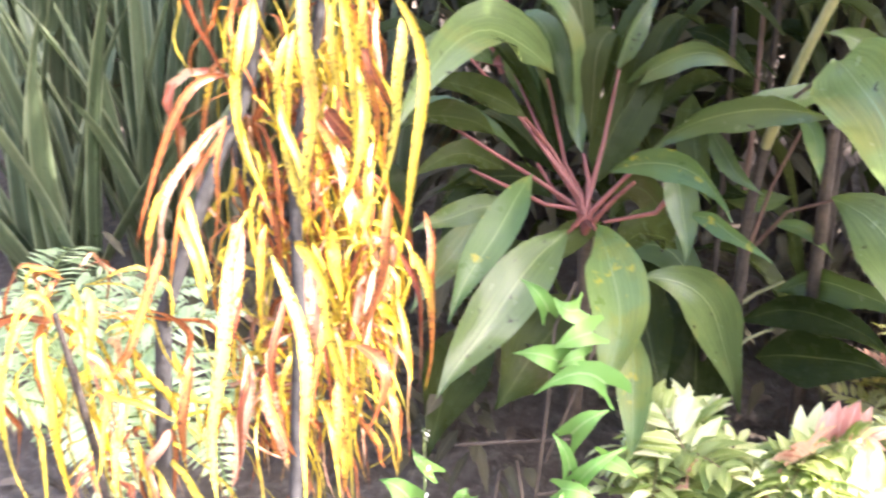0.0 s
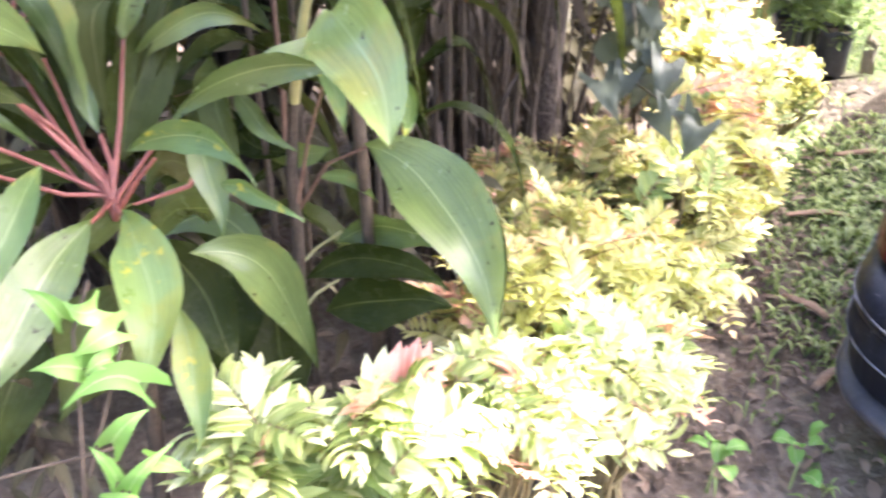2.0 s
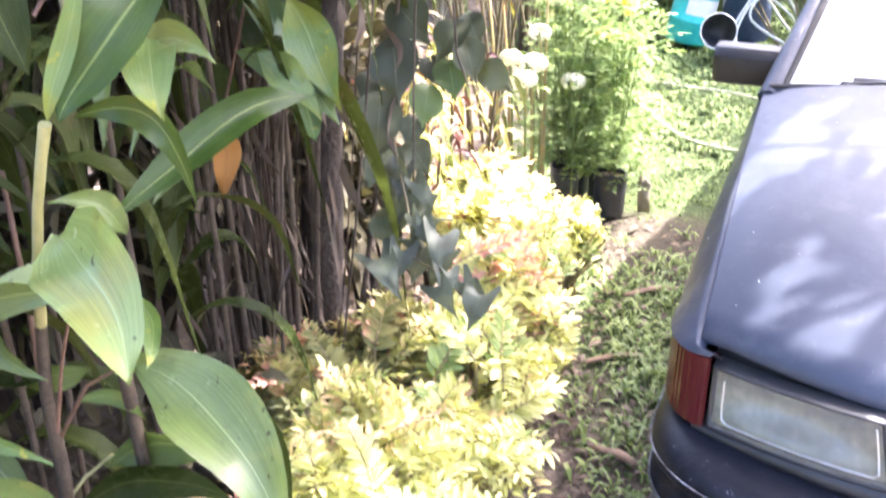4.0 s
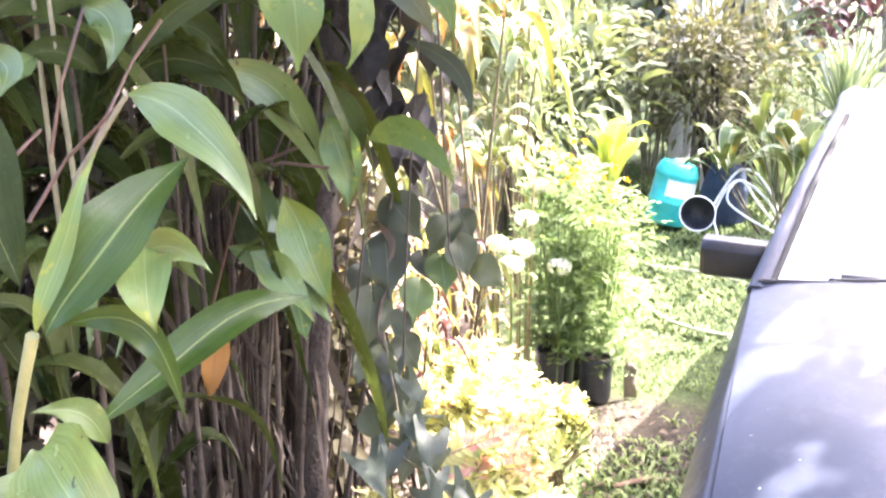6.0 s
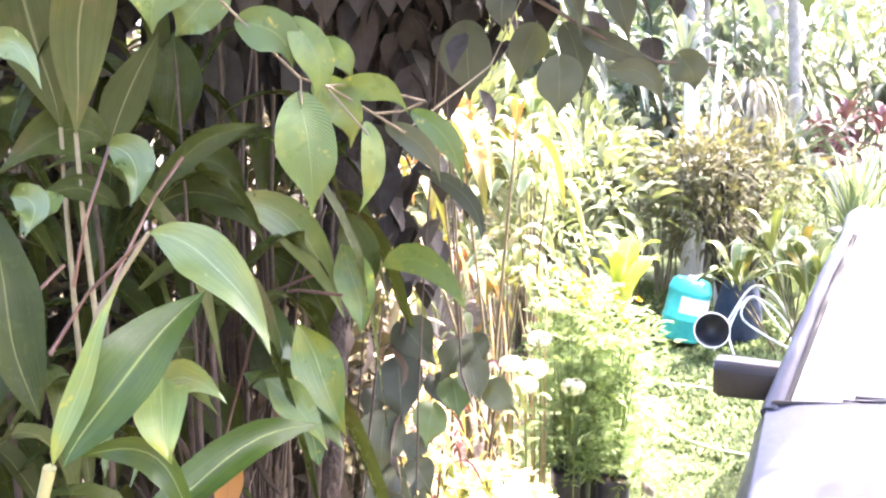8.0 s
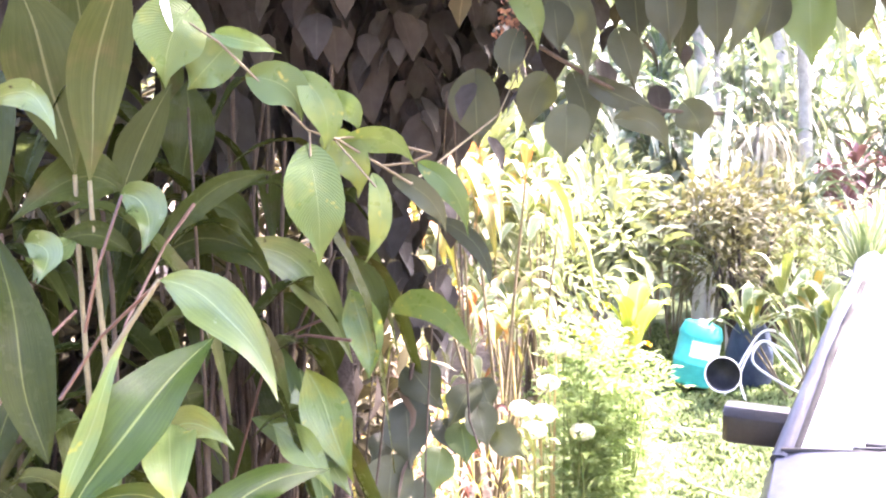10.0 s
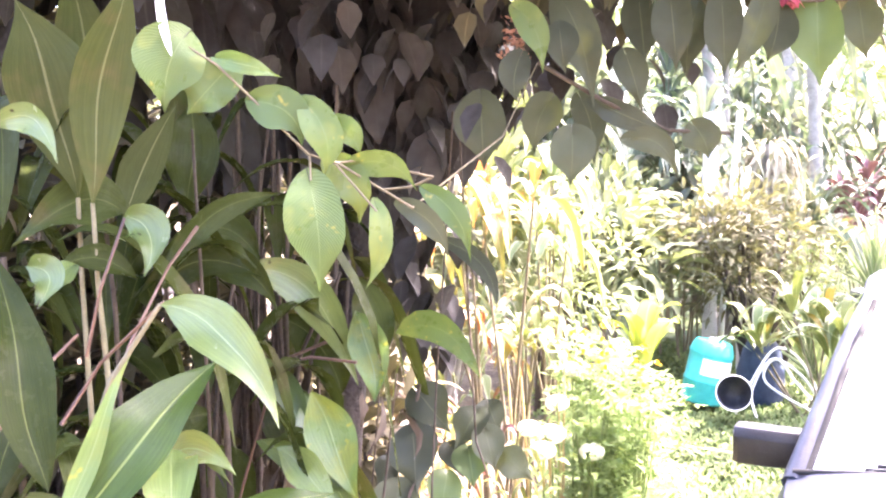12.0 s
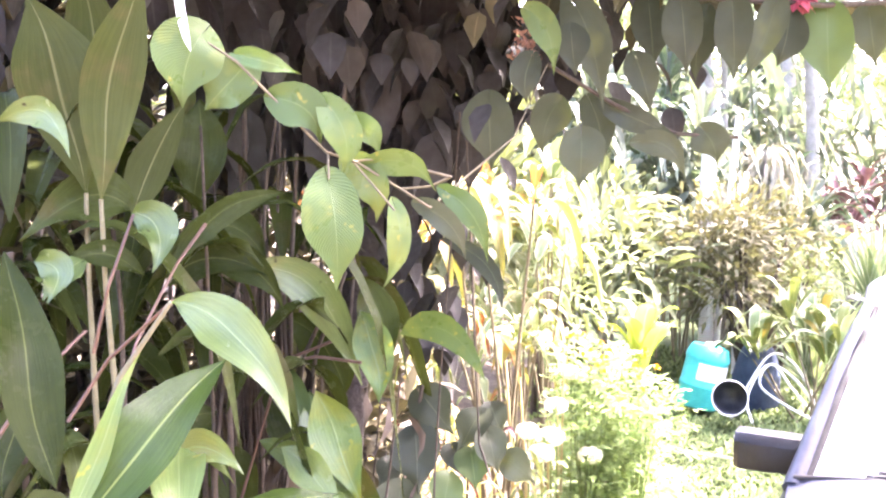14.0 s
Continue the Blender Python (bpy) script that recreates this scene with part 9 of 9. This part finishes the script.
def tall_leaf_plant(at, seed, stems, h, length, width, mats, label, rise=(0, 70), droop=0.9, count=12, group=""):
    """Upright canes, each topped by a head of long leaves."""
    r = random.Random(seed)
    t = thing("leafy_plant", at, label, "plant", group)
    for s in range(stems):
        b = V3(at) + V3(r.gauss(0, 0.10), r.gauss(0, 0.10), 0)
        c = b + V3(r.gauss(0, 0.16), r.gauss(0, 0.16), h * r.uniform(0.55, 1.05))
        stalk(t, M_TWIG, [b, b.lerp(c, 0.5), c], [0.011, 0.009, 0.006], "stem")
        rosette(t, c, count, length, width, mats, rise, droop, seed * 10 + s, None, pet_len=0.04)
    return t


S_LIT = leaf_mat("sunny_leaf_single", (0.070, 0.092, 0.024), (0.160, 0.182, 0.062), (0.190, 0.205, 0.085), through=0.32, patch=((0.27, 0.20, 0.045), 6.0, 0.56))
S_GOLD = leaf_mat("golden_leaf_single", (0.075, 0.078, 0.018), (0.175, 0.160, 0.042), (0.210, 0.180, 0.065), through=0.3, patch=((0.27, 0.090, 0.03), 6.0, 0.52))
S_BLEACH = leaf_mat("bleached_leaf_single", (0.26, 0.25, 0.14), (0.46, 0.43, 0.28), (0.42, 0.36, 0.23), through=0.3, rough=0.5, patch=((0.40, 0.22, 0.08), 7.0, 0.60))
S_ORANGE = leaf_mat("orange_leaf_single", (0.200, 0.070, 0.020), (0.330, 0.165, 0.062), (0.330, 0.170, 0.080), through=0.3)
S_WINE = leaf_mat("wine_leaf_single", (0.085, 0.036, 0.046), (0.170, 0.085, 0.095), (0.21, 0.10, 0.11), through=0.1)
S_VARI = leaf_mat("striped_leaf_single", (0.130, 0.185, 0.080), (0.240, 0.285, 0.165), (0.150, 0.205, 0.085), edge=(0.46, 0.47, 0.34))
S_PALE = leaf_mat("grey_leaf_single", (0.074, 0.094, 0.066), (0.170, 0.196, 0.150), (0.170, 0.192, 0.146))
S_BLUE = leaf_mat("blue_green_leaf_single", (0.056, 0.088, 0.054), (0.138, 0.184, 0.126), (0.17, 0.215, 0.15))
S_LIME = leaf_mat("lime_leaf_single", (0.300, 0.390, 0.050), (0.430, 0.500, 0.100), (0.470, 0.520, 0.170), through=0.38)

def curly_croton(at, h, seed, spread=0.13):
    """Slim dark stems, each ringed by narrow leaves that arch over and curl."""
    r = random.Random(seed)
    t = thing("curly_croton", at, "sunlit croton with narrow curling cream and yellow leaves", "plant", "curly crotons")
    for k in range(4):
        b = V3(at) + V3(r.gauss(0, spread * 0.5), r.gauss(0, spread * 0.5), -0.02)
        c = b + V3(r.gauss(0, spread), r.gauss(0, spread), h * r.uniform(0.72, 1.05))
        stalk(t, M_CANE, bez(b, b.lerp(c, 0.5) + V3(r.gauss(0, .03), r.gauss(0, .03), 0), c, 4), [0.008, 0.007, 0.006, 0.005, 0.004], "stem")
        for i in range(int(30 * h)):
            u = 0.22 + 0.78 * (i + r.random()) / (30 * h)
            p = b.lerp(c, u)
            a = i * 2.4 + r.uniform(-.5, .5)
            d = V3(math.cos(a), math.sin(a), 0)
            ln = r.uniform(0.10, 0.19)
            rise = r.uniform(0.15, 0.55)
            q = r.random()
            mm = S_CREAM if q < 0.66 else (S_LIT if q < 0.82 else S_MAROON)
            one_leaf(t, mm, p, p + d * ln * 0.55 + Z * ln * rise, p + d * ln * 0.95 + Z * ln * (rise - r.uniform(0.35, 0.9)), r.uniform(0.014, 0.026), Z + d * 0.4, fold=0.4, wave=0.12, n=7, across=2, point=0.8, twist=r.uniform(-1.4, 1.4))


S_CREAM = leaf_mat("cream_leaf_single", (0.34, 0.31, 0.09), (0.62, 0.56, 0.26), (0.58, 0.46, 0.16), through=0.4, rough=0.4, patch=((0.46, 0.26, 0.09), 9.0, 0.60))
S_MAROON = leaf_mat("maroon_leaf_single", (0.05, 0.018, 0.018), (0.13, 0.05, 0.042), (0.22, 0.07, 0.05), through=0.2, rough=0.35)
for k, (x, y, h) in enumerate(((2.20, 3.40, 1.30), (2.36, 3.24, 1.05), (2.44, 3.56, 1.40), (2.12, 3.74, 1.50), (2.62, 3.40, 0.95))):
    curly_croton((x, y, 0), h, 600 + k)


LAB_DROOP = "tall sunlit plant with drooping bleached and orange leaves"
tall_leaf_plant((3.45, 4.35, 0), 81, 6, 1.70, 0.27, 0.070, [S_GOLD, S_BLEACH, S_BLEACH, S_ORANGE], LAB_DROOP, rise=(-15, 65), droop=0.95, count=8, group="sunlit border plants")
tall_leaf_plant((3.05, 4.7, 0), 82, 6, 1.85, 0.27, 0.072, [S_GOLD, S_BLEACH, S_ORANGE, S_GOLD], LAB_DROOP, rise=(-15, 65), droop=0.95, count=8, group="sunlit border plants")
tall_leaf_plant((4.1, 4.9, 0), 83, 5, 1.6, 0.36, 0.075, [S_LIT, S_VARI, S_BLEACH], "sunlit plant with narrow yellow-green leaves", rise=(-10, 70), group="sunlit border plants")
tall_leaf_plant((4.5, 5.5, 0), 84, 5, 1.7, 0.38, 0.075, [S_LIT, S_VARI], "sunlit plant with narrow yellow-green leaves", rise=(-10, 70), group="sunlit border plants")
tall_leaf_plant((2.75, 4.3, 0), 85, 4, 1.45, 0.26, 0.07, [S_LIT, S_BLEACH, S_ORANGE], LAB_DROOP, rise=(-15, 65), droop=0.95, count=8, group="sunlit border plants")
tall_leaf_plant((3.75, 4.55, 0), 79, 5, 0.95, 0.26, 0.05, [S_LIT, S_GOLD, S_VARI], "sunlit plant with narrow yellow-green leaves", rise=(-10, 75), group="sunlit border plants")
t = thing("lime_plant", (4.55, 4.50, 0), "bright lime plant with broad upright leaves", "plant")
rosette(t, (4.55, 4.50, 0.66), 9, 0.58, 0.13, [S_LIME], (58, 88), 0.2, 86, None, pet_len=0.05)
stalk(t, M_GREEN_STEM, [(4.55, 4.50, 0), (4.55, 4.50, 0.70)], 0.018, "stem")
M_BROWNISH = leaf_mat("bronze_leaf", (0.066, 0.062, 0.030), (0.165, 0.155, 0.080), (0.165, 0.160, 0.090), joined=True, rough=0.6)
far_clump("border_shrub", (7.1, 5.9, 0), 0.50, 1.55, 2400, 0.11, 0.034, M_BROWNISH, "dull green fine-leaved shrub in the sun", "shrub", 441, 9, M_BARK)
far_clump("border_shrub", (8.1, 6.4, 0), 0.45, 1.4, 1500, 0.08, 0.022, M_LIT, "rounded yellow-green shrub in the sun", "shrub", 442, 8, M_CANE)
far_clump("border_shrub", (5.2, 6.2, 0), 0.6, 1.7, 900, 0.12, 0.03, M_LIT, "rounded yellow-green shrub in the sun", "shrub", 443, 8, M_CANE)
tall_leaf_plant((6.75, 4.98, 0), 87, 8, 0.72, 0.50, 0.075, [S_VARI, S_VARI, S_LIT], "pale broad-leaved plant in the sun", rise=(15, 85), droop=0.5, count=9)
strap_plant((7.3, 5.4, 0.1), 88, 24, 0.95, 0.07, "pale striped strap-leaved plant in the sun", S_VARI, (25, 85))
strap_plant((8.55, 5.75, 0.66), 89, 34, 0.85, 0.045, "spiky pale plant with long narrow leaves", S_VARI, (15, 85))
t = thing("planter", (8.55, 5.75, 0), "dark round planter under a spiky plant", "planter")
g = Geo()
g.grid([[V3(8.55, 5.75, 0) + p for p in row] for row in lathe([(0.001, 0.0), (0.16, 0.0), (0.20, 0.62), (0.22, 0.64), (0.22, 0.70), (0.19, 0.70), (0.18, 0.66), (0.001, 0.66)])], closed=True)
part("pot", g, M_POT, t)
for k, (x, y) in enumerate(((11.2, 8.1), (11.9, 8.3), (12.6, 8.0), (10.4, 9.0))):
    tall_leaf_plant((x, y, 0), 90 + k, 4, 1.45, 0.62, 0.11, [S_WINE], "wine-red leafed plant in the sun", (15, 80), 0.4, 12, "wine-red plants")
for k, (x, y, h) in enumerate(((7.6, 7.2, 2.3), (9.2, 9.4, 2.9), (10.6, 8.9, 3.0), (8.4, 8.3, 2.8), (12.4, 10.0, 3.2), (11.6, 9.2, 2.6), (6.6, 7.6, 2.4), (9.6, 7.4, 1.6), (13.0, 8.6, 2.4))):
    tall_leaf_plant((x, y, 0), 100 + k, 7, h, 0.85, 0.09, [S_PALE, S_PALE, S_BLUE], "pale grey-green spiky palm-like plant in hard sun", (-15, 80), 0.8, 18, "pale spiky plants")
for k, (x, y, h, r0) in enumerate(((8.85, 7.95, 3.4, 0.085), (9.15, 8.1, 3.2, 0.05), (10.2, 7.7, 3.6, 0.09), (7.9, 9.6, 4.6, 0.12), (12.0, 9.5, 4.6, 0.14))):
    t = thing("pale_trunk", (x, y, 0), "pale sunlit tree trunk in the garden", "tree", "pale trunks")
    g = Geo()
    g.tube(bez((x, y, -0.05), (x + 0.12, y, h * 0.5), (x - 0.1 + 0.2 * (k % 2), y + 0.1, h), 6), [r0, r0 * 0.95, r0 * 0.9, r0 * 0.85, r0 * 0.8, r0 * 0.75, r0 * 0.7], 10)
    part("trunk", g, M_GREY_BARK, t)
    rosette(t, (x - 0.1 + 0.2 * (k % 2), y + 0.1, h), 18, 1.1, 0.16, [S_PALE, S_BLUE], (-10, 70), 0.9, 130 + k, None, pet_len=0.1)
# those at x 9.6 and 12.5 are unseen, added to darken the bonnet's reflection
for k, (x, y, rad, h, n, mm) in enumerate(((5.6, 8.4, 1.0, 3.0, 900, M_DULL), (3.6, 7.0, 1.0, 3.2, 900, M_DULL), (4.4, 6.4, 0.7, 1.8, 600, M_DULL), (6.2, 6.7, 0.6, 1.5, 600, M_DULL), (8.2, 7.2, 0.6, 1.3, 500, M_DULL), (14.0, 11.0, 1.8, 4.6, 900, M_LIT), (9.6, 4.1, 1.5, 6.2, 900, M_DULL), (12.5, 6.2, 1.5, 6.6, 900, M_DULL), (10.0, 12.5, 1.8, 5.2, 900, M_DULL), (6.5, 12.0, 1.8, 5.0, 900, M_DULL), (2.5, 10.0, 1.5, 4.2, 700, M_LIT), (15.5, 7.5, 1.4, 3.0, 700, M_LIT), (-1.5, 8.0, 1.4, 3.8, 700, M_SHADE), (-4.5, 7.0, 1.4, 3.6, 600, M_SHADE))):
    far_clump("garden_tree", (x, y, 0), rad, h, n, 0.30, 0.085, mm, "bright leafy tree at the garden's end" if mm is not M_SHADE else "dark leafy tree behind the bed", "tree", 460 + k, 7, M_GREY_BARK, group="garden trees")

# ring of far greenery that closes the garden
for k in range(26):
    a = 2 * math.pi * k / 26
    d = 21 + 4 * math.sin(k * 2.3)
    # the unseen trees behind the camera stand taller, to dim the sky
    far_clump("far_tree", (math.sin(a) * d + 2, math.cos(a) * d, 0), 3.2, (6.5 if math.cos(a) > -0.2 else 11.0) + 2 * math.sin(k * 1.7), 420, 0.9, 0.35, M_DULL if k % 3 else M_LIT, "leafy tree on the far edge of the garden", "tree", 300 + k, 6, M_GREY_BARK, group="far trees")

# ---------------------------------------------------------------- tree out of view, added to shade and dapple the bonnet
def shade_tree():
    t = thing("shade_tree", (6.4, -0.5, 0), "broad dark-leaved tree standing over the parked car", "tree")
    g = Geo()
    g.tube(bez((6.4, -0.5, -0.05), (6.5, -0.4, 1.5), (6.2, -0.1, 3.0), 8), [0.14, 0.12, 0.11, 0.10, 0.095, 0.09, 0.085, 0.08, 0.07], 12)
    part("trunk", g, M_BARK, t)
    rr = random.Random(900)
    gaps = [(rr.uniform(-1.0, 1.0), rr.uniform(-1.0, 1.0), rr.uniform(0.03, 0.10)) for k in range(22)]
    for i in range(20):
        a, q = i * 2.4, math.sqrt((i + 0.5) / 20)
        cu, cv = math.cos(a) * q * 1.15, math.sin(a) * q * 1.15 + 0.22
        g = Geo()
        for k in range(165):
            u, v = cu + rr.uniform(-0.30, 0.30), cv + rr.uniform(-0.30, 0.30)
            # open places in the crown let the sun through
            if any((u - gu) ** 2 + (v - gv) ** 2 < (gr + 0.04) ** 2 for gu, gv, gr in gaps):
                continue
            hang_leaf(g, V3(4.72 + 0.85 * u - 0.52 * v, 0.98 + 0.52 * u + 0.85 * v, 3.3 + rr.gauss(0, 0.035)), rr.uniform(0.08, 0.12), rr)
        part("bough", g, M_SHADE, t, kind="stuff")
        st = Geo()
        c = V3(4.72 + 0.85 * cu - 0.52 * cv, 0.98 + 0.52 * cu + 0.85 * cv, 3.32)
        st.tube(bez((6.2, -0.1, 2.9), (5.6, 0.3, 3.5), c, 6), [0.04, 0.034, 0.028, 0.022, 0.016, 0.011, 0.006], 6)
        part("limb", st, M_BARK, t)


shade_tree()


# pale seedlings at the foot of the hedge
for k, (x, y) in enumerate(((1.51, 1.50), (1.70, 1.43))):
    t = thing("seedling", (x, y, 0), "pale green seedling in the soil beside the hedge", "plant", "seedlings")
    stalk(t, M_GREEN_STEM, [(x, y, -0.02), (x + 0.01, y, 0.07)], 0.003, "stem")
    rosette(t, (x + 0.01, y, 0.08), 6, 0.085, 0.045, [M_SEEDLING], (0, 70), 0.5, 950 + k, None, pet_len=0.02)
